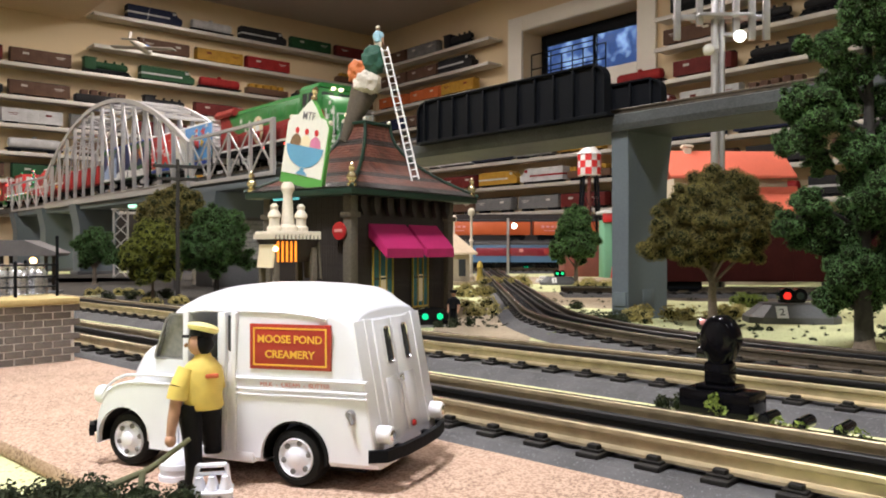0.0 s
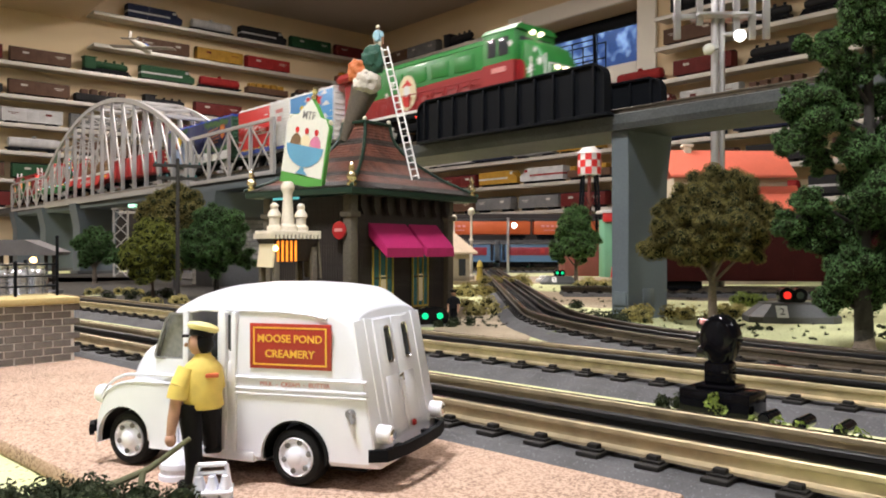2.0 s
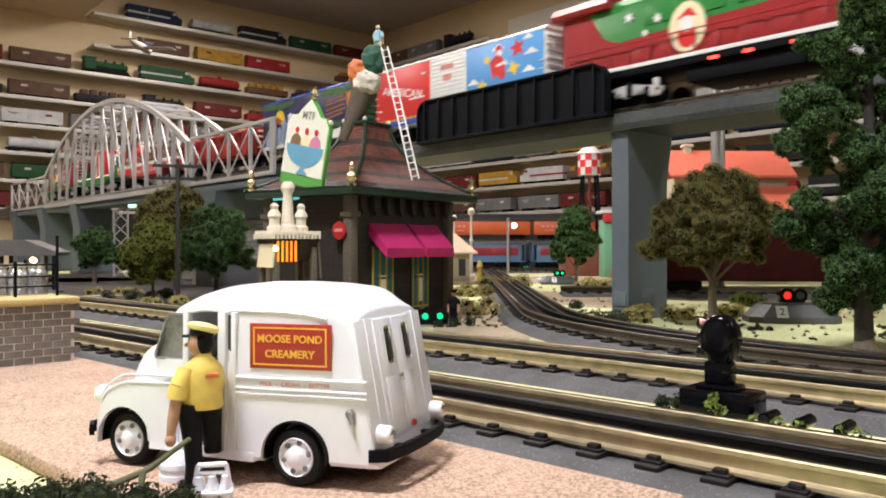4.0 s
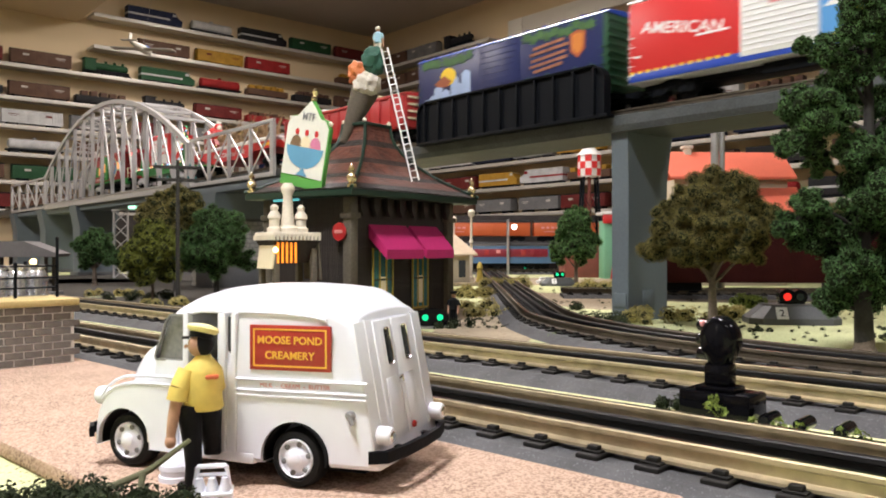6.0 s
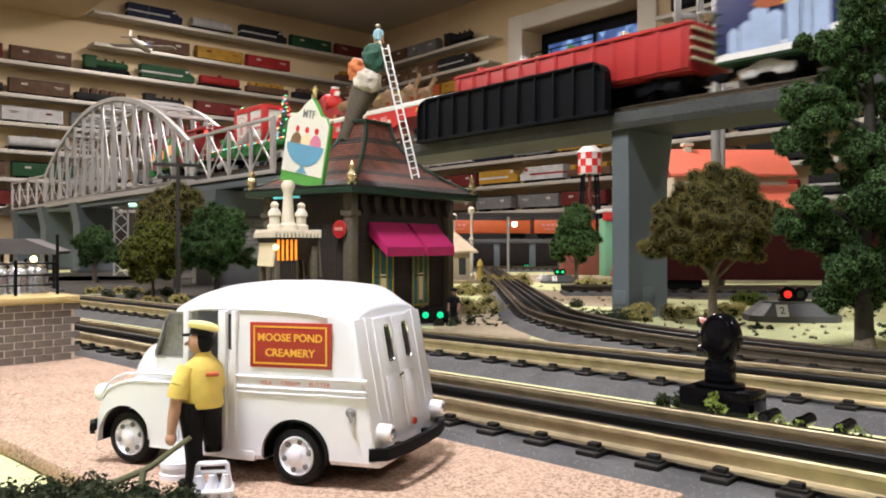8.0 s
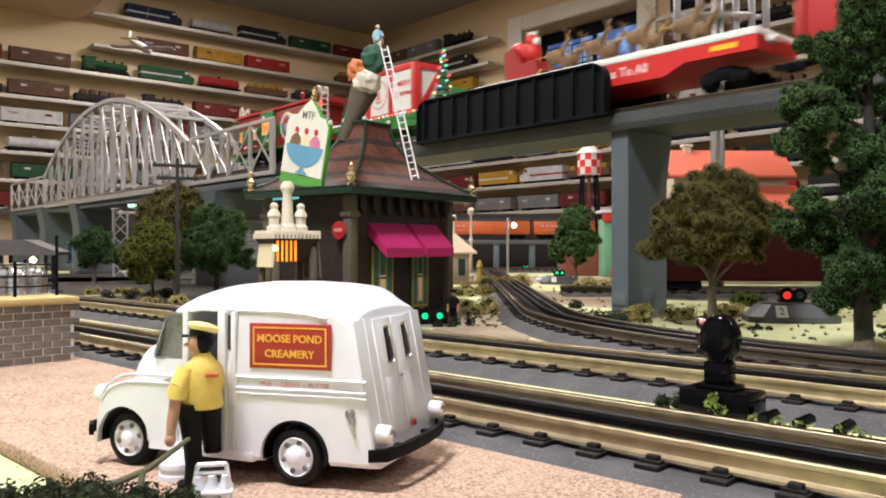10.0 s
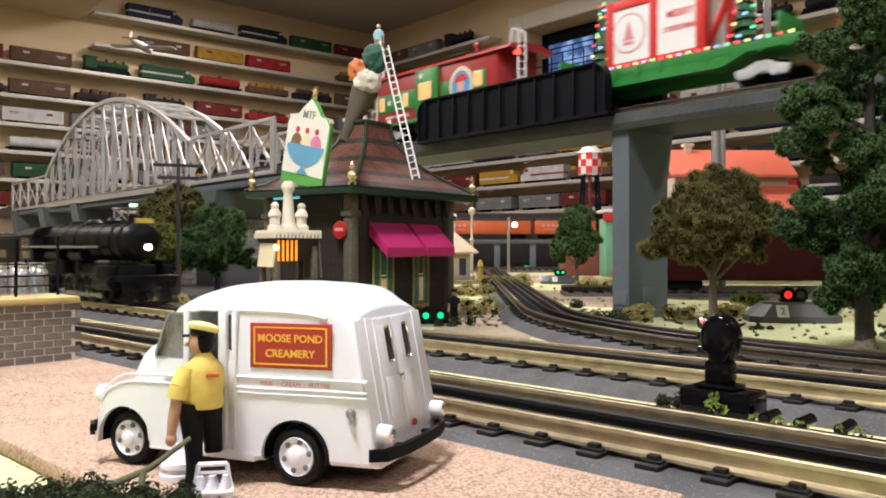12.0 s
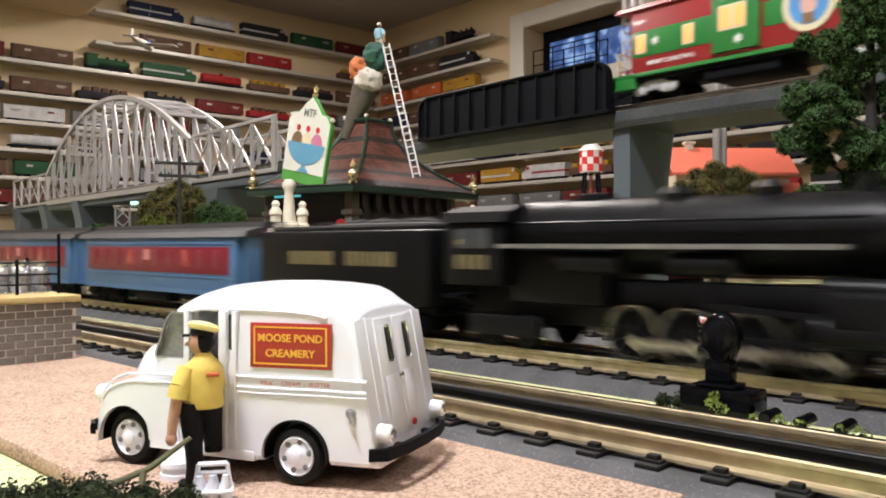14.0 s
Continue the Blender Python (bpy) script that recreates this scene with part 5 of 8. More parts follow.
def caboose():
    t = thing("caboose", pose(0, 0, 0), "red and green holiday caboose with lit windows and ladders", "caboose", "holiday train cars")
    h = 131
    a, b = -h + 26, h - 34
    bm = B(); box(bm, a, b, -29, 29, 22, 75, 0.8)
    body = part("body", bm, xred, t)
    bm = B(); prism(bm, [(-32, 74), (32, 74), (29, 78), (12, 82), (-12, 82), (-29, 78)], -h + 12, h - 14, pose(0, 0, 0, 0, 0, -90))
    part("roof", bm, xred, t, "dark red arched roof")
    cx = 44.0
    for bb in ((a + 2, a + 74, -29.7, -29, 35, 56, 0.2), (a + 76, a + 114, -33, -29, 25, 74, 0.8), (a + 116, cx - 17, -29.7, -29, 38, 56, 0.2), (b - 38, b - 16, -29.7, -29, 40, 60, 0.2)):
        bm = B(); box(bm, *bb)
        part("green_panel", bm, xgreen, t, "green side panel")
    bm = B(); box(bm, a - 20, b + 26, -27, 27, 16, 22, 0.6); box(bm, -40, 20, -24, 24, 8, 16, 1)
    part("frame", bm, black_steel, t)
    for x0 in (h - 34, -h + 8):
        bm = B(); box(bm, x0, x0 + 22, -29.5, -22, 10, 22, 0.8)
        part("step", bm, xgreen, t, "green corner step")
    bm = B(); box(bm, a - 20, b + 26, -29.8, -27.2, 19, 22.4, 0.4)
    part("sill", bm, xgreen, t)
    for x0, x1, z0, z1, y in ((a + 7, a + 14, 39, 52, -30), (a + 51, a + 58, 39, 52, -30), (a + 84, a + 92, 42, 58, -33.3), (a + 95, a + 103, 42, 58, -33.3), (b - 32, b - 22, 44, 57, -30)):
        bm = B(); box(bm, x0 - 1.5, x1 + 1.5, y - 0.3, y, z0 - 1.5, z1 + 1.5, 0.1)
        w = part("window", bm, cream_print, t)
        bm = B(); box(bm, x0, x1, y - 0.6, y - 0.2, z0, z1)
        part("pane", bm, lamp_warm, w, "warmly lit pane")
    for r, mm, dy in ((19.5, cream_print, 0), (15, sky_blue, 0.3)):
        bm = B(); disc(bm, cx, 48, r, -30.0 - dy, 0.95)
        part("roundel", bm, mm, t, "round painted emblem")
    bm = B(); disc(bm, cx, 47, 7, -30.7, 0.8)
    part("emblem_shape", bm, flesh_print, t)
    bm = B(); blob(bm, [(cx - 9, 51), (cx + 11, 53), (cx + 9, 57), (cx + 1, 60), (cx - 7, 57)], -31.1)
    part("emblem_shape", bm, bright_red, t)
    bm = B(); blob(bm, [(cx - 4, 34), (cx + 4, 34), (cx + 4, 41), (cx - 4, 41)], -31.1)
    part("emblem_shape", bm, brown_fur, t)
    bm = B()
    for x, z in ((a + 24, 46), (a + 86, 67), (a + 98, 33)):
        star(bm, x, z, 4.6, -33.2 if x > a + 75 else -29.9, 6, 0.4)
    part("snowflake", bm, car_white, t)
    writing("MERRY CHRISTMAS", 5, pose((a + 38) / 1000, -0.0293, 0.0288, 90, 0, 0), car_white, t, bold=0.1)
    bm = B(); tube(bm, (cx - 8, 0, 81), (cx - 8, 0, 95), 2.4, n=12); lathe(bm, [(4, 0), (4, 3), (1, 5)], cx - 8, 0, 94, 12)
    part("stove_pipe", bm, xred, t)
    for e, xx in ((1, h - 14), (-1, -h + 12)):
        bm = B()
        for y in (-20, -10):
            tube(bm, (xx, y, 18), (xx, y, 91), 1.0, n=8); tube(bm, (xx, y, 91), (xx - e * 8, y, 95), 1.0, n=8); tube(bm, (xx - e * 8, y, 95), (xx - e * 12, y, 81), 1.0, n=8)
        for k in range(9):
            tube(bm, (xx, -20, 24 + 7.6 * k), (xx, -10, 24 + 7.6 * k), 0.8, n=6)
        part("ladder", bm, car_white, t, "white roof ladder")
        bm = B()
        for y in (-27, 27):
            tube(bm, (xx, y, 20), (xx, y, 42), 0.9, n=8)
        tube(bm, (xx, -27, 42), (xx, 27, 42), 0.9, n=8); tube(bm, (xx, -27, 32), (xx, 27, 32), 0.7, n=8)
        part("platform_rail", bm, cream_print, t)
    bm = B(); tube(bm, (h - 16, -22, 70), (h - 11, -22, 70), 2.2, n=10)
    part("marker_lamp", bm, lamp_red, t, "lit red marker lamp")
    for x in (-h + 44, h - 44):
        bogie(t, x, truck_grey)
    coupler(t, h - 4, 1); coupler(t, -h + 4, -1)
    return t


def diesel():
    t = thing("diesel_engine", pose(0, 0, 0), "green and red holiday diesel engine with white snowflakes", "locomotive", "holiday train cars")
    h = 190
    bm = B(); box(bm, -h + 6, 166, -29, 29, 24, 31, 0.6)
    part("walkway", bm, black_steel, t)
    bm = B(); box(bm, -h + 6, 147, -30, -28.8, 29.5, 32.6, 0.2); box(bm, -h + 6, 147, 28.8, 30, 29.5, 32.6, 0.2)
    part("sill_stripe", bm, car_white, t, "white sill stripe")
    bm = B(); box(bm, -h + 12, 78, -23, 23, 31, 86, 1.5); prism(bm, [(-23, 86), (23, 86), (19, 92), (-19, 92)], -h + 64, 76, pose(0, 0, 0, 0, 0, -90))
    hood = part("hood", bm, xgreen, t, "green long hood with red lower band")
    bm = B(); prism(bm, [(-h + 11.5, 31), (80, 31), (80, 61), (20, 60), (-50, 58), (-h + 72, 55), (-h + 56, 62), (-h + 40, 87), (-h + 11.5, 87)], -23.5, 23.5)
    part("red_band", bm, xred, hood, "deep red swept band")
    bm = B(); prism(bm, [(-29, 86), (29, 86), (31, 90), (26, 97), (-26, 97), (-31, 90)], -h + 2, -h + 66, pose(0, 0, 0, 0, 0, -90))
    rad = part("radiator", bm, xred, t, "red flared radiator housing")
    bm = B(); box(bm, -h + 8, -h + 60, -22, 22, 97, 98.4, 0.3)
    part("radiator_screen", bm, car_white, rad)
    bm = B()
    for x0, x1 in ((-90, -60), (-50, -18), (-8, 20), (30, 60)):
        box(bm, x0, x1, -23.9, -23, 64, 80, 0.3)
    part("access_door", bm, xgreen, hood)
    for k in range(7):
        bm = B(); box(bm, -100 + 24 * k, -84 + 24 * k, -24.3, -23.4, 34, 48, 0.2)
        part("access_door", bm, xred, hood)
    bm = B(); box(bm, 80, 124, -30, 30, 31, 92, 1.5); prism(bm, [(-30, 92), (30, 92), (24, 98), (-24, 98)], 78, 126, pose(0, 0, 0, 0, 0, -90))
    cab = part("cab", bm, xgreen, t, "green cab")
    bm = B(); box(bm, 88, 100, -30.5, -29.8, 68, 86, 0.4); box(bm, 103, 117, -30.5, -29.8, 68, 86, 0.4); box(bm, 123.8, 124.6, -22, -4, 70, 86, 0.4); box(bm, 123.8, 124.6, 4, 22, 70, 86, 0.4)
    part("cab_window", bm, dark_glass, cab)
    bm = B(); prism(bm, [(79, 31), (124.4, 31), (124.4, 62), (80, 61)], -30.35, 30.35); prism(bm, [(123, 31), (132, 31), (134, 34), (134, 54), (131, 60), (126, 62), (123, 62)], -24.4, 24.4)
    part("red_band_end", bm, xred, cab)
    bm = B(); prism(bm, [(124, 31), (158, 31), (158, 58), (150, 72), (136, 80), (124, 82)], -24, 24)
    ed = [e for e in bm.edges if abs(e.verts[0].co.y - e.verts[1].co.y) < 0.01]
    bmesh.ops.bevel(bm, geom=ed, offset=4, segments=3, affect="EDGES", profile=0.5)
    part("nose", bm, xgreen, t, "green short nose")
    bm = B(); box(bm, 145, 167, -26, 26, 8, 31, 0.8); prism(bm, [(166, 6), (176, 6), (174, 14), (169, 26), (166, 26)], -24, 24)
    part("pilot", bm, xgreen, t, "green snowplow pilot")
    for e in (-1, 1):
        for k in range(4):
            bm = B(); box(bm, 147, 165, e * 27 - 3, e * 27 + 3, 9 + 6.5 * k, 10.6 + 6.5 * k, 0.2)
            part("step", bm, car_white, t)
        for x in (147, 165):
            bm = B(); tube(bm, (x, e * 30, 10), (x, e * 30, 60), 0.8, n=8)
            part("handrail", bm, car_white, t)
        bm = B(); tube(bm, (165, e * 24, 31), (165, e * 24, 52), 0.8, n=8); tube(bm, (165, 0, 52), (165, e * 24, 52), 0.8, n=8)
        part("handrail", bm, car_white, t)
        bm = B()
        for k in range(12):
            x = -h + 26 + 20.5 * k
            tube(bm, (x, e * 28.5, 31), (x, e * 28.5, 51), 0.6, n=6)
        tube(bm, (-h + 20, e * 28.5, 51), (74, e * 28.5, 51), 0.6, n=6)
        part("handrail", bm, xred, t)
    bm = B()
    for x, z, r, y in ((-h + 112, 68, 5, -24.0), (-h + 100, 58, 4, -24.0), (-h + 84, 74, 6, -23.9), (120, 78, 4, -30.6), (141, 50, 6, -24.5), (153, 56, 5.5, -24.5), (147, 68, 3.5, -24.5)):
        star(bm, x, z, r, y, 6, 0.4, 12)
    part("snowflake", bm, car_white, t)
    bm = B(); disc(bm, -h + 140, 55, 20, -24.7, 0.82)
    r = part("roundel", bm, cream_print, t, "cream oval emblem")
    bm = B(); disc(bm, -h + 140, 55, 16.5, -25.0, 0.8)
    part("emblem_field", bm, cream_print, r)
    bm = B(); disc(bm, -h + 140, 47.5, 9, -25.3, 0.9); blob(bm, [(-h + 131, 62), (-h + 149, 62), (-h + 142, 70)], -25.3)
    part("emblem_shape", bm, bright_red, r)
    bm = B(); disc(bm, -h + 140, 57, 6.5, -25.6, 0.9)
    part("emblem_shape", bm, car_white, r)
    bm = B(); box(bm, 94, 114, -30.9, -30.5, 52, 57)
    part("number_bar", bm, pale_red, t)
    for y in (-6, 6):
        bm = B(); tube(bm, (158, y, 52), (160, y, 52), 2.6, n=12)
        part("headlamp", bm, lamp_white, t)
        bm = B(); tube(bm, (125, y, 91), (128, y, 91), 2.4, n=12)
        part("headlamp", bm, lamp_white, t)
    for y in (-15, 15):
        bm = B(); box(bm, 165, 171, y - 3.5, y + 3.5, 33, 41, 0.8)
        d = part("ditch_lamp_box", bm, car_white, t)
        bm = B(); tube(bm, (171, y, 37), (172.2, y, 37), 2.4, n=12)
        part("ditch_lamp", bm, lamp_white, d)
    bm = B(); box(bm, 174, 182, -9, 9, 9, 23, 2)
    part("coupler_pocket", bm, black_steel, t)
    bm = B(); box(bm, -52, 44, -24, 24, 10, 24, 3)
    part("fuel_tank", bm, black_steel, t)
    for x in (0, -28, 36):
        bm = B(); box(bm, x, x + 7, -29.4, -28.6, 24, 26.5, 0.2)
        part("walk_lamp", bm, lamp_red, t)
    for x in (-108, 102):
        bogie(t, x, truck_grey, 3, 27, 23)
        for e in (-1, 1):
            for k in range(8):
                bm = B(); box(bm, x - 35 + 9 * k, x - 31 + 9 * k + (k % 3), e * 25.6 - 1.2, e * 25.6 + 1.2, 6 + 4 * (k % 2), 13 + 6 * (k % 3 == 1), 0.5)
                part("brake_rigging", bm, truck_grey if k % 2 else black_steel, t)
    coupler(t, 172, 1); coupler(t, -h + 6, -1)
    return t


HIGH_TRAIN = [(diesel(), 0.199), (squat(boxcar_picture()), 0.5275), (squat(boxcar_night()), 0.8125), (gondola(), 1.1025), (sleigh_car(), 1.4195), (crate_flatcar(), 1.722), (caboose(), 1.996)]


# ---- steam train on the second track ----
WHEELS, RODS = [], []


def steam_engine():
    t = thing("steam_engine", pose(0, 0, 0), "satin black steam locomotive with lit headlamp", "locomotive")
    bm = B()
    lathe(bm, [(15, -84), (17.4, -84), (17.4, -30), (16.6, 20), (16.2, 72), (16, 91), (14, 94), (6, 96)], n=32, m=pose(0, 0, 54, 0, 90, 0))
    boiler = part("boiler", bm, loco_black, t)
    for x in (-60, -36, -12, 12, 36, 60, 76):
        bm = B(); lathe(bm, [(15.5, -1), (18.0 if x < 0 else 17.2, -0.9), (18.0 if x < 0 else 17.2, 0.9), (15.5, 1)], n=32, m=pose(x, 0, 54, 0, 90, 0))
        part("boiler_band", bm, loco_black, boiler)
    bm = B(); lathe(bm, [(5.5, 0), (4.5, 7), (5.2, 9)], 70, 0, 68, 16); lathe(bm, [(7, 0), (7, 5), (4, 8)], 34, 0, 68, 16); lathe(bm, [(8, 0), (8, 4), (5, 7)], -6, 0, 68, 16); box(bm, -56, -40, -4, 4, 69, 74, 1)
    part("dome", bm, loco_black, boiler, "sand and steam domes and chimney")
    bm = B(); lathe(bm, [(14, 0), (14.4, 1), (12, 2.5), (5, 3.5)], n=24, m=pose(93, 0, 54, 0, 90, 0))
    part("smokebox_door", bm, loco_black, boiler)
    bm = B(); tube(bm, (91, 0, 49), (99, 0, 49), 4, n=16); box(bm, 86, 92, -6, 6, 69, 74, 0.6)
    part("headlamp_case", bm, loco_black, t)
    bm = B(); tube(bm, (99, 0, 49), (99.8, 0, 49), 2.9, n=16)
    part("headlamp", bm, lamp_white, t, "lit warm white headlamp")
    bm = B(); box(bm, 92, 92.6, -8, 8, 69.6, 73.8)
    part("number_board", bm, gold_paint, t)
    bm = B(); box(bm, -119, -83, -28, 28, 30, 61, 1); prism(bm, [(-30, 61), (30, 61), (26, 66), (14, 69.5), (-14, 69.5), (-26, 66)], -121, -80, pose(0, 0, 0, 0, 0, -90))
    cab = part("cab", bm, loco_black, t)
    bm = B(); box(bm, -112, -102, -28.4, -28, 48, 58, 0.3); box(bm, -100, -90, -28.4, -28, 48, 58, 0.3)
    part("cab_window", bm, dark_glass, cab)
    bm = B(); box(bm, -110, -107.5, -28.6, -28.2, 50, 52.5)
    part("cab_plate", bm, faded_print, cab)
    bm = B()
    for k in range(4):
        box(bm, -111 + 5.5 * k, -107.6 + 5.5 * k, -28.5, -28.1, 38, 45)
    part("number_bar", bm, faded_print, cab)
    for e in (-1, 1):
        bm = B(); box(bm, -83, 70, e * 25 - 5, e * 25 + 5, 48.6, 50, 0.2)
        part("running_board", bm, loco_black, t)
        bm = B(); box(bm, -83, 70, e * 30.2 - 0.3, e * 30.2 + 0.3, 48.3, 50.3)
        part("board_edge", bm, material("worn_edge_steel", (0.25, 0.25, 0.25), 0.4, 0.6) if e < 0 else bpy.data.materials["worn_edge_steel"], t)
        bm = B(); tube(bm, (-80, e * 20.5, 60), (76, e * 19, 60), 0.6, n=6)
        part("handrail", bm, loco_black, t)
        bm = B(); box(bm, 62, 88, e * 25 - 6, e * 25 + 6, 14, 34, 3); tube(bm, (60, e * 25, 19), (90, e * 25, 19), 6.4, n=16); tube(bm, (62, e * 24, 34), (86, e * 24, 34), 4.4, n=14)
        part("cylinder", bm, loco_black, t)
        bm = B(); box(bm, 66, 74, e * 31.2 - 0.4, e * 31.2 + 0.4, 22, 32, 0.2)
        part("cylinder_cover", bm, loco_black, t)
        bm = B(); tube(bm, (-50, e * 24, 42), (-20, e * 24, 42), 5, n=14); tube(bm, (4, e * 24, 42), (30, e * 24, 42), 5, n=14)
        part("air_tank", bm, loco_black, t)
        bm = B(); bar(bm, (58, e * 26, 24), (20, e * 26, 26), 1.5, 2.4); bar(bm, (20, e * 26, 20), (20, e * 26, 40), 2, 3); bar(bm, (58, e * 26, 14), (30, e * 26, 14), 1.5, 2)
        part("valve_gear", bm, loco_black, t)
    bm = B(); box(bm, -118, 96, -9, 9, 12, 34, 1); box(bm, -84, -30, -20, 20, 22, 48, 3)
    part("frame", bm, loco_black, t)
    # pilot
    bm = B(); box(bm, 88, 104, -26, 26, 20, 25, 0.8)
    for k in range(13):
        y = -24 + 4 * k
        bar(bm, (103, y, 21), (119 - abs(y) * 0.42, y * 0.9, 3), 1.4, 1.4)
    bar(bm, (119 - 10, -22, 3), (119, 0, 3), 1.6, 1.6); bar(bm, (119 - 10, 22, 3), (119, 0, 3), 1.6, 1.6)
    part("pilot", bm, loco_black, t, "slatted cowcatcher")
    for e in (-1, 1):
        for x, r in ((96, 7), (-74, 8), (-98, 8)):
            bm = B(); lathe(bm, [(r, -1.4), (r + 0.9, -1.2), (r, 0), (r, 2.2), (r - 2, 2.4), (r - 2, 1.6), (2, 1.8)], n=24, m=pose(x, e * 16.2, r, -90 * e, 0, 0))
            part("wheel", bm, loco_black, t)
        bm = B(); box(bm, -108, -64, e * 21 - 1.5, e * 21 + 1.5, 6, 16, 1.5)
        part("truck_frame", bm, loco_black, t)
        for x in (58, 32.5, 7, -18.5):
            bm = B()
            lathe(bm, [(12.0, -1.5), (12.9, -1.3), (12.0, 0), (12.0, 2.4), (10.4, 2.6), (10.2, 1.0), (10.2, 0.2)], n=32)
            v = lathe(bm, [(3, -1), (3, 3.2)], n=16)
            for k in range(12):
                a = radians(30 * k)
                bar(bm, (2.5 * math.cos(a), 2.5 * math.sin(a), 1.0), (10.6 * math.cos(a), 10.6 * math.sin(a), 1.0), 1.2, 1.2)
            prism(bm, [(5, -7), (-5, -7), (-8, -9), (-3.5, -10.5), (3.5, -10.5), (8, -9)], 0.4, 2.2, pose(0, 0, 0, 90, 0, 0) @ pose(0, 0, 0))
            o = part("driving_wheel", bm, loco_black, t, "spoked black driving wheel")
            bm = B(); hoop(bm, 11.6, 12.05, 2.5, 2.7)
            part("tyre_rim", bm, steel_rod, o, "bright tyre edge")
            WHEELS.append((o, x, e))
        bm = B(); bar(bm, (-22, 0, 0), (62, 0, 0), 1.4, 3.2)
        for x in (58, 32.5, 7, -18.5):
            tube(bm, (x, -1.6, 0), (x, 1.6, 0), 2.8, n=12)
        o = part("side_rod", bm, steel_rod, t, "bright steel coupling rod")
        RODS.append((o, e))
    return t


def tender():
    t = thing("tender", pose(0, 0, 0), "satin black coal tender with faded lettering", "tender")
    bm = B(); box(bm, -76, 76, -28, 28, 17, 58, 2)
    body = part("body", bm, loco_black, t)
    bm = B(); box(bm, -10, 70, -24, 24, 58, 62, 2); box(bm, -72, -16, -22, 22, 58, 61, 1); tube(bm, (-40, 0, 60), (-40, 0, 64), 6, n=16)
    for k in range(60):
        ball(bm, random.uniform(-4, 64), random.uniform(-20, 20), 62, random.uniform(2, 4), 1)
    part("coal_load", bm, material("coal", (0.015, 0.015, 0.016), 0.6, vary=0.4), t)
    bm = B(); random.seed(3)
    x = -44.0
    while x < 48:
        w = random.uniform(4.0, 6.0)
        if abs(x - 2) > 4:
            box(bm, x, x + w - 1.6, -28.4, -28, 38, 46)
        x += w
    part("lettering_bar", bm, faded_print, body, "faded illegible lettering")
    bm = B(); box(bm, -74, 74, -20, 20, 12, 17, 1)
    part("underframe", bm, loco_black, t)
    for x in (-44, 44):
        bogie(t, x, black_steel, 3, 17, 22)
    coupler(t, -74, -1)
    bm = B(); bar(bm, (74, 0, 15), (90, 0, 15), 8, 3); box(bm, 76, 88, -16, 16, 22, 24)
    part("drawbar", bm, black_steel, t)
    return t


def coach(label):
    t = thing("passenger_coach", pose(0, 0, 0), label, "coach", "passenger coaches")
    h = 134
    bm = B(); box(bm, -h + 14, h - 14, -28, 28, 14, 56, 1)
    body = part("body", bm, coach_blue, t)
    bm = B(); prism(bm, [(-29.5, 55), (29.5, 55), (27, 59), (14, 62), (13, 65.5), (-13, 65.5), (-14, 62), (-27, 59)], -h + 2, h - 2, pose(0, 0, 0, 0, 0, -90))
    part("roof", bm, roof_black, t, "black clerestory roof")
    bm = B(); box(bm, -h + 22, h - 22, -28.5, -28, 29, 48, 0.1); box(bm, -h + 22, h - 22, 28, 28.5, 29, 48, 0.1)
    band = part("window_band", bm, coach_red, t, "maroon window band")
    for k in range(10):
        x = -h + 36 + (2 * h - 72) * k / 9
        bm = B(); box(bm, x - 5.5, x + 5.5, -28.8, -28.4, 33, 46, 0.2)
        part("window", bm, coach_red if k not in (3, 7) else material("lit_maroon_pane", (0.35, 0.05, 0.05), 0.2), band)
    bm = B(); box(bm, -10, 0, -28.9, -28.6, 38, 46)
    part("crest", bm, pale_red, band)
    bm = B(); box(bm, -h + 14, h - 14, -28.6, -28, 50, 50.8); box(bm, -h + 14, h - 14, -28.6, -28, 26, 26.8); box(bm, -h + 14, h - 14, -28.7, -28, 14, 17)
    part("moulding", bm, coach_blue, t)
    bm = B(); box(bm, -h + 2, -h + 14, -24, 24, 14, 16, 0.4); box(bm, h - 14, h - 2, -24, 24, 14, 16, 0.4); box(bm, -h + 4, -h + 6, -26, 26, 16, 55); box(bm, h - 6, h - 4, -26, 26, 16, 55)
    part("vestibule", bm, coach_blue, t)
    bm = B(); box(bm, -60, 60, -16, 16, 8, 14, 1); box(bm, -30, 20, -24, -14, 6, 14, 1)
    part("underframe", bm, black_steel, t)
    for x in (-h + 44, h - 44):
        bogie(t, x, black_steel, 3, 18, 22)
    coupler(t, h - 6, 1); coupler(t, -h + 6, -1)
    return t


STEAM_TRAIN = [(steam_engine(), 0.0855), (tender(), 0.292), (coach("blue passenger coach with maroon window band and black roof"), 0.517), (coach("blue passenger coach with maroon window band and black roof"), 0.793)]

# ---- the ice-cream kiosk ----
KIOSK = pose(-0.0648, 0.56, 0, 0, 0, 53.6)
wood_dark = material("dark_weathered_wood", (0.022, 0.016, 0.013), 0.7, vary=0.45, grain=500, coarse=60, bump=0.4)
wood_post = material("grey_weathered_post", (0.1, 0.085, 0.06), 0.75, vary=0.35, grain=500, bump=0.4)
shingle = material("brown_red_shingle", (0.15, 0.055, 0.038), 0.5, vary=0.6, grain=260, coarse=70, bump=0.4)
shingle_dark = material("dark_slate_shingle", (0.035, 0.03, 0.028), 0.55, vary=0.5, grain=260, coarse=70, bump=0.4)
trim_green = material("dark_green_trim", (0.008, 0.03, 0.018), 0.45, vary=0.2)
magenta = material("magenta_awning_cloth", (0.4, 0.015, 0.11), 0.6, vary=0.15, grain=600)
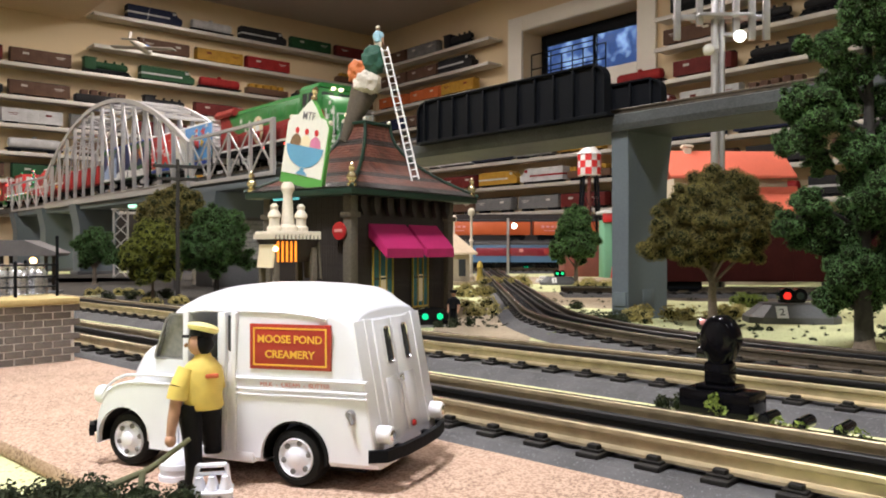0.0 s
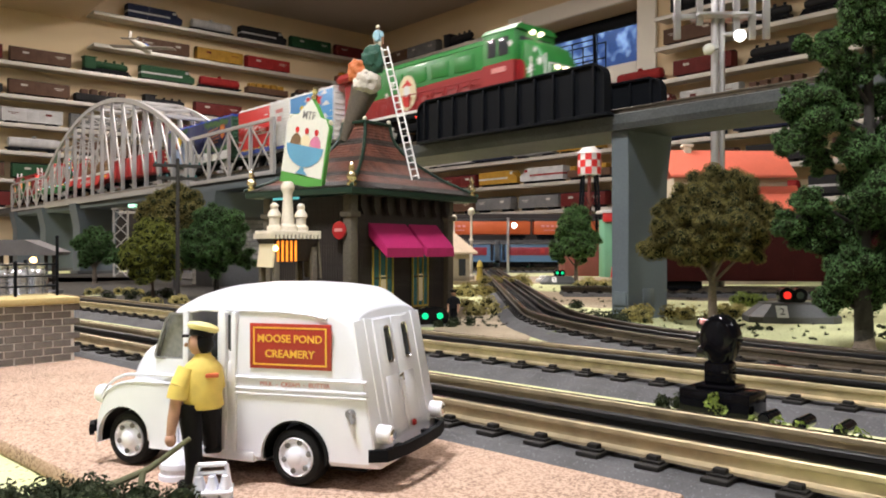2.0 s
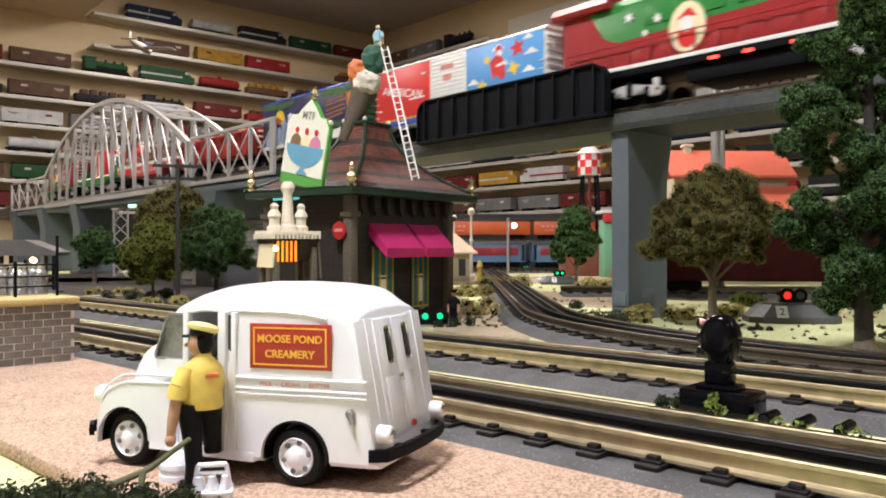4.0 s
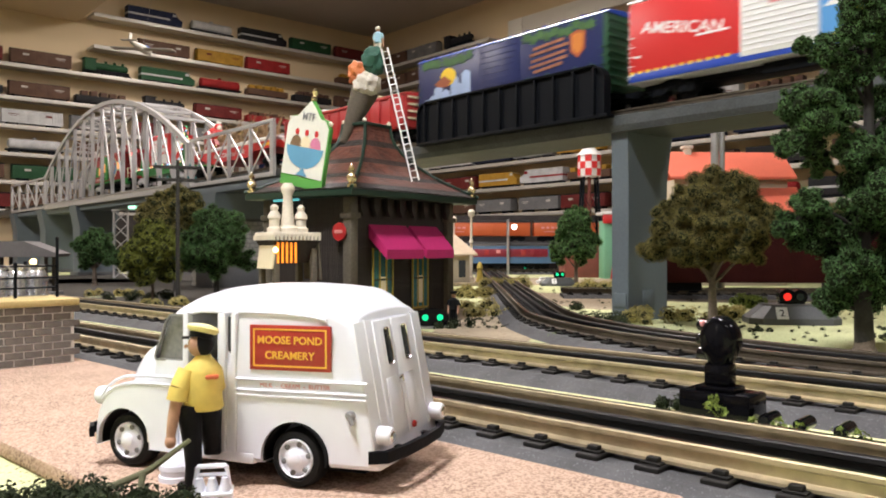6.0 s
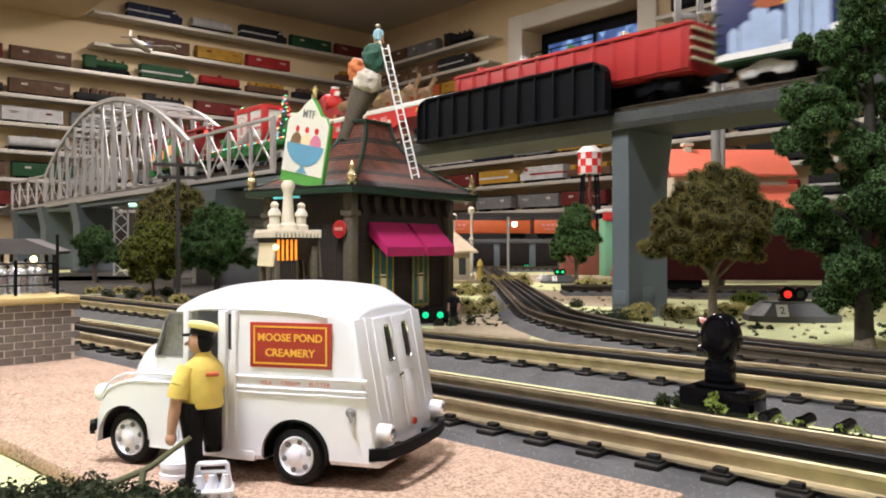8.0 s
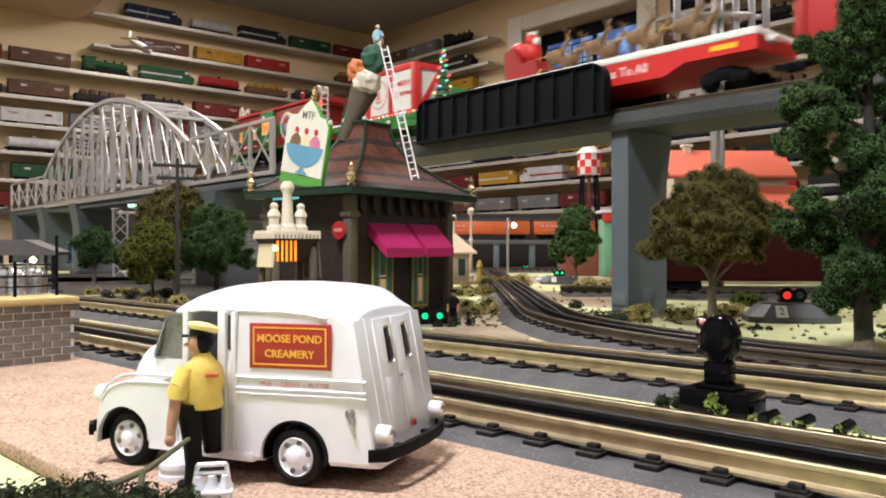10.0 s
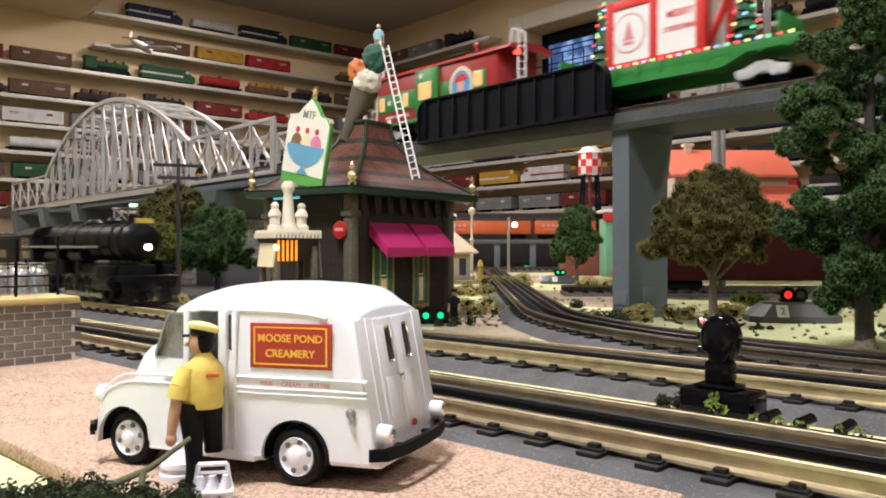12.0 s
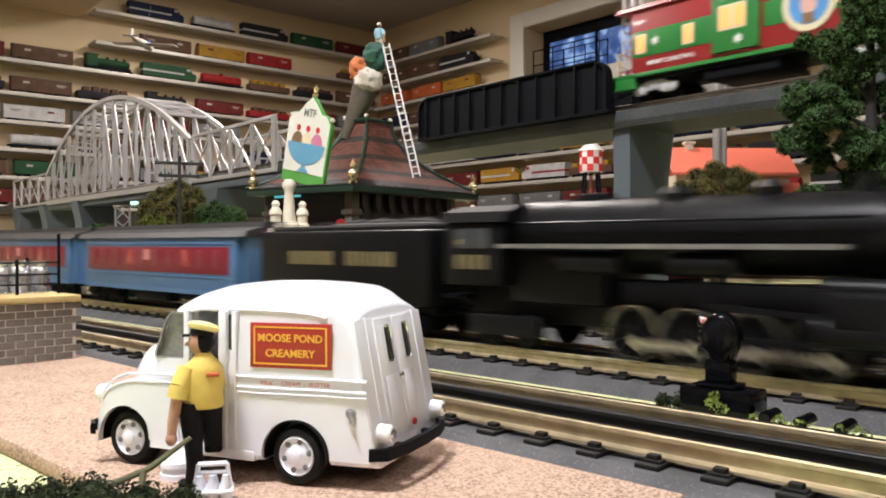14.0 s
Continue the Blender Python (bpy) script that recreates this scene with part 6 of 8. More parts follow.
brass = material("polished_brass", (0.82, 0.7, 0.46), 0.2, 1.0, vary=0.1)
ivory = material("ivory_plaster", (0.68, 0.62, 0.5), 0.6, vary=0.12, grain=500)
yellow_wood = material("yellow_painted_wood", (0.4, 0.3, 0.045), 0.5, vary=0.15)
teal_glass = material("teal_window_glass", (0.05, 0.16, 0.17), 0.1, vary=0.3)
board_white = material("white_signboard", (0.74, 0.74, 0.66), 0.5, vary=0.06, grain=400)
leaf_green = material("leaf_green_edging", (0.1, 0.36, 0.07), 0.5, vary=0.1)
cone_brown = material("waffle_brown", (0.085, 0.066, 0.045), 0.7, vary=0.3, grain=500, bump=0.5)
scoop_white = material("cream_scoop", (0.6, 0.55, 0.47), 0.7, vary=0.2, grain=500, bump=0.7)
scoop_orange = material("orange_scoop", (0.55, 0.16, 0.05), 0.6, vary=0.2, grain=500, bump=0.7)
scoop_green = material("dark_green_scoop", (0.02, 0.09, 0.06), 0.55, vary=0.3, grain=500, bump=0.7)
warm_lamp = glow("warm_bulb", (1.0, 0.55, 0.2), 14.0)
green_lens = glow("lit_green_lens", (0.0, 0.75, 0.3), 0.7)
red_light = glow("lit_red_lens", (1.0, 0.03, 0.02), 1.3)
white_bulb = glow("lit_white_bulb", (1.0, 0.97, 0.92), 7.0)
orange_neon = glow("orange_neon", (1.0, 0.3, 0.03), 1.2)


def kiosk():
    t = thing("ice_cream_kiosk", KIOSK, "dark wooden ice-cream kiosk with flared shingle roof and magenta awnings", "kiosk")
    bm = B(); box(bm, 16, 132, 16, 99, 0, 102)
    part("wall_core", bm, wood_dark, t)
    bm = B(); box(bm, -1.1, 1.1, -0.7, 0.7, 0, 101, 0.2)
    plank = finish(bm, "plank", wood_dark)
    for k in range(47):
        shared("plank", plank, t, pose((18 + 2.45 * k) / 1000, 0.0155, 0, 0, 0, 0))
    for k in range(32):
        shared("plank", plank, t, pose(0.0155, (18 + 2.55 * k) / 1000, 0, 0, 0, 90))
    for x, y in ((14, 14), (134, 14), (14, 101)):
        bm = B(); box(bm, x - 4, x + 4, y - 4, y + 4, 0, 101, 0.8); box(bm, x - 5.5, x + 5.5, y - 5.5, y + 5.5, 84, 88, 0.5)
        part("corner_post", bm, wood_post, t, "grey weathered corner post")
    for k in range(8):
        bm = B(); prism(bm, [(20 + 15 * k, 100), (20 + 15 * k, 92), (20 + 15 * k + 3, 86), (20 + 15 * k + 6, 92), (20 + 15 * k + 6, 100)], 9, 13)
        part("eave_bracket", bm, wood_dark, t)
    # windows under the awnings
    for x0, x1 in ((38, 61), (86, 106)):
        bm = B(); box(bm, x0, x1, 13.6, 15.2, 14, 60, 0.3)
        w = part("window", bm, teal_glass, t, "teal glazed display window")
        for k in range(4):
            x = x0 + (x1 - x0) * k / 3
            bm = B(); box(bm, x - 0.55, x + 0.55, 12.6, 14, 14, 62, 0.2)
            part("mullion", bm, yellow_wood, w)
        for z in (14, 38, 61):
            bm = B(); box(bm, x0, x1, 12.8, 13.9, z - 0.8, z + 0.8, 0.2)
            part("window_bar", bm, yellow_wood if z == 14 else trim_green, w)
        bm = B(); box(bm, (x0 + x1) / 2 - 4, (x0 + x1) / 2 + 4, 13.0, 13.5, 18, 40, 0.2)
        part("display_card", bm, cream_print, w)
    for x0, x1 in ((34, 78), (82, 119)):
        bm = B(); v = prism(bm, [(0, 80), (0, 78), (-17, 60), (-17, 54), (-18.2, 54), (-18.2, 61)], x0, x1, pose(0, 14, 0, 0, 0, 0) @ Matrix(((0, 1, 0, 0), (1, 0, 0, 0), (0, 0, 1, 0), (0, 0, 0, 1))))
        part("awning", bm, magenta, t, "sagging magenta cloth awning")
        for x in (x0, x1):
            bm = B(); prism(bm, [(0, 79), (-17, 61), (-17, 55), (0, 70)], x - 0.3, x + 0.3, pose(0, 14, 0) @ Matrix(((0, 1, 0, 0), (1, 0, 0, 0), (0, 0, 1, 0), (0, 0, 0, 1))))
            part("awning_end", bm, magenta, t)
    # roof: flared, in courses
    def half(z):
        u = min(max((z - 105) / 57, 0), 1)
        f = (1 - u) ** 2.1
        return 15 + 65 * f, 12 + 45.5 * f

    bm = B(); box(bm, 0, 160, 0, 115, 100, 105, 0.8)
    part("eave_board", bm, trim_green, t, "dark green eave board")
    rows = 30
    zs = [105 + 57 * (k / rows) ** 1.35 for k in range(rows + 1)]
    for a, b in zip(zs, zs[1:]):
        ax, ay = half(a); bx, by = half(b)
        bm = B()
        ring = [[(80 + sx * x, 57.5 + sy * y, z) for sx, sy in ((-1, -1), (1, -1), (1, 1), (-1, 1))] for x, y, z in ((ax, ay, a), (ax + 0.5, ay + 0.5, a + 0.5), (bx, by, b + 0.25))]
        loft(bm, ring)
        part("shingle_course", bm, shingle_dark if a < 109 or (zs.index(a) % 7 in (2, 3)) else shingle, t, smooth=False)
    for sx, sy in ((-1, -1), (1, -1), (-1, 1), (1, 1)):
        pts = []
        for z in zs[::3] + [zs[-1]]:
            x, y = half(z)
            pts.append(Vector((80 + sx * (x + 0.4), 57.5 + sy * (y + 0.4), z + 0.8)))
        bm = B()
        for a, b in zip(pts, pts[1:]):
            tube(bm, a, b + (b - a) * 0.04, 1.5, n=8)
        part("hip_ridge", bm, trim_green, t, "green hip ridge")
        bm = B(); lathe(bm, [(3.4, 0), (3.6, 2), (2.0, 3.4), (3.6, 5.5), (3.8, 7.5), (2.4, 10), (1.4, 11), (2.3, 12.6), (2.3, 14), (1.2, 15.4), (0.4, 17.6)], 80 + sx * 76, 57.5 + sy * 54, 105.5, 16)
        part("finial", bm, brass, t, "polished brass corner finial")
    bm = B(); box(bm, 63, 97, 44, 71, 162, 164.6, 0.6)
    part("roof_cap", bm, trim_green, t)
    bm = B()
    for x in (65, 95):
        for y in (46, 69):
            ball(bm, x, y, 166, 2, 1)
    part("cap_knob", bm, ivory, t)
    # lights under the eave
    bm = B(); tube(bm, (6, 60, 99), (6, 88, 99), 0.9, n=8)
    part("eave_tube", bm, glow("teal_tube", (0.2, 0.8, 0.9), 0.6), t, "dim teal light tube")
    # red disc sign on the post
    bm = B(); lathe(bm, [(6.4, -0.8), (6.8, 0), (6.4, 0.8)], n=24, m=pose(8.5, 20, 74, 0, 90, 0))
    d = part("disc_sign", bm, material("glossy_disc_red", (0.4, 0.015, 0.02), 0.3, coat=0.4), t, "round red hanging sign")
    bm = B(); box(bm, 7.3, 7.6, 16, 24, 73, 75.4, 0.1)
    part("disc_mark", bm, pale_red, d)
    # signboard on the eave
    s = [(28, 0), (28, 46), (33, 52), (40, 53), (47, 60), (54.5, 66), (62, 60), (69, 53), (76, 52), (81, 46), (81, 0)]
    swap = Matrix(((0, 1, 0, 0), (1, 0, 0, 0), (0, 0, 1, 0), (0, 0, 0, 1)))
    bm = B(); prism(bm, s, 3, 6, pose(0, 0, 106) @ swap)
    b = part("signboard", bm, leaf_green, t, "green-edged white sundae signboard")
    c = [(55.0 + (y - 54.5) * 0.955, 3 + z * 0.935) for y, z in s]
    c[0], c[-1] = (c[0][0], 8), (c[-1][0], 8)
    bm = B(); prism(bm, c, 2.5, 3.1, pose(0, 0, 106) @ swap)
    part("board_face", bm, board_white, b)
    face = lambda pts, y: prism(bm, pts, y - 0.1, y + 0.1, pose(0, 0, 106) @ swap)
    bm = B(); face([(54.5 + 23 * math.cos(radians(a)), 30 + 16 * math.sin(radians(a))) for a in range(180, 361, 15)], 2.2); face([(52, 13.8), (57, 13.8), (57, 12), (62, 8.6), (47, 8.6), (52, 12)], 2.2)
    part("painted_bowl", bm, material("blue_bowl_paint", (0.12, 0.33, 0.5), 0.5, vary=0.1), b)
    for cx, mm in ((66.5, brown_fur), (54.5, cream_print), (42.5, material("pink_paint", (0.6, 0.2, 0.33), 0.5))):
        bm = B(); face([(cx + 7.2 * math.cos(radians(a)), 29.3 + 9 * math.sin(radians(a))) for a in range(0, 181, 15)], 2.25)
        part("painted_scoop", bm, mm, b)
        bm = B(); face([(cx + 2.4 * math.cos(radians(a)), 41 + 2.4 * math.sin(radians(a))) for a in range(0, 360, 30)], 2.1)
        part("painted_cherry", bm, bright_red, b)
    writing("MTF", 8.5, pose(0.0018, 0.0545, 0.1585, 90, 0, -90), shadow_grey, b, bold=0.04)
    bm = B(); lathe(bm, [(2.4, 0), (2.6, 2), (1.4, 3.4), (2.4, 5.5), (2.4, 7.5), (0.5, 10)], 4.5, 54.5, 171, 14)
    part("finial", bm, brass, b)
    for y in (30, 79):
        bm = B(); ball(bm, 4.5, y, 156, 2.2, 1)
        part("finial", bm, ivory, b)
    b.matrix_basis = pose(0, 0.0555, 0.108, 12) @ Matrix.Diagonal((1, 0.86, 1, 1)) @ pose(0, -0.0545, -0.106)


kiosk()


def cone_sign():
    t = thing("cone_sign", pose(-0.0636, 0.657, 0), "giant ice-cream cone with three scoops on the roof", "cone sign")
    bm = B(); tube(bm, (-18, -8, 148), (-1, -2, 192), 3.4, 11.4, 24)
    w = part("cone", bm, cone_brown, t, "brown waffle cone")
    bm = B(); d = Vector((17, 7, 44)).normalized(); side = d.orthogonal().normalized(); up = d.cross(side)
    for k in range(12):
        for tw in (-1, 1):
            a0, a1 = radians(30 * k), radians(30 * k + tw * 70)
            p0, p1 = Vector((-18, -8, 148)), Vector((-1, -2, 192))
            bar(bm, p0 + (side * math.cos(a0) + up * math.sin(a0)) * 3.3, p1 + (side * math.cos(a1) + up * math.sin(a1)) * 11.2, 0.9, 0.9)
    part("waffle_rib", bm, cone_brown, w)
    for name, x, y, z, r, mm in (("scoop", 0.5, -5, 196, 11.8, scoop_white), ("scoop", -7.0, -4, 206, 8.2, scoop_orange), ("scoop", 6.5, -6, 216, 9.6, scoop_green)):
        bm = B(); ball(bm, x, y, z, r, 4, 0.95 if r > 11 else 1.3)
        for v in bm.verts:
            q = (v.co - Vector((x, y, z)))
            v.co += q.normalized() * (noise.noise(v.co * 0.22) * 2.6 + noise.noise(v.co * 0.7) * 1.0)
        part(name, bm, mm, t)
    f = figurine(pose(-0.0535, 0.652, 0.2185, 0, 0, 60), material("light_blue_paint", (0.3, 0.5, 0.6), 0.6), ivory, pale_yellow, "painted boy figurine on top of the cone", 27.0, cap=False)
    l = thing("ladder", pose(0, 0, 0), "white metal ladder leaning on the cone", "ladder")
    a, b = Vector((-22, 633, 116)), Vector((-47.5, 641, 224))
    side = Vector((0.92, 0.2, 0.22)).normalized() * 2.9
    for e in (-1, 1):
        bm = B(); tube(bm, a + side * e, b + side * e * 0.9, 0.75, n=8)
        part("rail", bm, car_white, l)
    for k in range(20):
        p = a + (b - a) * ((k + 0.5) / 20)
        bm = B(); tube(bm, p - side, p + side, 0.45, n=6)
        part("rung", bm, car_white, l)


cone_sign()


def serving_booth():
    t = thing("serving_booth", pose(-0.1085, 0.553, 0, 0, 0, 35), "small serving booth with white plaster turret and orange light", "booth")
    for x in (-14, 14):
        for y in (-12, 12):
            bm = B(); box(bm, x - 2, x + 2, y - 2, y + 2, 0, 62, 0.4)
            part("post", bm, wood_post, t)
    bm = B(); box(bm, -16, 16, -14, 14, 18, 34, 0.8)
    part("counter", bm, yellow_wood, t, "yellow counter")
    bm = B(); loft(bm, [[(sx * a, sy * a * 0.85, z) for sx, sy in ((-1, -1), (1, -1), (1, 1), (-1, 1))] for a, z in ((11, 52), (14, 60), (17.6, 68), (17.6, 70))])
    part("canopy", bm, wood_dark, t)
    bm = B(); box(bm, -18, 18, -16, 16, 70, 73, 0.6)
    for k in range(13):
        box(bm, -18 + 2.8 * k, -16.4 + 2.8 * k, -17, -15.4, 67.5, 71)
        box(bm, -19, -17.4, -16 + 2.5 * k, -14.5 + 2.5 * k, 67.5, 71)
    part("cornice", bm, ivory, t, "ivory scalloped cornice")
    for x, h in ((-10, 16), (10, 16)):
        bm = B(); lathe(bm, [(5, 0), (5, 3), (3.6, 4), (3.6, 9), (4.6, 10), (4.4, 12), (2.4, 15), (3.0, 17.5), (1.2, 19.5)], x, 0, 73, 14)
        part("turret", bm, ivory, t)
    bm = B(); lathe(bm, [(7, 0), (7, 3), (5, 5), (4, 12), (3.4, 22), (3.2, 26), (4.6, 29), (4.8, 31.5), (3, 34.5)], 0, 0, 73, 16)
    part("turret", bm, ivory, t, "tall ivory turret")
    bm = B(); ball(bm, -15, -14, 61, 2.0, 1)
    part("bulb", bm, warm_lamp, t, "lit warm bulb")
    for k in range(5):
        bm = B(); box(bm, -14 + 3.2 * k, -12.6 + 3.2 * k, -14.6, -13.8, 52, 66, 0.1)
        part("neon_bar", bm, orange_neon, t, "glowing orange slat")
    bm = B(); prism(bm, [(-18, 48), (-16, 64), (-14.6, 64), (-16.6, 48)], -14, 12)
    part("menu_board", bm, cream_print, t)
    bm = B(); prism(bm, [(18, 40), (16, 66), (17.4, 66), (19.6, 40)], -14, 12)
    part("menu_board", bm, wood_post, t)
    bm = B(); lathe(bm, [(8, 0), (7, 1.5), (0.6, 5)], 8, -26, 33, 10); tube(bm, (8, -26, 0), (8, -26, 33), 0.7, n=6)
    part("parasol", bm, bright_red, t, "red parasol")


serving_booth()

# ---- trees ----
bark = material("grey_brown_bark", (0.13, 0.1, 0.075), 0.9, vary=0.4, grain=500, bump=0.8)
dark_bark = material("dark_bark", (0.03, 0.027, 0.024), 0.85, vary=0.4, grain=500, bump=0.8)


def foliage(name, color, vary=0.5):
    m = material(name, color, 0.85, vary=vary, grain=260, coarse=45, bump=0.0, spec=0.15)
    n, l = m.node_tree.nodes, m.node_tree.links
    g, hs = n.new("ShaderNodeNewGeometry"), n.new("ShaderNodeHueSaturation")
    mr = n.new("ShaderNodeMapRange")
    mr.inputs["To Min"].default_value, mr.inputs["To Max"].default_value = 0.6, 1.4
    l.new(g.outputs["Random Per Island"], mr.inputs[0]), l.new(mr.outputs[0], hs.inputs["Value"])
    b = n["Principled BSDF"]
    src = b.inputs["Base Color"].links[0].from_socket
    l.new(src, hs.inputs["Color"]), l.new(hs.outputs[0], b.inputs["Base Color"])
    return m


deep_leaf = foliage("deep_green_foliage", (0.07, 0.135, 0.048))
olive_leaf = foliage("olive_brown_foliage", (0.15, 0.13, 0.045))
lime_leaf = foliage("yellow_green_foliage", (0.14, 0.155, 0.03))
mid_leaf = foliage("mid_green_foliage", (0.085, 0.165, 0.055))
grass_leaf = foliage("fresh_grass_tuft", (0.17, 0.22, 0.05))
straw_leaf = foliage("straw_yellow_tuft", (0.36, 0.31, 0.12))
moss_leaf = foliage("dark_moss", (0.035, 0.042, 0.022))


# near-black green: the shade deep inside the foliage, put into the colour
leaf_shade = material("shaded_inner_foliage", (0.014, 0.02, 0.009), 0.95, vary=0.5, spec=0.05)


def leafy(name, puffs, mat, parent=None, leaf=2.0, density=1.0, m=None, label="", seed=1, core=0.72):
    """A mass of small leaf clumps round puffs of (x, y, z, radius), in millimetres, over dark cores painted as the
    shade between them.
    """
    rng = np.random.default_rng(seed)
    cs, ns = [], []
    for x, y, z, r in puffs:
        k = int(density * 9.0 * (r / leaf) ** 2) + 14
        d = rng.normal(size=(k, 3))
        d /= np.linalg.norm(d, axis=1)[:, None]
        lump = np.sin(d[:, 0] * 7 + x) * np.sin(d[:, 1] * 7 + y) * np.sin(d[:, 2] * 7 + z)
        rad = r * (0.74 + 0.24 * rng.random(k) + 0.12 * lump)
        cs.append(np.array((x, y, z)) + d * rad[:, None] * np.array((1, 1, 0.9)))
        ns.append(d)
    c, d = np.concatenate(cs), np.concatenate(ns)
    k = len(c)
    u = rng.normal(size=(k, 3))
    u -= d * (np.sum(u * d, axis=1) * 0.6)[:, None]
    u /= np.linalg.norm(u, axis=1)[:, None]
    w = np.cross(d, u) + rng.normal(size=(k, 3)) * 0.45
    w /= np.linalg.norm(w, axis=1)[:, None]
    s = (leaf * (0.45 + 0.75 * rng.random(k)))[:, None]
    tip = d * s * 0.5
    quad = np.stack([c - u * s * 0.6, c + w * s * 0.6 + tip, c + u * s * 0.6, c - w * s * 0.6 + tip * 0.6], axis=1).reshape(-1, 3) * 0.001
    i = np.arange(k) * 4
    tris = np.stack([i, i + 1, i + 2, i, i + 2, i + 3], axis=1).reshape(-1, 3)
    me = bpy.data.meshes.new(name)
    me.from_pydata(quad.tolist(), [], tris.tolist())
    me.materials.append(mat)
    ob = new(name, me)
    ob.parent = parent
    if m is not None:
        ob.matrix_basis = m
    # balls inside the puffs, coloured dark as the shade between leaf clumps
    bm = B()
    bmesh.ops.create_icosphere(bm, subdivisions=1 if len(puffs) > 120 else 2, radius=1.0)
    unit = np.array([tuple(v.co) for v in bm.verts])
    skin_of = np.array([[v.index for v in f.verts] for f in bm.faces])
    bm.free()
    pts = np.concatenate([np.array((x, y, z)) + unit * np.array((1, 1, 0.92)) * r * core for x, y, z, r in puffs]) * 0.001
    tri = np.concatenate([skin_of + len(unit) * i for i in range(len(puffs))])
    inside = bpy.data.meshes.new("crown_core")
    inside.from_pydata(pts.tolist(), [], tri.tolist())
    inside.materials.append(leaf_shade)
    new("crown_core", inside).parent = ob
    if label:
        tagged(ob, label)
    return ob


def tufts(puffs, k, size, seed):
    """Breaks each puff up into k small uneven tufts on its outer side."""
    rng = np.random.default_rng(seed)
    small = []
    for x, y, z, r in puffs:
        small.append((x, y, z, r * 0.62))
        for i in range(k):
            d = rng.normal(size=3)
            d /= np.linalg.norm(d)
            q = r * size * rng.uniform(0.65, 1.25)
            far = r * rng.uniform(0.72, 1.0) - q * 0.3
            small.append((x + d[0] * far, y + d[1] * far, z + d[2] * far * 0.9, q))
    return small


def tree(x, y, z, height, spread, low, mat, label, trunk=4.0, n=24, puff=0.42, leaf=2.2, seed=1, tb=None, column=False):
    """A tapered trunk with limbs, and a crown of leaf puffs. Millimetres but for the place."""
    t = thing("model_tree", pose(x, y, z, 0, 0, seed * 40), label, "tree", "model trees")
    rng = random.Random(seed)
    puffs = []
    for k in range(n):
        u = (k + 0.5) / n
        zz = low + (height - low) * ((0.16 + 0.74 * u ** 0.9) if not column else (0.05 + 0.9 * u))
        f = math.cos(u * math.pi / 2) ** 0.55 if not column else float(np.interp(zz, (40, 78, 112, 140, 185, 262), (0.9, 1.02, 0.5, 0.98, 0.98, 0.5)))
        a = k * 2.4 + rng.uniform(-0.4, 0.4)
        r = spread * f * (rng.uniform(0.5, 0.78) if k % 3 else rng.uniform(0.1, 0.4))
        q = spread * puff * rng.uniform(0.8, 1.2) * (0.8 if column and u > 0.7 else 1)
        puffs.append((r * math.cos(a), r * math.sin(a), zz, q))
    puffs.append((0, 0, low + (height - low) * 0.5, spread * 0.5))
    bm = B()
    tube(bm, (0, 0, 0), (trunk * 0.2, 0, low * 0.6), trunk * 1.15, trunk * 0.8, 12); tube(bm, (trunk * 0.2, 0, low * 0.58), (0, 0, low + (height - low) * 0.6), trunk * 0.8, trunk * 0.25, 10)
    lathe(bm, [(trunk * 2.2, -1), (trunk * 1.5, 1.0), (trunk * 1.1, 4)], n=12)
    part("trunk", bm, tb or bark, t)
    for k, (px, py, pz, pr) in enumerate(puffs[:-1:2]):
        bm = B(); tube(bm, (trunk * 0.2, 0, low * 0.62 + (pz - low) * 0.35), (px * 0.9, py * 0.9, pz), trunk * 0.4, trunk * 0.12, 7)
        part("limb", bm, tb or bark, t)
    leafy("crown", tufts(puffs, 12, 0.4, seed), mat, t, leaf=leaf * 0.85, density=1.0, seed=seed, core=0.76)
    return t


def clump_tree():
    """The tall tree: open limbs, each with its own ragged pad of foliage."""
    t = thing("model_tree", pose(0.2345, 0.440, 0.0005), "tall dark green clump-foliage model tree with dark trunk", "tree", "model trees")
    pads = [(-2, -8, 186, 19), (-21, -4, 171, 11), (-33, 2, 175, 6), (-9, 4, 158, 15), (-28, -6, 133, 18), (-38, 2, 121, 11), (-36, 4, 143, 11), (-13, 10, 140, 12), (-43, 0, 137, 6), (-9, -12, 115, 13), (-24, 4, 108, 8),
            (-32, -2, 86, 11), (-42, 3, 74, 9), (-25, 6, 71, 16), (-3, -10, 90, 19), (-9, 8, 67, 17), (-9, -8, 49, 15), (-16, 4, 33, 10), (5, 6, 42, 18), (16, -4, 170, 20), (22, 6, 140, 20), (16, -8, 110, 18), (24, 8, 80, 22), (22, -6, 52, 18), (4, 2, 208, 16)]
    bm = B()
    tube(bm, (0, 0, 3), (-1.5, 0, 60), 5.2, 4.2, 14); tube(bm, (-1.5, 0, 59), (3, 1, 125), 4.2, 3.0, 12); tube(bm, (3, 1, 124), (2, 0, 205), 3.0, 1.0, 10)
    part("trunk", bm, dark_bark, t)
    bm = B(); lathe(bm, [(10.5, 0), (10, 1.6), (7.6, 3.2), (5.6, 6.5), (5.0, 11)], n=14)
    part("root_flare", bm, bark, t, "grey moulded root base")
    for x, y, z, r in pads:
        bm = B(); tube(bm, (1, 0, max(z - 16, 24)), (x * 0.85, y * 0.85, z), 1.5, 0.6, 8)
        part("limb", bm, dark_bark, t)
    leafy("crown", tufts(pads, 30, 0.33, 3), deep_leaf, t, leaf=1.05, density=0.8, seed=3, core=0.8)


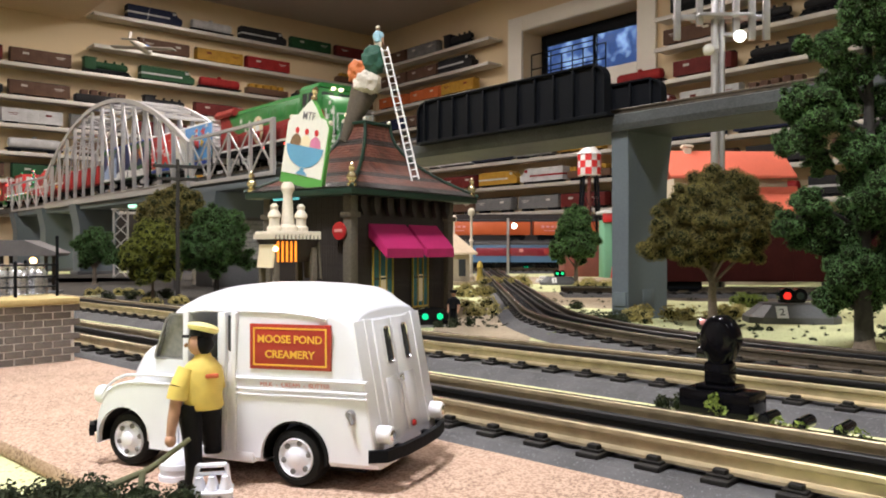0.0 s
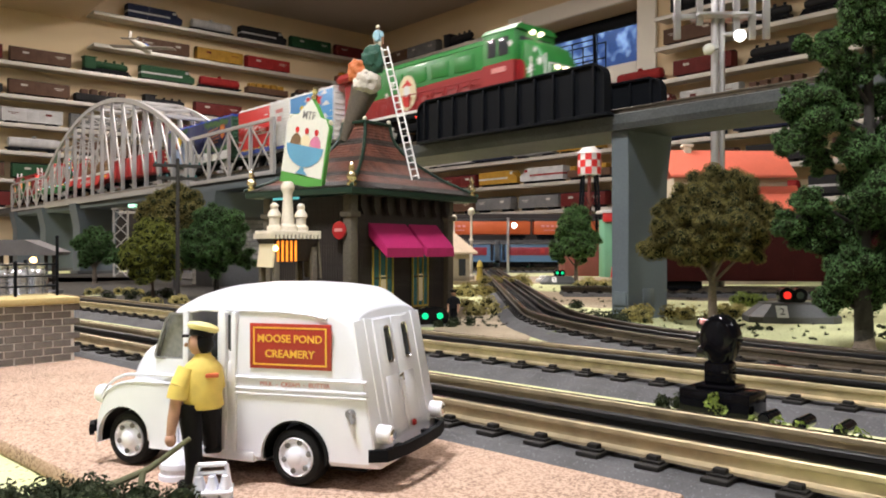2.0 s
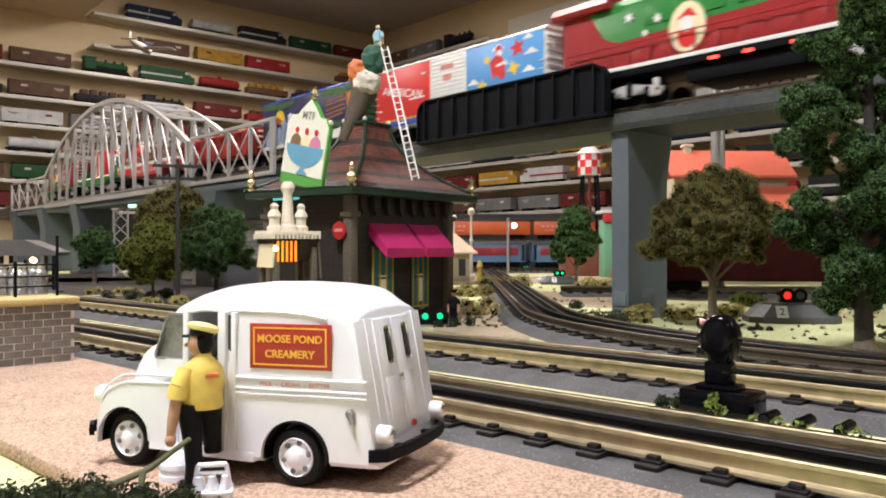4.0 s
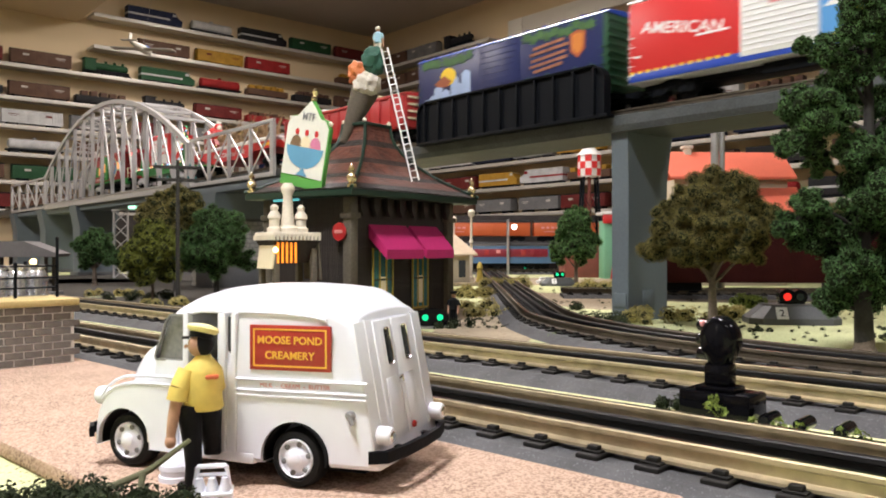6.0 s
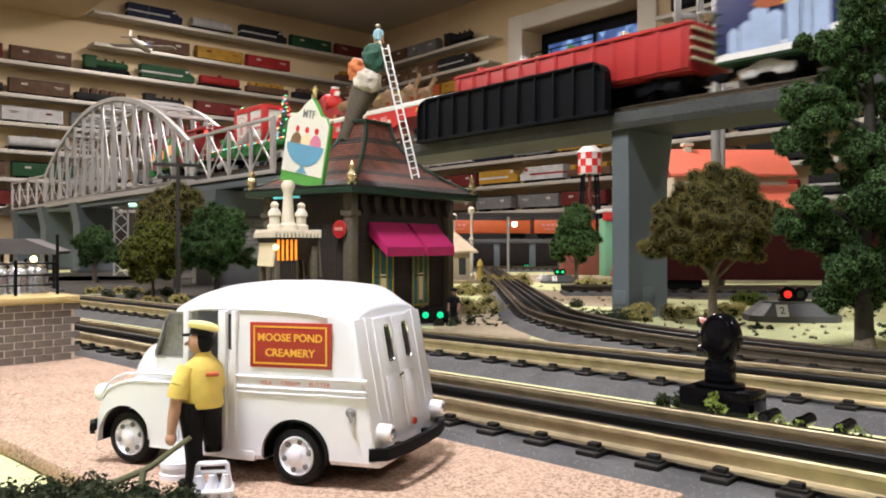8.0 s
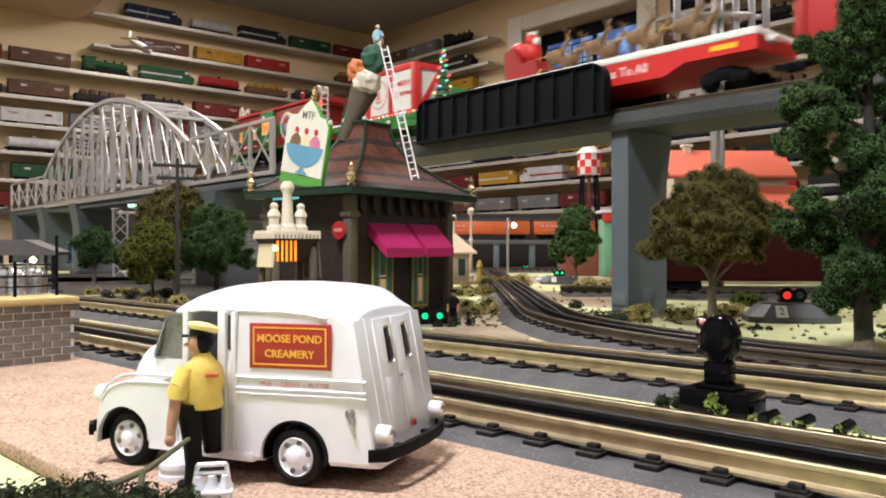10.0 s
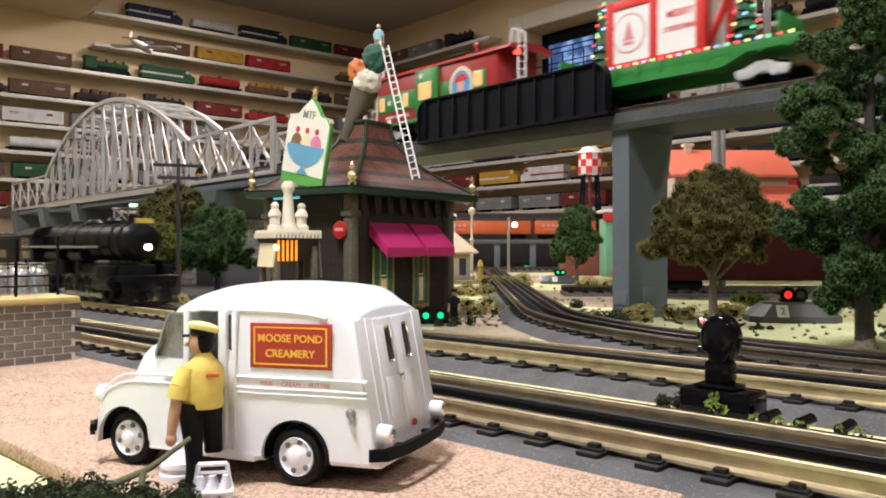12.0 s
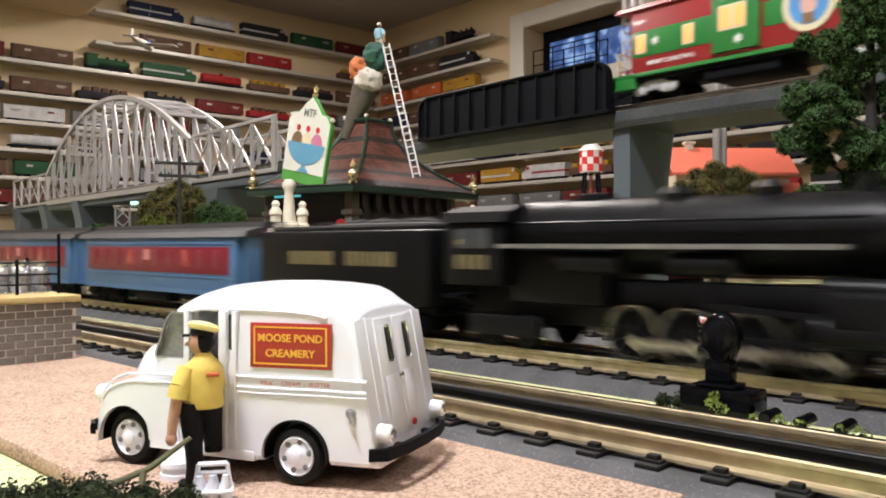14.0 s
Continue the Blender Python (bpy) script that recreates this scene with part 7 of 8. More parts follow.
clump_tree()
tree(0.205, 0.60, 0, 119, 56, 44, olive_leaf, "broad olive-brown model tree with pale trunk", trunk=3.6, n=46, puff=0.27, leaf=1.05, seed=4)
tree(-0.572, 1.30, 0, 90, 42, 32, deep_leaf, "small round dark green model tree", trunk=4, n=22, puff=0.36, leaf=2.0, seed=5)
tree(-0.330, 0.90, 0, 88, 41, 20, lime_leaf, "yellow-green model tree beside the track", trunk=2.2, n=24, puff=0.34, leaf=1.7, seed=6)
tree(-0.272, 0.95, 0, 106, 54, 30, deep_leaf, "leaning green model tree with dark trunk", trunk=3.5, n=24, puff=0.34, leaf=1.7, seed=7, tb=dark_bark)
tree(-0.378, 1.12, 0, 144, 58, 70, olive_leaf, "tall olive model tree under the bridge", trunk=4, n=22, puff=0.36, leaf=2.2, seed=8, tb=dark_bark)
tree(0.218, 1.30, 0, 124, 50, 30, mid_leaf, "bushy mid-green model tree by the crossing", trunk=4, n=28, puff=0.34, leaf=2.0, seed=9)


def tuft(x, y, r, h, mat, seed, label):
    rng = random.Random(seed)
    puffs = [(rng.uniform(-r, r), rng.uniform(-r, r) * 0.6, rng.uniform(0.1, 0.5) * h, rng.uniform(0.35, 0.6) * h) for k in range(int(4 + r / 4))]
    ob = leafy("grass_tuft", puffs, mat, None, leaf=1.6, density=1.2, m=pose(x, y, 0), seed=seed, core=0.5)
    tagged(ob, label, "tuft", "grass tufts")


for k, (x, y, r, h, mat) in enumerate((
        (0.005, 0.615, 16, 8, moss_leaf), (0.045, 0.72, 22, 12, straw_leaf), (0.03, 0.80, 24, 14, straw_leaf), (0.075, 0.53, 9, 6, grass_leaf), (0.088, 0.512, 8, 5, grass_leaf),
        (0.12, 0.62, 20, 14, moss_leaf), (0.185, 0.655, 40, 15, straw_leaf), (0.235, 0.70, 40, 14, straw_leaf), (0.10, 1.25, 36, 22, straw_leaf), (0.25, 1.18, 46, 24, straw_leaf),
        (0.115, 0.80, 22, 10, moss_leaf), (-0.30, 0.86, 30, 12, straw_leaf), (-0.36, 0.95, 40, 14, moss_leaf), (-0.42, 1.02, 36, 12, straw_leaf), (0.33, 0.83, 24, 16, grass_leaf), (0.34, 0.60, 10, 4, moss_leaf),
        (0.30, 0.545, 8, 4, moss_leaf), (0.235, 0.59, 8, 4, moss_leaf), (0.385, 0.62, 12, 6, moss_leaf), (-0.10, 1.05, 50, 20, moss_leaf), (0.02, 1.0, 40, 18, straw_leaf))):
    tuft(x, y, r, h, mat, 30 + k, "clump of %s ground scatter" % ("dark mossy" if mat is moss_leaf else "straw-yellow" if mat is straw_leaf else "fresh green"))

bush = leafy("moss_bush", [(0, 0, 3, 7), (10, 2, 2, 6), (-9, 1, 2, 7), (18, 4, 2, 4.5), (-18, 0, 2, 6), (4, -8, 3, 8), (-8, -8, 2, 8), (14, -6, 2, 6)], moss_leaf, None, leaf=0.9, density=1.0, m=pose(-0.0745, 0.1665, 0.005), seed=77)
tagged(bush, "dark mossy bush at the yard edge", "bush")
bm = B(); tube(bm, (-2, 0, 4), (11, 4, 9), 0.9, 0.7, 8); tube(bm, (11, 4, 9), (19, 7, 15), 0.7, 0.5, 8); tube(bm, (10, 3.6, 8.6), (10, 0, 2), 0.8, 0.7, 8)
solid("twig", bm, material("mossy_twig", (0.13, 0.13, 0.07), 0.9, vary=0.3), pose(-0.0745, 0.1665, 0.005), "mossy green twig lying in the bush", "twig")
lean_moss = leafy("moss_patch", [(-7, 0, 1, 4), (-14, 1, 1, 4), (-20, -1, 1, 3.4), (-3, 3, 1, 3)], moss_leaf, None, leaf=1.2, m=line_at(C1[0] + NX * 0.057, C1[1] + NY * 0.057, 0.062, 0.0046), seed=78)
tagged(lean_moss, "dark moss at the foot of the signal", "moss")
tuft_front = leafy("grass_sprig", [(2, -9, 4, 2.4), (5, -10, 3, 2.2), (3, -9, 7, 1.6), (24, -8, 1, 2.4), (30, -9, 1, 2.6), (42, -9, 1, 3.0), (48, -9, 1, 2.6), (16, -9, 1, 1.6)], grass_leaf, None, leaf=1.4, density=0.7, m=line_at(C1[0] + NX * 0.057, C1[1] + NY * 0.057, 0.062, 0.0046), seed=79, core=0.3)
tagged(tuft_front, "bright green moss sprigs beside the signal base", "moss")


# ---- signals and small railway things ----
def dwarf_signal():
    t = thing("dwarf_signal", line_at(C1[0] + NX * 0.057, C1[1] + NY * 0.057, 0.062, 0.0046), "glossy black dwarf signal seen from behind on black base", "signal")
    bm = B(); box(bm, -11, 14, -7, 8, 0, 8.4, 0.8)
    part("base_box", bm, gloss_black, t)
    bm = B(); box(bm, -6, 8, -5, 5, 8.4, 10.2, 0.6); box(bm, -3.6, 5.6, -3.6, 3.6, 10, 18, 1.2)
    part("pedestal", bm, gloss_black, t)
    bm = B()
    prism(bm, [(1 + 6.9 * math.cos(radians(a)) * (1 if math.sin(radians(a)) > -0.2 else 0.86), 25 + 9.2 * math.sin(radians(a))) for a in range(0, 360, 18)], -3.5, 4.5)
    ed = [e for e in bm.edges if abs(e.verts[0].co.y - e.verts[1].co.y) < 0.01]
    bmesh.ops.bevel(bm, geom=ed, offset=2.4, segments=4, affect="EDGES", profile=0.5)
    part("signal_head", bm, gloss_black, t, "rounded glossy back of the head")
    for z in (30, 25, 20):
        bm = B(); tube(bm, (-4.5, 3, z), (-8.2, 5, z), 2.0, 2.2, 12)
        part("hood", bm, gloss_black, t)
    bm = B(); ball(bm, -5.2, 0, 31, 1.4, 1)
    part("lens", bm, pale_red, t)
    for k, x in enumerate((19, 30, 42)):
        p = thing("pipe_end", line_at(C1[0] + NX * 0.055, C1[1] + NY * 0.055, 0.062 + x / 1000, 0.0046), "short black pipe end beside the signal", "pipe", "pipe ends")
        bm = B(); tube(bm, (0, -6, 1.6), (0, 4, 1.6), 2.1, n=14)
        q = part("pipe", bm, gloss_black, p)
        bm = B(); tube(bm, (0, -6.2, 1.6), (0, -5.9, 1.6), 1.5, n=14)
        part("bore", bm, rubber, p)


dwarf_signal()
concrete = material("grey_cast_base", (0.085, 0.088, 0.092), 0.5, vary=0.25, grain=600, bump=0.2)


def block_signal(x, y, size, lit, label, number=True, rz=0.0):
    t = thing("block_signal", pose(x, y, 0, 0, 0, rz), label, "signal", "block signals")
    k = size
    bm = B(); loft(bm, [[(sx * a * k, sy * b * k, z * k) for sx, sy in ((-1, -0.6), (-0.75, -1), (0.75, -1), (1, -0.6), (1, 0.6), (0.75, 1), (-0.75, 1), (-1, 0.6))] for a, b, z in ((36, 20, 0), (36, 20, 5), (24, 13, 15), (24, 13, 16))])
    b = part("base", bm, concrete, t, "grey chamfered base", smooth=False)
    if number:
        bm = B(); v = box(bm, -5 * k, 4 * k, -0.3, 0.3, -5.5 * k, 5.5 * k, m=pose(-11 * k, -17.4 * k, 9.4 * k, -35, 0, 0))
        c = part("number_card", bm, car_white, b)
        writing("2", 9 * k, pose(-0.0115 * k, -0.0180 * k, 0.0094 * k, 55, 0, 0), black_cloth, c)
    bm = B(); tube(bm, (-4 * k, -5 * k, 22 * k), (-4 * k, 5 * k, 22 * k), 6.4 * k, n=18); tube(bm, (6 * k, -5 * k, 22 * k), (6 * k, 5 * k, 22 * k), 6.0 * k, n=18); box(bm, -9 * k, 11 * k, -2 * k, 6 * k, 15 * k, 19 * k, 1)
    part("lamp_house", bm, gloss_black, t)
    for x0, name, mm in ((-4, "lens", red_light if lit == "red" else green_lens), (6, "lens", material("dim_green_lens", (0.012, 0.022, 0.02), 0.2) if lit == "red" else green_lens)):
        bm = B(); tube(bm, (x0 * k, -5.4 * k, 22 * k), (x0 * k, -5.0 * k, 22 * k), 3.0 * k, n=18)
        part(name, bm, mm, t, "lit %s lens" % lit if mm is not None and x0 < 0 else "")


block_signal(0.288, 0.655, 1.0, "red", "grey-based block signal with glowing red lens", rz=-8)
block_signal(0.192, 1.31, 0.85, "green", "grey-based block signal with glowing green lens")
block_signal(0.205, 1.96, 0.6, "green", "far block signal with glowing green lens", number=False)
t = thing("track_signal", pose(-0.008, 0.615, 0, 0, 0, 10), "black twin-lens dwarf signal with two green lights", "signal")
bm = B(); box(bm, -16, 14, -5, 5, 0, 1.6, 0.4)
part("foot_plate", bm, material("steel_plate", (0.45, 0.45, 0.45), 0.35, 0.8), t)
bm = B(); prism(bm, [(-13, 2), (11, 2), (12, 9), (9, 14), (3, 15.5), (-5, 15.5), (-11, 14), (-14, 9)], -4, 4)
part("housing", bm, gloss_black, t)
for x in (-6.5, 5):
    bm = B(); tube(bm, (x, -4.6, 8.5), (x, -4.2, 8.5), 2.5, n=18)
    part("lens", bm, green_lens, t, "glowing green lens")
figurine(pose(0.0085, 0.63, 0, 0, 0, 250), black_cloth, black_cloth, black_cloth, "painted policeman figurine in black uniform", 28.0)


# ---- the curving third track ----
def curve_track():
    pts = [(108, 1800, 0), (83, 660, 0)]
    h0, h1, R = -91.3, -43.0, 420.0
    for k in range(1, 21):
        a, b = radians(h0), radians(h0 + (h1 - h0) * k / 20)
        pts.append((83 + R * (math.sin(b) - math.sin(a)), 660 - R * (math.cos(b) - math.cos(a)), 0))
    x, y, _ = pts[-1]
    pts.append((x + UX * 220, y + UY * 220, 0))
    track([Vector(p) + Vector((0, 0, 0.3)) for p in pts], "dark weathered three-rail curve running to the crossing", web=dark_web)


curve_track()


def patch(name, x, y, rx, ry, mat, label, seed, z=0.6, category="ground"):
    rng = random.Random(seed)
    bm = B()
    n = 40
    ph = [rng.uniform(0, 6.3) for _ in range(4)]
    rim = [1 + 0.16 * math.sin(2 * math.pi * 3 * k / n + ph[0]) + 0.1 * math.sin(2 * math.pi * 7 * k / n + ph[1]) for k in range(n)]
    rings = [[(rx * q * f * math.cos(2 * math.pi * k / n), ry * q * f * math.sin(2 * math.pi * k / n), h) for k, q in enumerate(rim)] for f, h in ((1, -0.3), (0.92, z), (0.3, z))]
    loft(bm, rings)
    solid(name, bm, mat, pose(x, y, 0), label, category, kind="structure")


patch("earth_patch", 0.035, 0.66, 60, 190, dirt, "sandy earth shoulder beside the track", 1)
patch("earth_patch", 0.16, 0.98, 110, 150, dirt, "sandy earth between the tracks", 2)
patch("earth_patch", 0.1, 1.5, 420, 190, dirt, "sandy crossing ground", 3)
# ground whose dark colour holds the shade under bridge and trees
patch("earth_patch", -0.55, 1.25, 420, 330, material("shade_darkened_ground", (0.045, 0.04, 0.034), 0.95, vary=0.4, grain=900, bump=0.8), "ground darkened for the shade under the trees", 4)
patch("earth_patch", 0.52, 1.02, 320, 150, material("shaded_brown_ground", (0.09, 0.07, 0.05), 0.95, vary=0.4, grain=900, bump=0.8), "dark brown ground beside the siding", 5)
# two more patches in the same shade-dark colour, over the pale turf
patch("earth_patch", -0.40, 0.90, 230, 130, bpy.data.materials["shade_darkened_ground"], "ground darkened for the shade beside the second track", 6, z=0.5)
patch("earth_patch", -0.62, 1.62, 420, 260, bpy.data.materials["shade_darkened_ground"], "ground darkened for the shade behind the trees", 7, z=0.6)
rng = random.Random(91)
bits = [(rng.uniform(150, 520), rng.uniform(520, 760), 0.4, rng.uniform(0.7, 2.2)) for _ in range(190)] + [(rng.uniform(-20, 60), rng.uniform(600, 860), 0.4, rng.uniform(0.8, 2.6)) for _ in range(120)] + [(rng.uniform(120, 300), rng.uniform(700, 1200), 0.4, rng.uniform(1, 3)) for _ in range(80)]
scatter = leafy("ground_scatter", bits, moss_leaf, None, leaf=1.0, density=0.5, seed=92, core=0.5)
tagged(scatter, "dark crumbs of scatter strewn over the turf", "scatter", kind="stuff")

# ---- background on the layout ----
stone = material("grey_cobblestone", (0.3, 0.29, 0.27), 0.85, vary=0.3, grain=500, bump=0.5)
brick_red = material("dull_red_brick", (0.2, 0.06, 0.045), 0.85, vary=0.3, grain=500, bump=0.3)
roof_red = material("orange_red_plastic_roof", (0.85, 0.2, 0.13), 0.5, vary=0.06, grain=300)
beige = material("beige_siding", (0.45, 0.38, 0.28), 0.7, vary=0.12, grain=400)
tuscan = material("tuscan_red_car_paint", (0.03, 0.006, 0.005), 0.75, vary=0.25, grain=500, spec=0.08)
orange_car = material("orange_car_paint", (0.5, 0.1, 0.025), 0.45, vary=0.12)
galvanised = material("galvanised_pole", (0.5, 0.5, 0.5), 0.35, 0.8, vary=0.15)


def stone_pier():
    t = thing("stone_pier", high(-0.80, 0), "grey cobblestone bridge pier with flared concrete head", "pier")
    bm = B(); box(bm, -42, 42, -48, 48, 0, 112, 2)
    part("pier_core", bm, concrete, t)
    bm = B(); loft(bm, [[(sx * a, sy * b, z) for sx, sy in ((-1, -1), (1, -1), (1, 1), (-1, 1))] for a, b, z in ((44, 50, 110), (44, 50, 120), (62, 54, 148))])
    part("pier_head", bm, trestle_grey, t)
    bm = B(); box(bm, -4.2, 4.2, -1.4, 1.4, -3.2, 3.2, 0.9)
    st = finish(bm, "stone", stone)
    for row in range(15):
        for k in range(9):
            shared("stone", st, t, pose((-36 + 9 * k + (4.5 if row % 2 else 0)) / 1000, -0.0484, (4 + 7 * row) / 1000, random.uniform(-3, 3), random.uniform(-4, 4), 0))
        for k in range(10):
            shared("stone", st, t, pose(0.0424, (-42 + 9 * k + (4.5 if row % 2 else 0)) / 1000, (4 + 7 * row) / 1000, random.uniform(-3, 3), random.uniform(-4, 4), 90))


stone_pier()
for s, lab in ((-1.51, "broad blue-grey bridge pier"), (-1.80, "far blue-grey bridge pier"), (-2.1, "far blue-grey trestle pier")):
    t = thing("bridge_pier", high(s, 0), lab, "pier", "bridge piers")
    bm = B(); prism(bm, [(-40, 0), (40, 0), (40, 110), (50, 160), (-50, 160), (-40, 110)], -26, 26, pose(0, 0, 0, 0, 0, 90))
    part("shaft", bm, trestle_grey, t, smooth=False)
    bm = B(); box(bm, -30, 30, -46, 46, 0, 8, 1.5)
    part("footing", bm, concrete, t)
bm = B(); box(bm, -120, 120, -4, 4, 0, 40, 1); box(bm, -124, 124, -6, 6, 38, 44, 1)
solid("concrete_wall", bm, concrete, pose(-0.27, 1.22, 0, 0, 0, -12), "low grey concrete wall by the bridge pier", "wall")


def telegraph_pole(x, y, h):
    t = thing("telegraph_pole", pose(x, y, 0, 0, 0, 20), "dark brown telegraph pole with two crossarms", "pole")
    bm = B(); tube(bm, (0, 0, 0), (0, 0, h), 2.6, 1.9, 10)
    part("post", bm, dark_bark, t)
    for z, w in ((h - 8, 26), (h - 22, 22)):
        bm = B(); box(bm, -w, w, -1.6, 1.6, z - 1.8, z + 1.8, 0.3)
        a = part("crossarm", bm, dark_bark, t)
        for x0 in (-w + 3, -w / 2, w / 2, w - 3):
            bm = B(); lathe(bm, [(0.9, 0), (1.3, 1.5), (0.6, 3.2)], x0, 0, z + 1.3, 8)
            part("insulator", bm, teal_glass, a)


telegraph_pole(-0.295, 0.88, 160)


def signal_gantry():
    t = thing("signal_gantry", pose(-0.66, 1.62, 0, 0, 0, -20), "white lattice signal bracket with pale green lamp", "gantry")
    bm = B()
    for x in (-18, 18):
        tube(bm, (x, 0, 0), (x, 0, 140), 2, n=8)
    for k in range(5):
        bar(bm, (-18, 0, 28 * k), (18, 0, 28 * k + 28), 1.6, 1.6); bar(bm, (18, 0, 28 * k), (-18, 0, 28 * k + 28), 1.6, 1.6)
    box(bm, -22, 40, -3, 3, 138, 142, 0.5)
    part("lattice", bm, bridge_grey, t)
    bm = B(); tube(bm, (28, -6, 146), (44, -6, 146), 4, n=12)
    part("lamp", bm, glow("pale_green_lamp", (0.5, 1.0, 0.75), 2.5), t, "pale green lit lamp")


signal_gantry()


def station():
    t = thing("station_shelter", pose(-0.563, 1.02, -0.005, 0, 0, 12), "small dark station shelter with lamp and pitched roof", "shelter")
    bm = B(); box(bm, -60, 62, -26, 26, 0, 10, 1)
    part("platform", bm, concrete, t)
    for x in (-52, 0, 52):
        for y in (-18, 18):
            bm = B(); box(bm, x - 2, x + 2, y - 2, y + 2, 10, 60, 0.4)
            part("post", bm, dark_bark, t)
    bm = B(); prism(bm, [(-66, 56), (66, 56), (70, 60), (30, 76), (-66, 76)], -34, 34)
    part("roof", bm, material("grey_slate_roof", (0.13, 0.12, 0.12), 0.7, vary=0.2), t)
    bm = B(); box(bm, -50, 20, 12, 16, 12, 44, 0.5)
    part("bench_wall", bm, wood_dark, t)
    bm = B(); ball(bm, 38, -22, 50, 4, 2)
    part("lamp", bm, warm_lamp, t, "lit warm lamp")


station()


def crossing_cabin():
    t = thing("crossing_cabin", pose(0.012, 1.33, 0, 0, 0, 18), "small cream cabin with pyramid roof by the crossing", "cabin")
    bm = B(); box(bm, -26, 26, -26, 26, 0, 50, 1)
    b = part("wall_block", bm, beige, t)
    bm = B(); loft(bm, [[(sx * a, sy * a, z) for sx, sy in ((-1, -1), (1, -1), (1, 1), (-1, 1))] for a, z in ((36, 50), (36, 53), (4, 88))])
    part("roof", bm, material("cream_shingle_roof", (0.6, 0.47, 0.34), 0.7, vary=0.15, grain=300), t)
    for x in (-14, 12):
        bm = B(); box(bm, x - 6, x + 6, -27, -25.8, 14, 42, 0.4)
        part("window", bm, dark_glass, b)
    bm = B(); box(bm, -70, 60, -44, -32, 0, 6, 1)
    part("step", bm, dirt, t)


crossing_cabin()


def street_lamp(x, y, h, label):
    t = thing("street_lamp", pose(x, y, 0), label, "lamp", "street lamps")
    bm = B(); lathe(bm, [(6, 0), (6, 10), (3, 14), (2.4, h * 0.6), (4.5, h * 0.62), (2.2, h * 0.66), (2.2, h)], n=12)
    part("post", bm, ivory, t)
    bm = B(); lathe(bm, [(4, 0), (6, 3), (6, 9), (3, 13)], 0, 0, h, 12)
    part("lantern", bm, ivory, t)


street_lamp(0.05, 1.40, 118, "ivory lamp post beside the crossing")
street_lamp(0.02, 1.5, 110, "slender ivory lamp post behind the cabin")
t = thing("crossing_flasher", pose(0.066, 1.42, 0), "yellow and black crossing signal figure", "signal")
bm = B(); lathe(bm, [(7, 0), (6, 8), (4, 24), (6, 26), (4, 34), (1, 38)], n=12)
part("post", bm, yellow_wood, t)


def upper_level():
    """Second deck at the back, its posts, and the cars parked on it."""
    t = thing("upper_deck", pose(0.16, 1.98, 0), "grey upper deck on posts with dark fascia", "deck", kind="structure")
    bm = B(); box(bm, -900, 900, -40, 60, 68, 78, 1)
    part("deck", bm, concrete, t)
    for x in (-800, -620, -440, -260, -96, -28, 60, 130, 280, 420, 560, 700):
        bm = B(); box(bm, x - 7, x + 7, -36, -22, 0, 68, 1)
        part("post", bm, trestle_grey, t)
    # added sheet that stands in for the darkness behind deck and trees
    bm = B(); box(bm, -1080, 900, 130, 150, 0, 150, 1)
    part("back_panel", bm, material("darkness_sheet_black", (0.03, 0.025, 0.024), 0.9, vary=0.4), t, "added dark sheet for the darkness behind the deck")


upper_level()


def plain_car(name, L, body, roof, label, x, y, z, rz, h=80, group="parked cars", bars=True):
    t = thing(name, pose(x, y, z, 0, 0, rz), label, "train car", group)
    k = L / 2
    bm = B(); box(bm, -k, k, -28, 28, 14, h - 4, 1)
    b = part("body", bm, body, t)
    bm = B(); prism(bm, [(-29, h - 4), (29, h - 4), (24, h), (0, h + 2), (-24, h)], -k - 1, k + 1, pose(0, 0, 0, 0, 0, 90))
    part("roof", bm, roof, t)
    bm = B(); box(bm, -k * 0.2, k * 0.2, -29.2, -28, 16, h - 8, 0.4)
    part("door", bm, body, b)
    if bars:
        bm = B()
        for q in range(5):
            box(bm, -k * 0.85 + q * 12, -k * 0.85 + q * 12 + 8, -28.5, -28, h * 0.62, h * 0.72)
        box(bm, -k * 0.8, -k * 0.4, -28.5, -28, h * 0.46, h * 0.5)
        part("lettering_bar", bm, pale_red, b)
    for xx in (-k + 34, k - 34):
        bm = B(); box(bm, xx - 22, xx + 22, -22, 22, 4, 14, 2)
        tube(bm, (xx - 12, -20, 8), (xx - 12, 20, 8), 8, n=16); tube(bm, (xx + 12, -20, 8), (xx + 12, 20, 8), 8, n=16)
        part("truck", bm, black_steel, t)
    return t


plain_car("boxcar", 270, tuscan, roof_black, "dark tuscan red boxcar with round white emblem", 0.398, 0.985, 0.006, -4, 86)
bm = B(); disc(bm, 58, 62, 8, -28.8, 0.8); ob = solid("emblem", bm, material("faded_cream_print", (0.3, 0.22, 0.18), 0.6, vary=0.4, grain=300), pose(0, 0, 0), "", ""); ob.parent = bpy.data.objects["boxcar.002"]; ob.name = "emblem_disc"
plain_car("boxcar", 250, tuscan, roof_black, "dark tuscan red boxcar on the siding", 0.672, 0.965, 0.006, -4, 86)
track([(150, 1000, 0), (900, 950, 0)], "dark siding track behind the trees", web=dark_web)
for x, body, lab in ((0.10, orange_car, "orange boxcar parked on the upper deck"), (0.345, orange_car, "orange boxcar parked on the upper deck"), (0.60, tuscan, "tuscan boxcar parked on the upper deck"), (-0.14, orange_car, "orange boxcar parked on the upper deck")):
    plain_car("boxcar", 235, body, roof_black, lab, x, 2.0, 0.0785, 0, 52)
track([(-700, 1900, 0), (1000, 1900, 0)], "far three-rail track under the upper deck", web=dark_web)

# coaches passing at the back, under the upper deck
FAR_COACHES = []
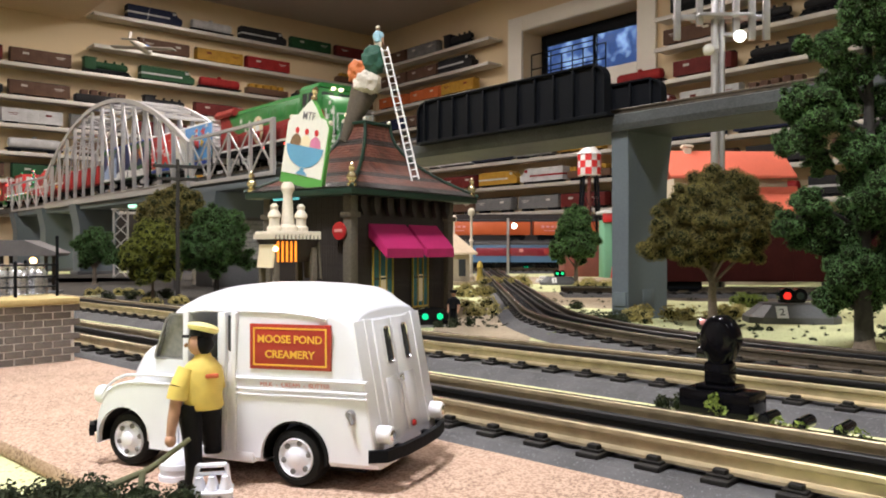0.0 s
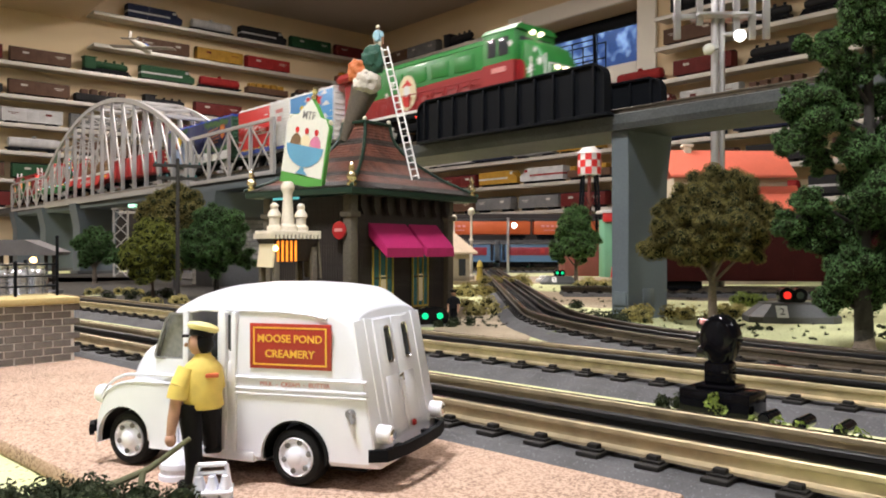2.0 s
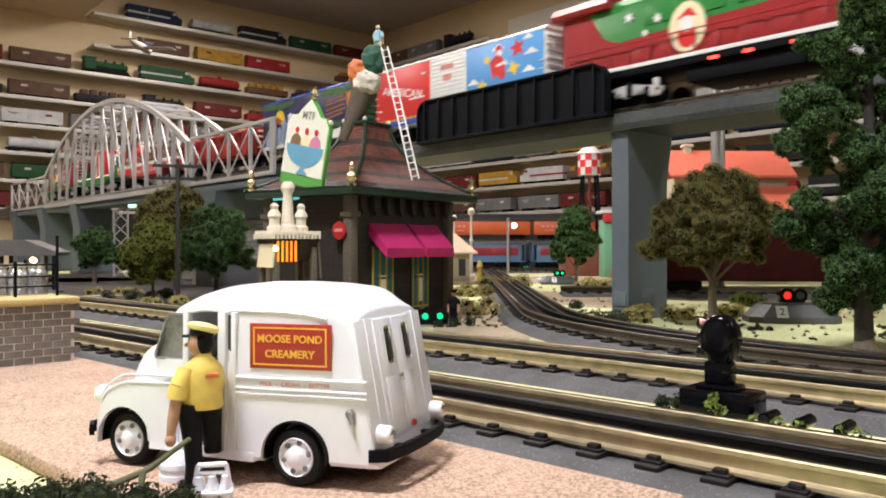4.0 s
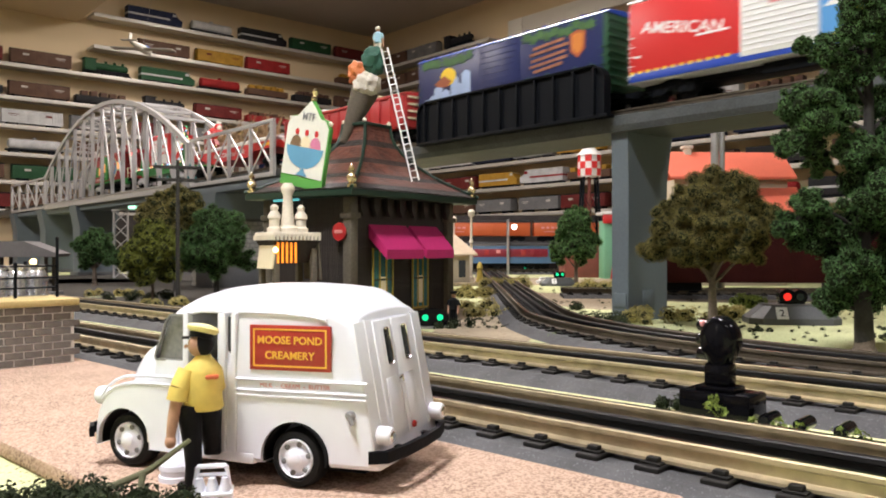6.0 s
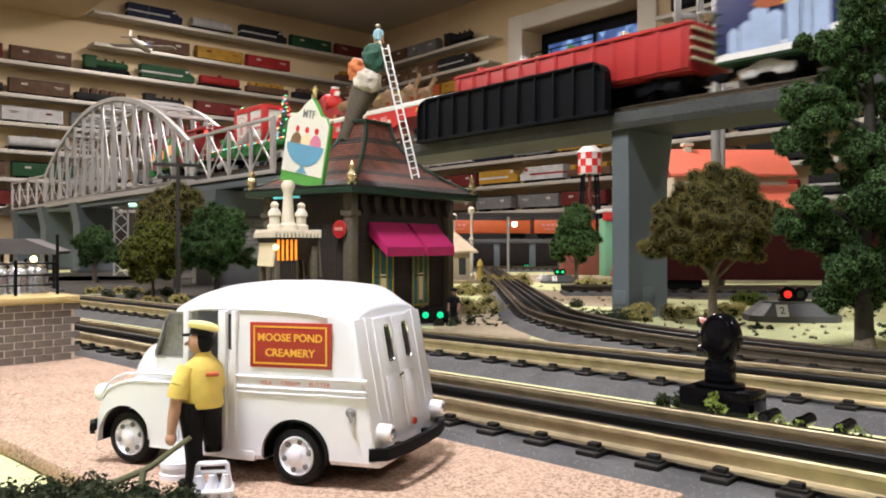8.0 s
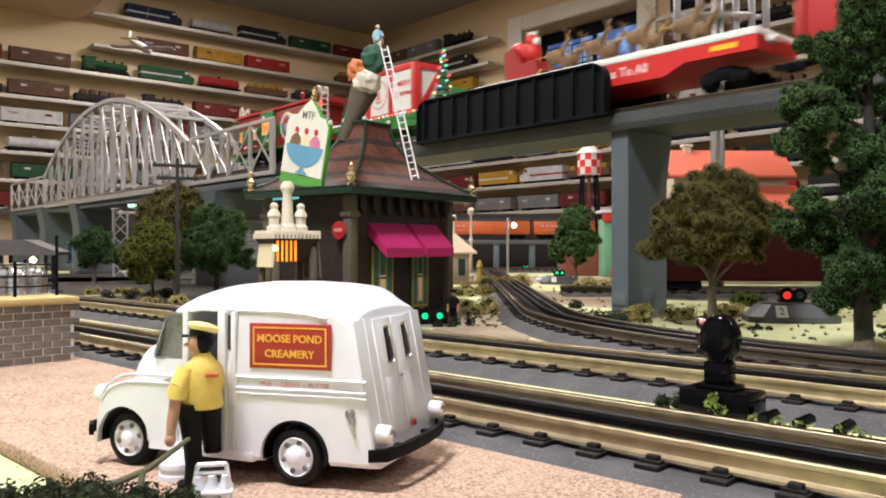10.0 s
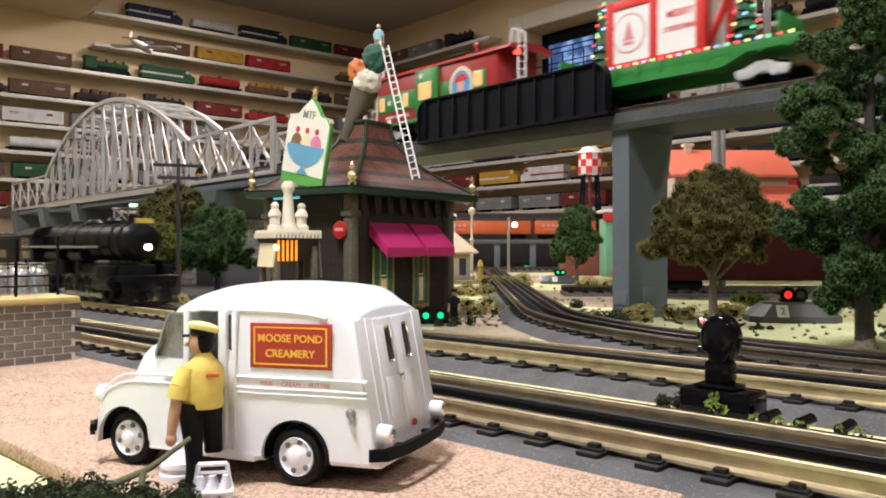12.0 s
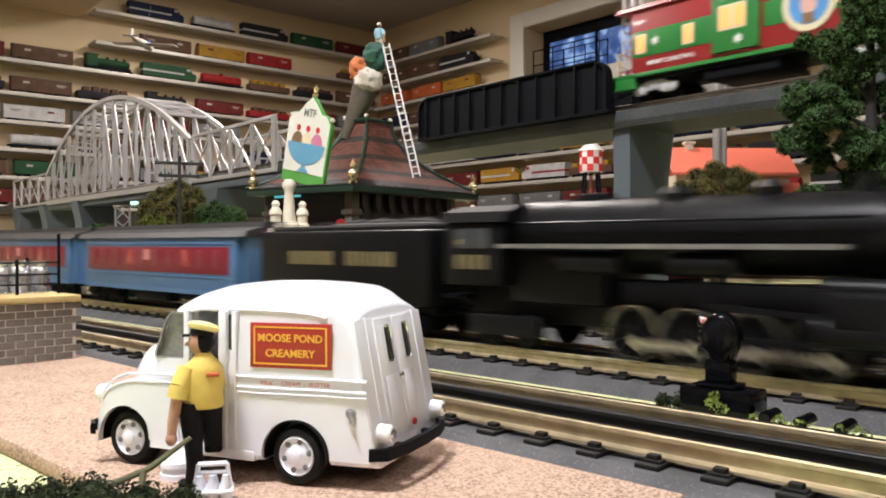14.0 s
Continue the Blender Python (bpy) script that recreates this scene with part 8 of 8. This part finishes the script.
for k in range(3):
    FAR_COACHES.append((coach("far blue passenger coach with maroon window band"), 0.19 + 0.276 * k))


def depot():
    t = thing("red_roof_depot", pose(0.475, 1.35, 0, 0, 0, 3), "beige depot with orange-red gabled roof", "building")
    bm = B(); box(bm, -96, 96, -40, 40, 0, 176, 1)
    b = part("wall_block", bm, beige, t)
    for x0, x1, z0, z1, name in ((-106, 106, 180, 226, "roof"), (30, 112, 124, 164, "porch_roof")):
        bm = B()
        if name == "roof":
            prism(bm, [(-52, z0), (0, z1), (52, z0), (52, z0 - 4), (0, z1 - 5), (-52, z0 - 4)], x0, x1, pose(0, 0, 0, 0, 0, -90))
        else:
            prism(bm, [(38, z1), (84, z0), (84, z0 - 4), (38, z1 - 5)], x0, x1, pose(0, 0, 0, 0, 0, -90))
        part(name, bm, roof_red, t, "orange-red roof")
    bm = B(); box(bm, -66, -54, -6, 6, 214, 232, 1); box(bm, -69, -51, -9, 9, 231, 236, 1)
    part("chimney", bm, ivory, t)
    for x in (-70, -30, 10, 60):
        bm = B(); box(bm, x - 9, x + 9, -41, -39.6, 90, 140, 0.5)
        w = part("window", bm, dark_glass, b)
        bm = B(); box(bm, x - 11, x + 11, -42.4, -41, 86, 90, 0.4)
        part("sill", bm, ivory, w)
    bm = B(); box(bm, -130, -100, -50, 30, 0, 96, 1)
    part("side_shed", bm, material("green_shed_paint", (0.07, 0.22, 0.13), 0.6, vary=0.15), t, "green side shed")


depot()
t = thing("green_shop", pose(0.365, 1.62, 0, 0, 0, 0), "small green shop with red and white fascia", "building")
bm = B(); box(bm, -40, 40, -30, 30, 0, 118, 1)
part("wall_block", bm, material("mint_green_wall", (0.16, 0.4, 0.25), 0.6, vary=0.12), t)
bm = B(); box(bm, -44, 44, -36, -29, 112, 130, 1)
part("fascia", bm, bright_red, t)
bm = B(); box(bm, -46, 46, -38, 34, 130, 136, 1)
part("flat_roof", bm, car_white, t)
for x in (-30, -12, 6):
    bm = B(); prism(bm, [(x, 0), (x + 12, 0), (x + 18, 46), (x + 6, 46)], -38, -36)
    part("striped_screen", bm, bright_red if x != -12 else car_white, t)


def water_tower():
    t = thing("water_tower", pose(0.3145, 1.70, 0), "red and white checked water tower with white cone roof", "water tower")
    bm = B(); lathe(bm, [(24, 215), (24.5, 216), (24.5, 262), (24, 263)], n=24)
    tank = part("tank", bm, car_white, t)
    for ring in range(3):
        for k in range(12):
            if (ring + k) % 2 == 0:
                bm = B()
                pts = []
                for z in (217 + 15 * ring, 232 + 15 * ring):
                    pts.append([((24.6 + e) * math.cos(radians(30 * k + a)), (24.6 + e) * math.sin(radians(30 * k + a)), z) for e in (0, 0.8) for a in ((0, 10, 20, 30) if e == 0 else (30, 20, 10, 0))])
                loft(bm, pts)
                part("red_check", bm, bright_red, tank)
    bm = B(); lathe(bm, [(27, 261), (26.5, 263), (1.6, 288), (0.8, 290)], n=24)
    part("cone_roof", bm, car_white, t)
    for k in range(4):
        a = radians(45 + 90 * k)
        bm = B(); tube(bm, (30 * math.cos(a), 30 * math.sin(a), 78), (20 * math.cos(a), 20 * math.sin(a), 216), 2.8, n=8)
        part("leg", bm, black_steel, t)
        b = radians(135 + 90 * k)
        bm = B(); bar(bm, (29 * math.cos(a), 29 * math.sin(a), 95), (22 * math.cos(b), 22 * math.sin(b), 180), 1.2, 1.2); bar(bm, (29 * math.cos(b), 29 * math.sin(b), 95), (22 * math.cos(a), 22 * math.sin(a), 180), 1.2, 1.2)
        part("brace", bm, black_steel, t)
    bm = B(); tube(bm, (0, 0, 78), (0, 0, 216), 4, n=10); box(bm, -60, 60, -40, 40, 0, 78, 1)
    part("riser", bm, brick_red, t)


water_tower()


def light_mast():
    t = thing("light_mast", pose(0.348, 1.0, 0), "tall galvanised floodlight mast with bare bulbs", "mast")
    bm = B(); tube(bm, (-4.6, 0, 0), (-4.6, 0, 420), 5.2, 4.6, 16); tube(bm, (4.6, 0, 0), (4.6, 0, 420), 3.6, 3.4, 16)
    part("pole", bm, galvanised, t)
    for z in (352, 390):
        bm = B(); box(bm, -58, 62, -3, 3, z - 3.4, z + 3.4, 0.6); box(bm, -30, 36, -18, 18, z - 2, z + 2, 0.6)
        part("crossarm", bm, galvanised, t)
    for x in (-54, -26, 20, 40, 58):
        bm = B(); box(bm, x - 4, x + 4, -9, -3, 322 if x != -26 else 340, 420, 0.6)
        part("upright", bm, galvanised, t)
    for x, z, mm, lab in ((22, 325, white_bulb, "lit white globe bulb"), (-17, 308, material("clear_bulb_glass", (0.7, 0.68, 0.62), 0.05, vary=0.05), "unlit glass bulb")):
        bm = B(); ball(bm, x, -14, z, 7.2, 3)
        b = part("bulb", bm, mm, t, lab)
        bm = B(); tube(bm, (x * 0.2, -6, z + 4), (x * 0.7, -12, z + 2), 3, n=10)
        part("bulb_holder", bm, galvanised, t)


light_mast()
t = thing("crossing_lamp", pose(0.163, 1.86, 0), "thin grey post with round white lamp", "lamp")
bm = B(); tube(bm, (-10, 0, 0), (-10, 0, 130), 3.4, n=10)
part("post", bm, galvanised, t)
bm = B(); ball(bm, 4, -6, 112, 6.5, 2)
part("globe", bm, white_bulb, t, "lit white globe")
bm = B(); v = box(bm, -14, 14, -7, 7, 0, 7, 2.5); box(bm, -8, 9, -6, 6, 6.5, 12, 2)
solid("model_car", bm, car_white, pose(0.177, 1.38, 0, 0, 0, 15), "small white model car by the crossing", "car")

# ---- shelves of trains on the walls ----
LEVELS = (0.20, 0.30, 0.397, 0.493, 0.592, 0.698, 0.795, 0.894)
palette = {}
for nm, c in (("maroon", (0.13, 0.02, 0.018)), ("brown", (0.11, 0.06, 0.04)), ("black", (0.018, 0.018, 0.02)), ("green", (0.02, 0.07, 0.03)), ("navy", (0.013, 0.018, 0.05)), ("yellow", (0.38, 0.21, 0.03)), ("red", (0.28, 0.02, 0.02)),
              ("orange", (0.42, 0.1, 0.03)), ("silver", (0.5, 0.5, 0.5)), ("white", (0.5, 0.47, 0.42)), ("blue", (0.04, 0.12, 0.38)), ("grey", (0.16, 0.16, 0.16))):
    palette[nm] = material("shelf_car_" + nm, c, 0.6, vary=0.35, grain=500, coarse=30, bump=0.05, spec=0.2)


def shelf_boxcar(col):
    t = thing("model_boxcar", pose(0, 0, 0), "%s model boxcar displayed on the wall shelf" % col, "train car", "shelf trains")
    bm = B(); box(bm, -105, 105, -24, 24, 14, 68, 1); box(bm, -20, 20, -25.2, -24, 16, 66, 0.5); box(bm, -20, 20, 24, 25.2, 16, 66, 0.5)
    b = part("body", bm, palette[col], t)
    bm = B()
    for e in (-1, 1):
        for k in range(8):
            x = -98 + 10 * k if k < 4 else 98 - 10 * (k - 4)
            box(bm, x - 0.9, x + 0.9, e * 24.6 - 0.6, e * 24.6 + 0.6, 15, 67)
        box(bm, -105, 105, e * 24.8 - 0.8, e * 24.8 + 0.8, 13, 17)
    part("side_rib", bm, palette[col], b)
    ink = palette["white" if col not in ("white", "silver", "yellow") else "maroon"]
    for e in (-1, 1):
        for x0, x1, z0, z1 in ((-84, -48, 47, 50), (-78, -54, 41, 43), (44, 66, 44, 53)):
            bm = B(); box(bm, x0, x1, e * 25.2 - 0.3, e * 25.2 + 0.3, z0, z1)
            part("lettering_bar", bm, ink, b)
    bm = B(); prism(bm, [(-25, 68), (25, 68), (0, 74)], -106, 106, pose(0, 0, 0, 0, 0, 90))
    part("roof", bm, palette["black" if col != "silver" else "silver"], t)
    trucks(t, 70)
    return t


def trucks(t, x):
    for e in (-1, 1):
        bm = B(); box(bm, e * x - 20, e * x + 20, -21, 21, 5, 14, 2); tube(bm, (e * x - 12, -20, 8), (e * x - 12, 20, 8), 8, n=12); tube(bm, (e * x + 12, -20, 8), (e * x + 12, 20, 8), 8, n=12)
        part("truck", bm, black_steel, t)


def shelf_tanker(col):
    t = thing("model_tank_car", pose(0, 0, 0), "%s model tank car displayed on the wall shelf" % col, "train car", "shelf trains")
    bm = B(); lathe(bm, [(10, -92), (20, -88), (22, -80), (22, 80), (20, 88), (10, 92)], n=20, m=pose(0, 0, 42, 0, 90, 0)); lathe(bm, [(9, 0), (9, 8), (5, 11)], 0, 0, 62, 14)
    part("tank", bm, palette[col], t)
    bm = B(); box(bm, -98, 98, -20, 20, 14, 20, 1)
    part("frame", bm, black_steel, t)
    trucks(t, 68)
    return t


def shelf_steam(col):
    t = thing("model_steam_engine", pose(0, 0, 0), "%s model steam engine displayed on the wall shelf" % col, "locomotive", "shelf trains")
    bm = B(); lathe(bm, [(16, -40), (17, -36), (16, 80), (12, 90)], n=20, m=pose(0, 0, 46, 0, 90, 0))
    for x in (72, 40, 6):
        lathe(bm, [(6, 0), (5, 10), (6, 13)], x, 0, 58, 12)
    part("boiler", bm, palette[col], t)
    bm = B(); box(bm, -78, -36, -23, 23, 22, 72, 1); box(bm, -82, -32, -26, 26, 71, 75, 1)
    part("cab", bm, palette[col], t)
    bm = B(); box(bm, -80, 92, -20, 20, 16, 28, 1)
    for x in (-30, 0, 30, 58):
        tube(bm, (x, -20, 12), (x, 20, 12), 12, n=16)
    prism(bm, [(88, 24), (108, 4), (88, 4)], -20, 20)
    part("running_gear", bm, black_steel, t)
    return t


def shelf_diesel(col):
    t = thing("model_diesel", pose(0, 0, 0), "%s model diesel engine displayed on the wall shelf" % col, "locomotive", "shelf trains")
    bm = B(); prism(bm, [(-112, 14), (112, 14), (114, 40), (96, 50), (84, 72), (-112, 72)], -24, 24)
    part("body", bm, palette[col], t)
    bm = B(); box(bm, -113, 60, -24.8, 24.8, 34, 42, 0.4); box(bm, 72, 88, -24.8, 24.8, 54, 66, 0.4)
    part("stripe", bm, palette["silver" if col != "silver" else "red"], t)
    bm = B(); box(bm, -60, 40, -20, 20, 6, 14, 2)
    part("tank", bm, black_steel, t)
    trucks(t, 76)
    return t


def shelf_gondola(col):
    t = thing("model_gondola", pose(0, 0, 0), "%s model gondola with load displayed on the wall shelf" % col, "train car", "shelf trains")
    bm = B(); box(bm, -100, 100, -24, 24, 14, 44, 1)
    part("tub", bm, palette[col], t)
    bm = B(); random.seed(len(col))
    for k in range(5):
        box(bm, -90 + 36 * k, -64 + 36 * k, -18, 18, 44, 54 + random.uniform(0, 14), 2)
    part("load", bm, palette["brown" if col != "brown" else "yellow"], t)
    trucks(t, 68)
    return t


makers = [(shelf_boxcar, ("maroon", "brown", "yellow", "navy", "green", "silver", "white", "red", "orange", "grey")), (shelf_tanker, ("black", "red", "silver")), (shelf_steam, ("black", "green")), (shelf_diesel, ("navy", "yellow", "silver", "orange", "maroon", "black")), (shelf_gondola, ("brown", "black", "red"))]
stock = {}


def put(maker, col, m):
    key = (maker, col)
    if key not in stock:
        stock[key] = maker(col)
        stock[key].matrix_basis = m @ Matrix.Diagonal((0.94, 0.8, 0.84, 1))
    else:
        copy_thing(stock[key], m)


rng = random.Random(12)
weights = [(shelf_boxcar, "maroon")] * 8 + [(shelf_boxcar, "brown")] * 8 + [(shelf_boxcar, "grey")] * 4 + [(f, c) for f, cs in makers for c in cs] + [(shelf_steam, "black")] * 3 + [(shelf_diesel, "black")] * 2
fixed = {("left", 5): [(shelf_boxcar, "brown"), (shelf_gondola, "black"), (shelf_gondola, "brown"), (shelf_tanker, "red"), (shelf_diesel, "green"), (shelf_steam, "green"), (shelf_boxcar, "brown"), (shelf_boxcar, "maroon")],
         ("left", 6): [(shelf_gondola, "brown"), (shelf_boxcar, "blue"), (shelf_boxcar, "red"), (shelf_boxcar, "yellow"), (shelf_boxcar, "brown"), (shelf_steam, "black")],
         ("left", 7): [(shelf_boxcar, "maroon"), (shelf_boxcar, "green"), (shelf_diesel, "black"), (shelf_tanker, "silver"), (shelf_diesel, "navy"), (shelf_diesel, "maroon")]}
LONG_WALL = LEVELS[:5] + (0.706, 0.814, 0.932)
for lv, z in enumerate(LONG_WALL):
    far = -1.33 if lv >= 6 else -2.6
    t = thing("wall_shelf", ROOM @ pose(0, 0, z - 0.012), "long narrow aluminium display shelf on the cream wall", "shelf", "wall shelves")
    bm = B(); box(bm, 0, 88, far * 1000, -4, 0, 8, 0.6)
    part("board", bm, shelf_metal, t)
    bm = B(); box(bm, 86, 90, far * 1000, -4, -5, 8.4, 0.6)
    part("front_lip", bm, shelf_metal, t, "bright aluminium front lip")
    y, k = -0.16, 0
    while y > far + 0.12:
        f, c = fixed[("left", lv)][k] if ("left", lv) in fixed and k < len(fixed[("left", lv)]) else rng.choice(weights)
        if rng.random() > 0.06:
            put(f, c, ROOM @ pose(0.044, y, z - 0.004, 0, 0, 90 if rng.random() > 0.5 else -90))
        y -= 0.208 + rng.uniform(0, 0.03)
        k += 1
for lv, z in enumerate(LEVELS):
    spans = ((0.10, 0.88), (1.64, 4.2)) if lv >= 5 else ((0.10, 4.2),)
    for a, b in spans:
        t = thing("wall_shelf", ROOM @ pose(0, 0, z - 0.012), "narrow aluminium display shelf on the window wall", "shelf", "wall shelves")
        bm = B(); box(bm, a * 1000, b * 1000, -88, -16, 0, 8, 0.6)
        part("board", bm, shelf_metal, t)
        bm = B(); box(bm, a * 1000, b * 1000, -90, -86, -5, 8.4, 0.6)
        part("front_lip", bm, shelf_metal, t, "bright aluminium front lip")
        x = a + 0.12
        while x < b - 0.1:
            if lv >= 5:
                f, c = rng.choice([(shelf_steam, "black")] * 4 + [(shelf_diesel, "black"), (shelf_boxcar, "grey"), (shelf_boxcar, "brown")])
                if a < 1 and lv == 5:
                    f, c = (shelf_boxcar, "orange") if x < 0.5 else (shelf_boxcar, "yellow")
            elif lv == 1 and 0.75 < x < 1.25:
                f, c = (shelf_diesel, "yellow") if x < 1.0 else (shelf_diesel, "silver")
            elif lv == 2 and 1.75 < x < 2.2:
                f, c = (shelf_boxcar, "navy")
            else:
                f, c = rng.choice(weights)
            put(f, c, ROOM @ pose(x, -0.05, z - 0.004, 0, 0, 0 if rng.random() > 0.5 else 180))
            x += 0.21 + rng.uniform(0, 0.03)


def toy_plane():
    t = thing("model_aeroplane", pose(-0.975, 2.55, 0.71, 6, 8, 75), "small white and blue model aeroplane hanging by the shelves", "aeroplane")
    bm = B(); lathe(bm, [(1, -62), (7, -40), (12, 0), (13, 30), (10, 48), (4, 54)], n=16, m=pose(0, 0, 0, 0, 90, 0))
    part("fuselage", bm, palette["white"], t)
    bm = B(); box(bm, 0, 26, -118, 118, -3, 0, 1)
    part("wing", bm, palette["white"], t)
    bm = B(); box(bm, -62, -50, -30, 30, 0, 2, 0.6); box(bm, -62, -48, -1, 1, 0, 26, 0.6)
    part("tail", bm, palette["white"], t)
    bm = B(); box(bm, 14, 36, -10, 10, 6, 14, 3)
    part("canopy", bm, palette["blue"], t)
    bm = B(); tube(bm, (10, 0, 4), (10, 0, 338), 0.4, n=5)
    part("hanging_wire", bm, palette["silver"], t)


toy_plane()


# ---- drifting smoke from the engine ----
def smoke_material():
    m = bpy.data.materials.new("thin_grey_smoke")
    m.use_nodes = True
    n, l = m.node_tree.nodes, m.node_tree.links
    n.remove(n["Principled BSDF"])
    out = n["Material Output"]
    mix, clear, body, at, mul = n.new("ShaderNodeMixShader"), n.new("ShaderNodeBsdfTransparent"), n.new("ShaderNodeBsdfDiffuse"), n.new("ShaderNodeAttribute"), n.new("ShaderNodeMath")
    body.inputs["Color"].default_value = (0.9, 0.88, 0.86, 1)
    at.attribute_name = "density"
    mul.operation, mul.inputs[1].default_value = "MULTIPLY", 0.75
    l.new(at.outputs["Fac"], mul.inputs[0]), l.new(mul.outputs[0], mix.inputs[0])
    l.new(clear.outputs[0], mix.inputs[1]), l.new(body.outputs[0], mix.inputs[2]), l.new(mix.outputs[0], out.inputs["Surface"])
    return m


smoke_mat = smoke_material()
SMOKE = []


def smoke_puff(x, y, z, spread, count, seed):
    """A rigid wisp of thin, soft-edged flecks."""
    rng = np.random.default_rng(seed)
    verts, faces, dens = [], [], []
    for k in range(count):
        c = rng.normal(size=3) * spread * np.array((0.9, 0.5, 0.55)) * 0.5
        r = spread * (0.28 + 0.3 * rng.random())
        u = np.array((0.7, rng.normal() * 0.2, rng.normal() * 0.3)) * r
        w = np.array((rng.normal() * 0.2, rng.normal() * 0.2, 1.0)) * r * (1.0 + 0.9 * rng.random())
        base = len(verts)
        verts.append(tuple(c)); dens.append(1.0)
        for ring, d in ((0.35, 0.75), (0.7, 0.25), (1.0, 0.0)):
            for i in range(14):
                a = 2 * math.pi * i / 14
                q = ring * (1 + 0.12 * math.sin(3 * a + k))
                verts.append(tuple(c + u * q * math.cos(a) + w * q * math.sin(a))); dens.append(d)
        for i in range(14):
            faces.append((base, base + 1 + i, base + 1 + (i + 1) % 14))
            for g in (0, 1):
                p = base + 1 + 14 * g
                faces.append((p + i, p + 14 + i, p + 14 + (i + 1) % 14, p + (i + 1) % 14))
    me = bpy.data.meshes.new("smoke_puff")
    me.from_pydata(verts, [], faces)
    at = me.attributes.new("density", "FLOAT", "POINT")
    at.data.foreach_set("value", dens)
    me.materials.append(smoke_mat)
    ob = new("smoke_puff", me)
    tagged(ob, "thin grey smoke drifting under the ceiling", "smoke", "smoke puffs")
    SMOKE.append((ob, x, y, z))


for k, (x, y, z, sp) in enumerate(((-0.10, 0.93, 0.345, 0.10), (-0.05, 0.96, 0.33, 0.09), (0.0, 0.9, 0.35, 0.11), (0.045, 0.95, 0.36, 0.10), (0.09, 0.86, 0.34, 0.09), (-0.02, 1.0, 0.30, 0.08))):
    smoke_puff(x, y, z, sp, 4, 200 + k)



# ---- what moves ----
def high_run(ob, back):
    """Along the high line at an even pace; back: how far the thing's middle is behind the engine's nose."""
    rows = []
    for t in (0.0, 2.0, 4.0, 6.0, 8.0, 10.0, 12.0, 14.0):
        rows.append((t, high(0.131 + 0.18 * (t - 3.0) - back, 0, HRAIL)))
    walk(ob, rows)


STEAM = [(0.0, -1.47), (8.0, -1.30), (9.0, -1.14), (10.0, -0.885), (10.5, -0.753), (11.0, -0.629), (11.5, -0.506), (12.0, -0.373), (12.5, -0.229),
         (13.0, -0.081), (13.4, 0.0374), (14.0, 0.216)]


def steam_run(ob, back):
    walk(ob, [(t, line_at(*C2, s - back, RAIL)) for t, s in STEAM])


def steam_at(t):
    for (t0, s0), (t1, s1) in zip(STEAM, STEAM[1:]):
        if t <= t1:
            return s0 + (s1 - s0) * (t - t0) / (t1 - t0)
    return STEAM[-1][1]


def steam_gear():
    """Driving wheels roll and the coupling rods go round with the cranks."""
    turns = [(0.0, 0.0)]
    goal, total = 0.0, math.degrees((steam_at(14.0) - steam_at(0.0)) / 0.012)
    k = 1
    t = 0.0
    while t < 13.99:
        t += 1 / 30
        a = math.degrees((steam_at(t) - steam_at(0.0)) / 0.012)
        if a - turns[-1][1] > 62 or t > 13.99:
            turns.append((min(round(t, 4), 14.0), a))
    for ob, x, e in WHEELS:
        walk(ob, [(t, pose(x / 1000, e * 0.0162, 0.012, -90 * e, 0, 0) @ pose(0, 0, 0, 0, 0, a * (-e) * -1 if e > 0 else -a)) for t, a in turns])
    for ob, e in RODS:
        q = 0 if e < 0 else 90
        walk(ob, [(t, pose(0.006 * math.sin(radians(a + q)), e * 0.0212, 0.012 + 0.006 * math.cos(radians(a + q)))) for t, a in turns])


def motions():
    steam_gear()
    for ob, back in HIGH_TRAIN:
        high_run(ob, back)
    for ob, back in STEAM_TRAIN:
        steam_run(ob, back)
    for k, (ob, x, y, z) in enumerate(SMOKE):
        walk(ob, [(t, pose(x - 0.004 * t + 0.01 * math.sin(0.5 * t + k), y, z + 0.002 * t + 0.006 * math.sin(0.4 * t + 2 * k), 0, 3 * math.sin(0.3 * t + k), 0)) for t in (0.0, 2.0, 4.0, 6.0, 8.0, 10.0, 12.0, 14.0)])
    for ob, back in FAR_COACHES:
        walk(ob, [(t, pose(back - 0.1 * s, 1.9, 0.0125)) for t, s in ((0.0, 0.0), (4.0, 4.0), (8.0, 8.0), (9.5, 9.2), (11.0, 9.8), (14.0, 9.9))])


motions()
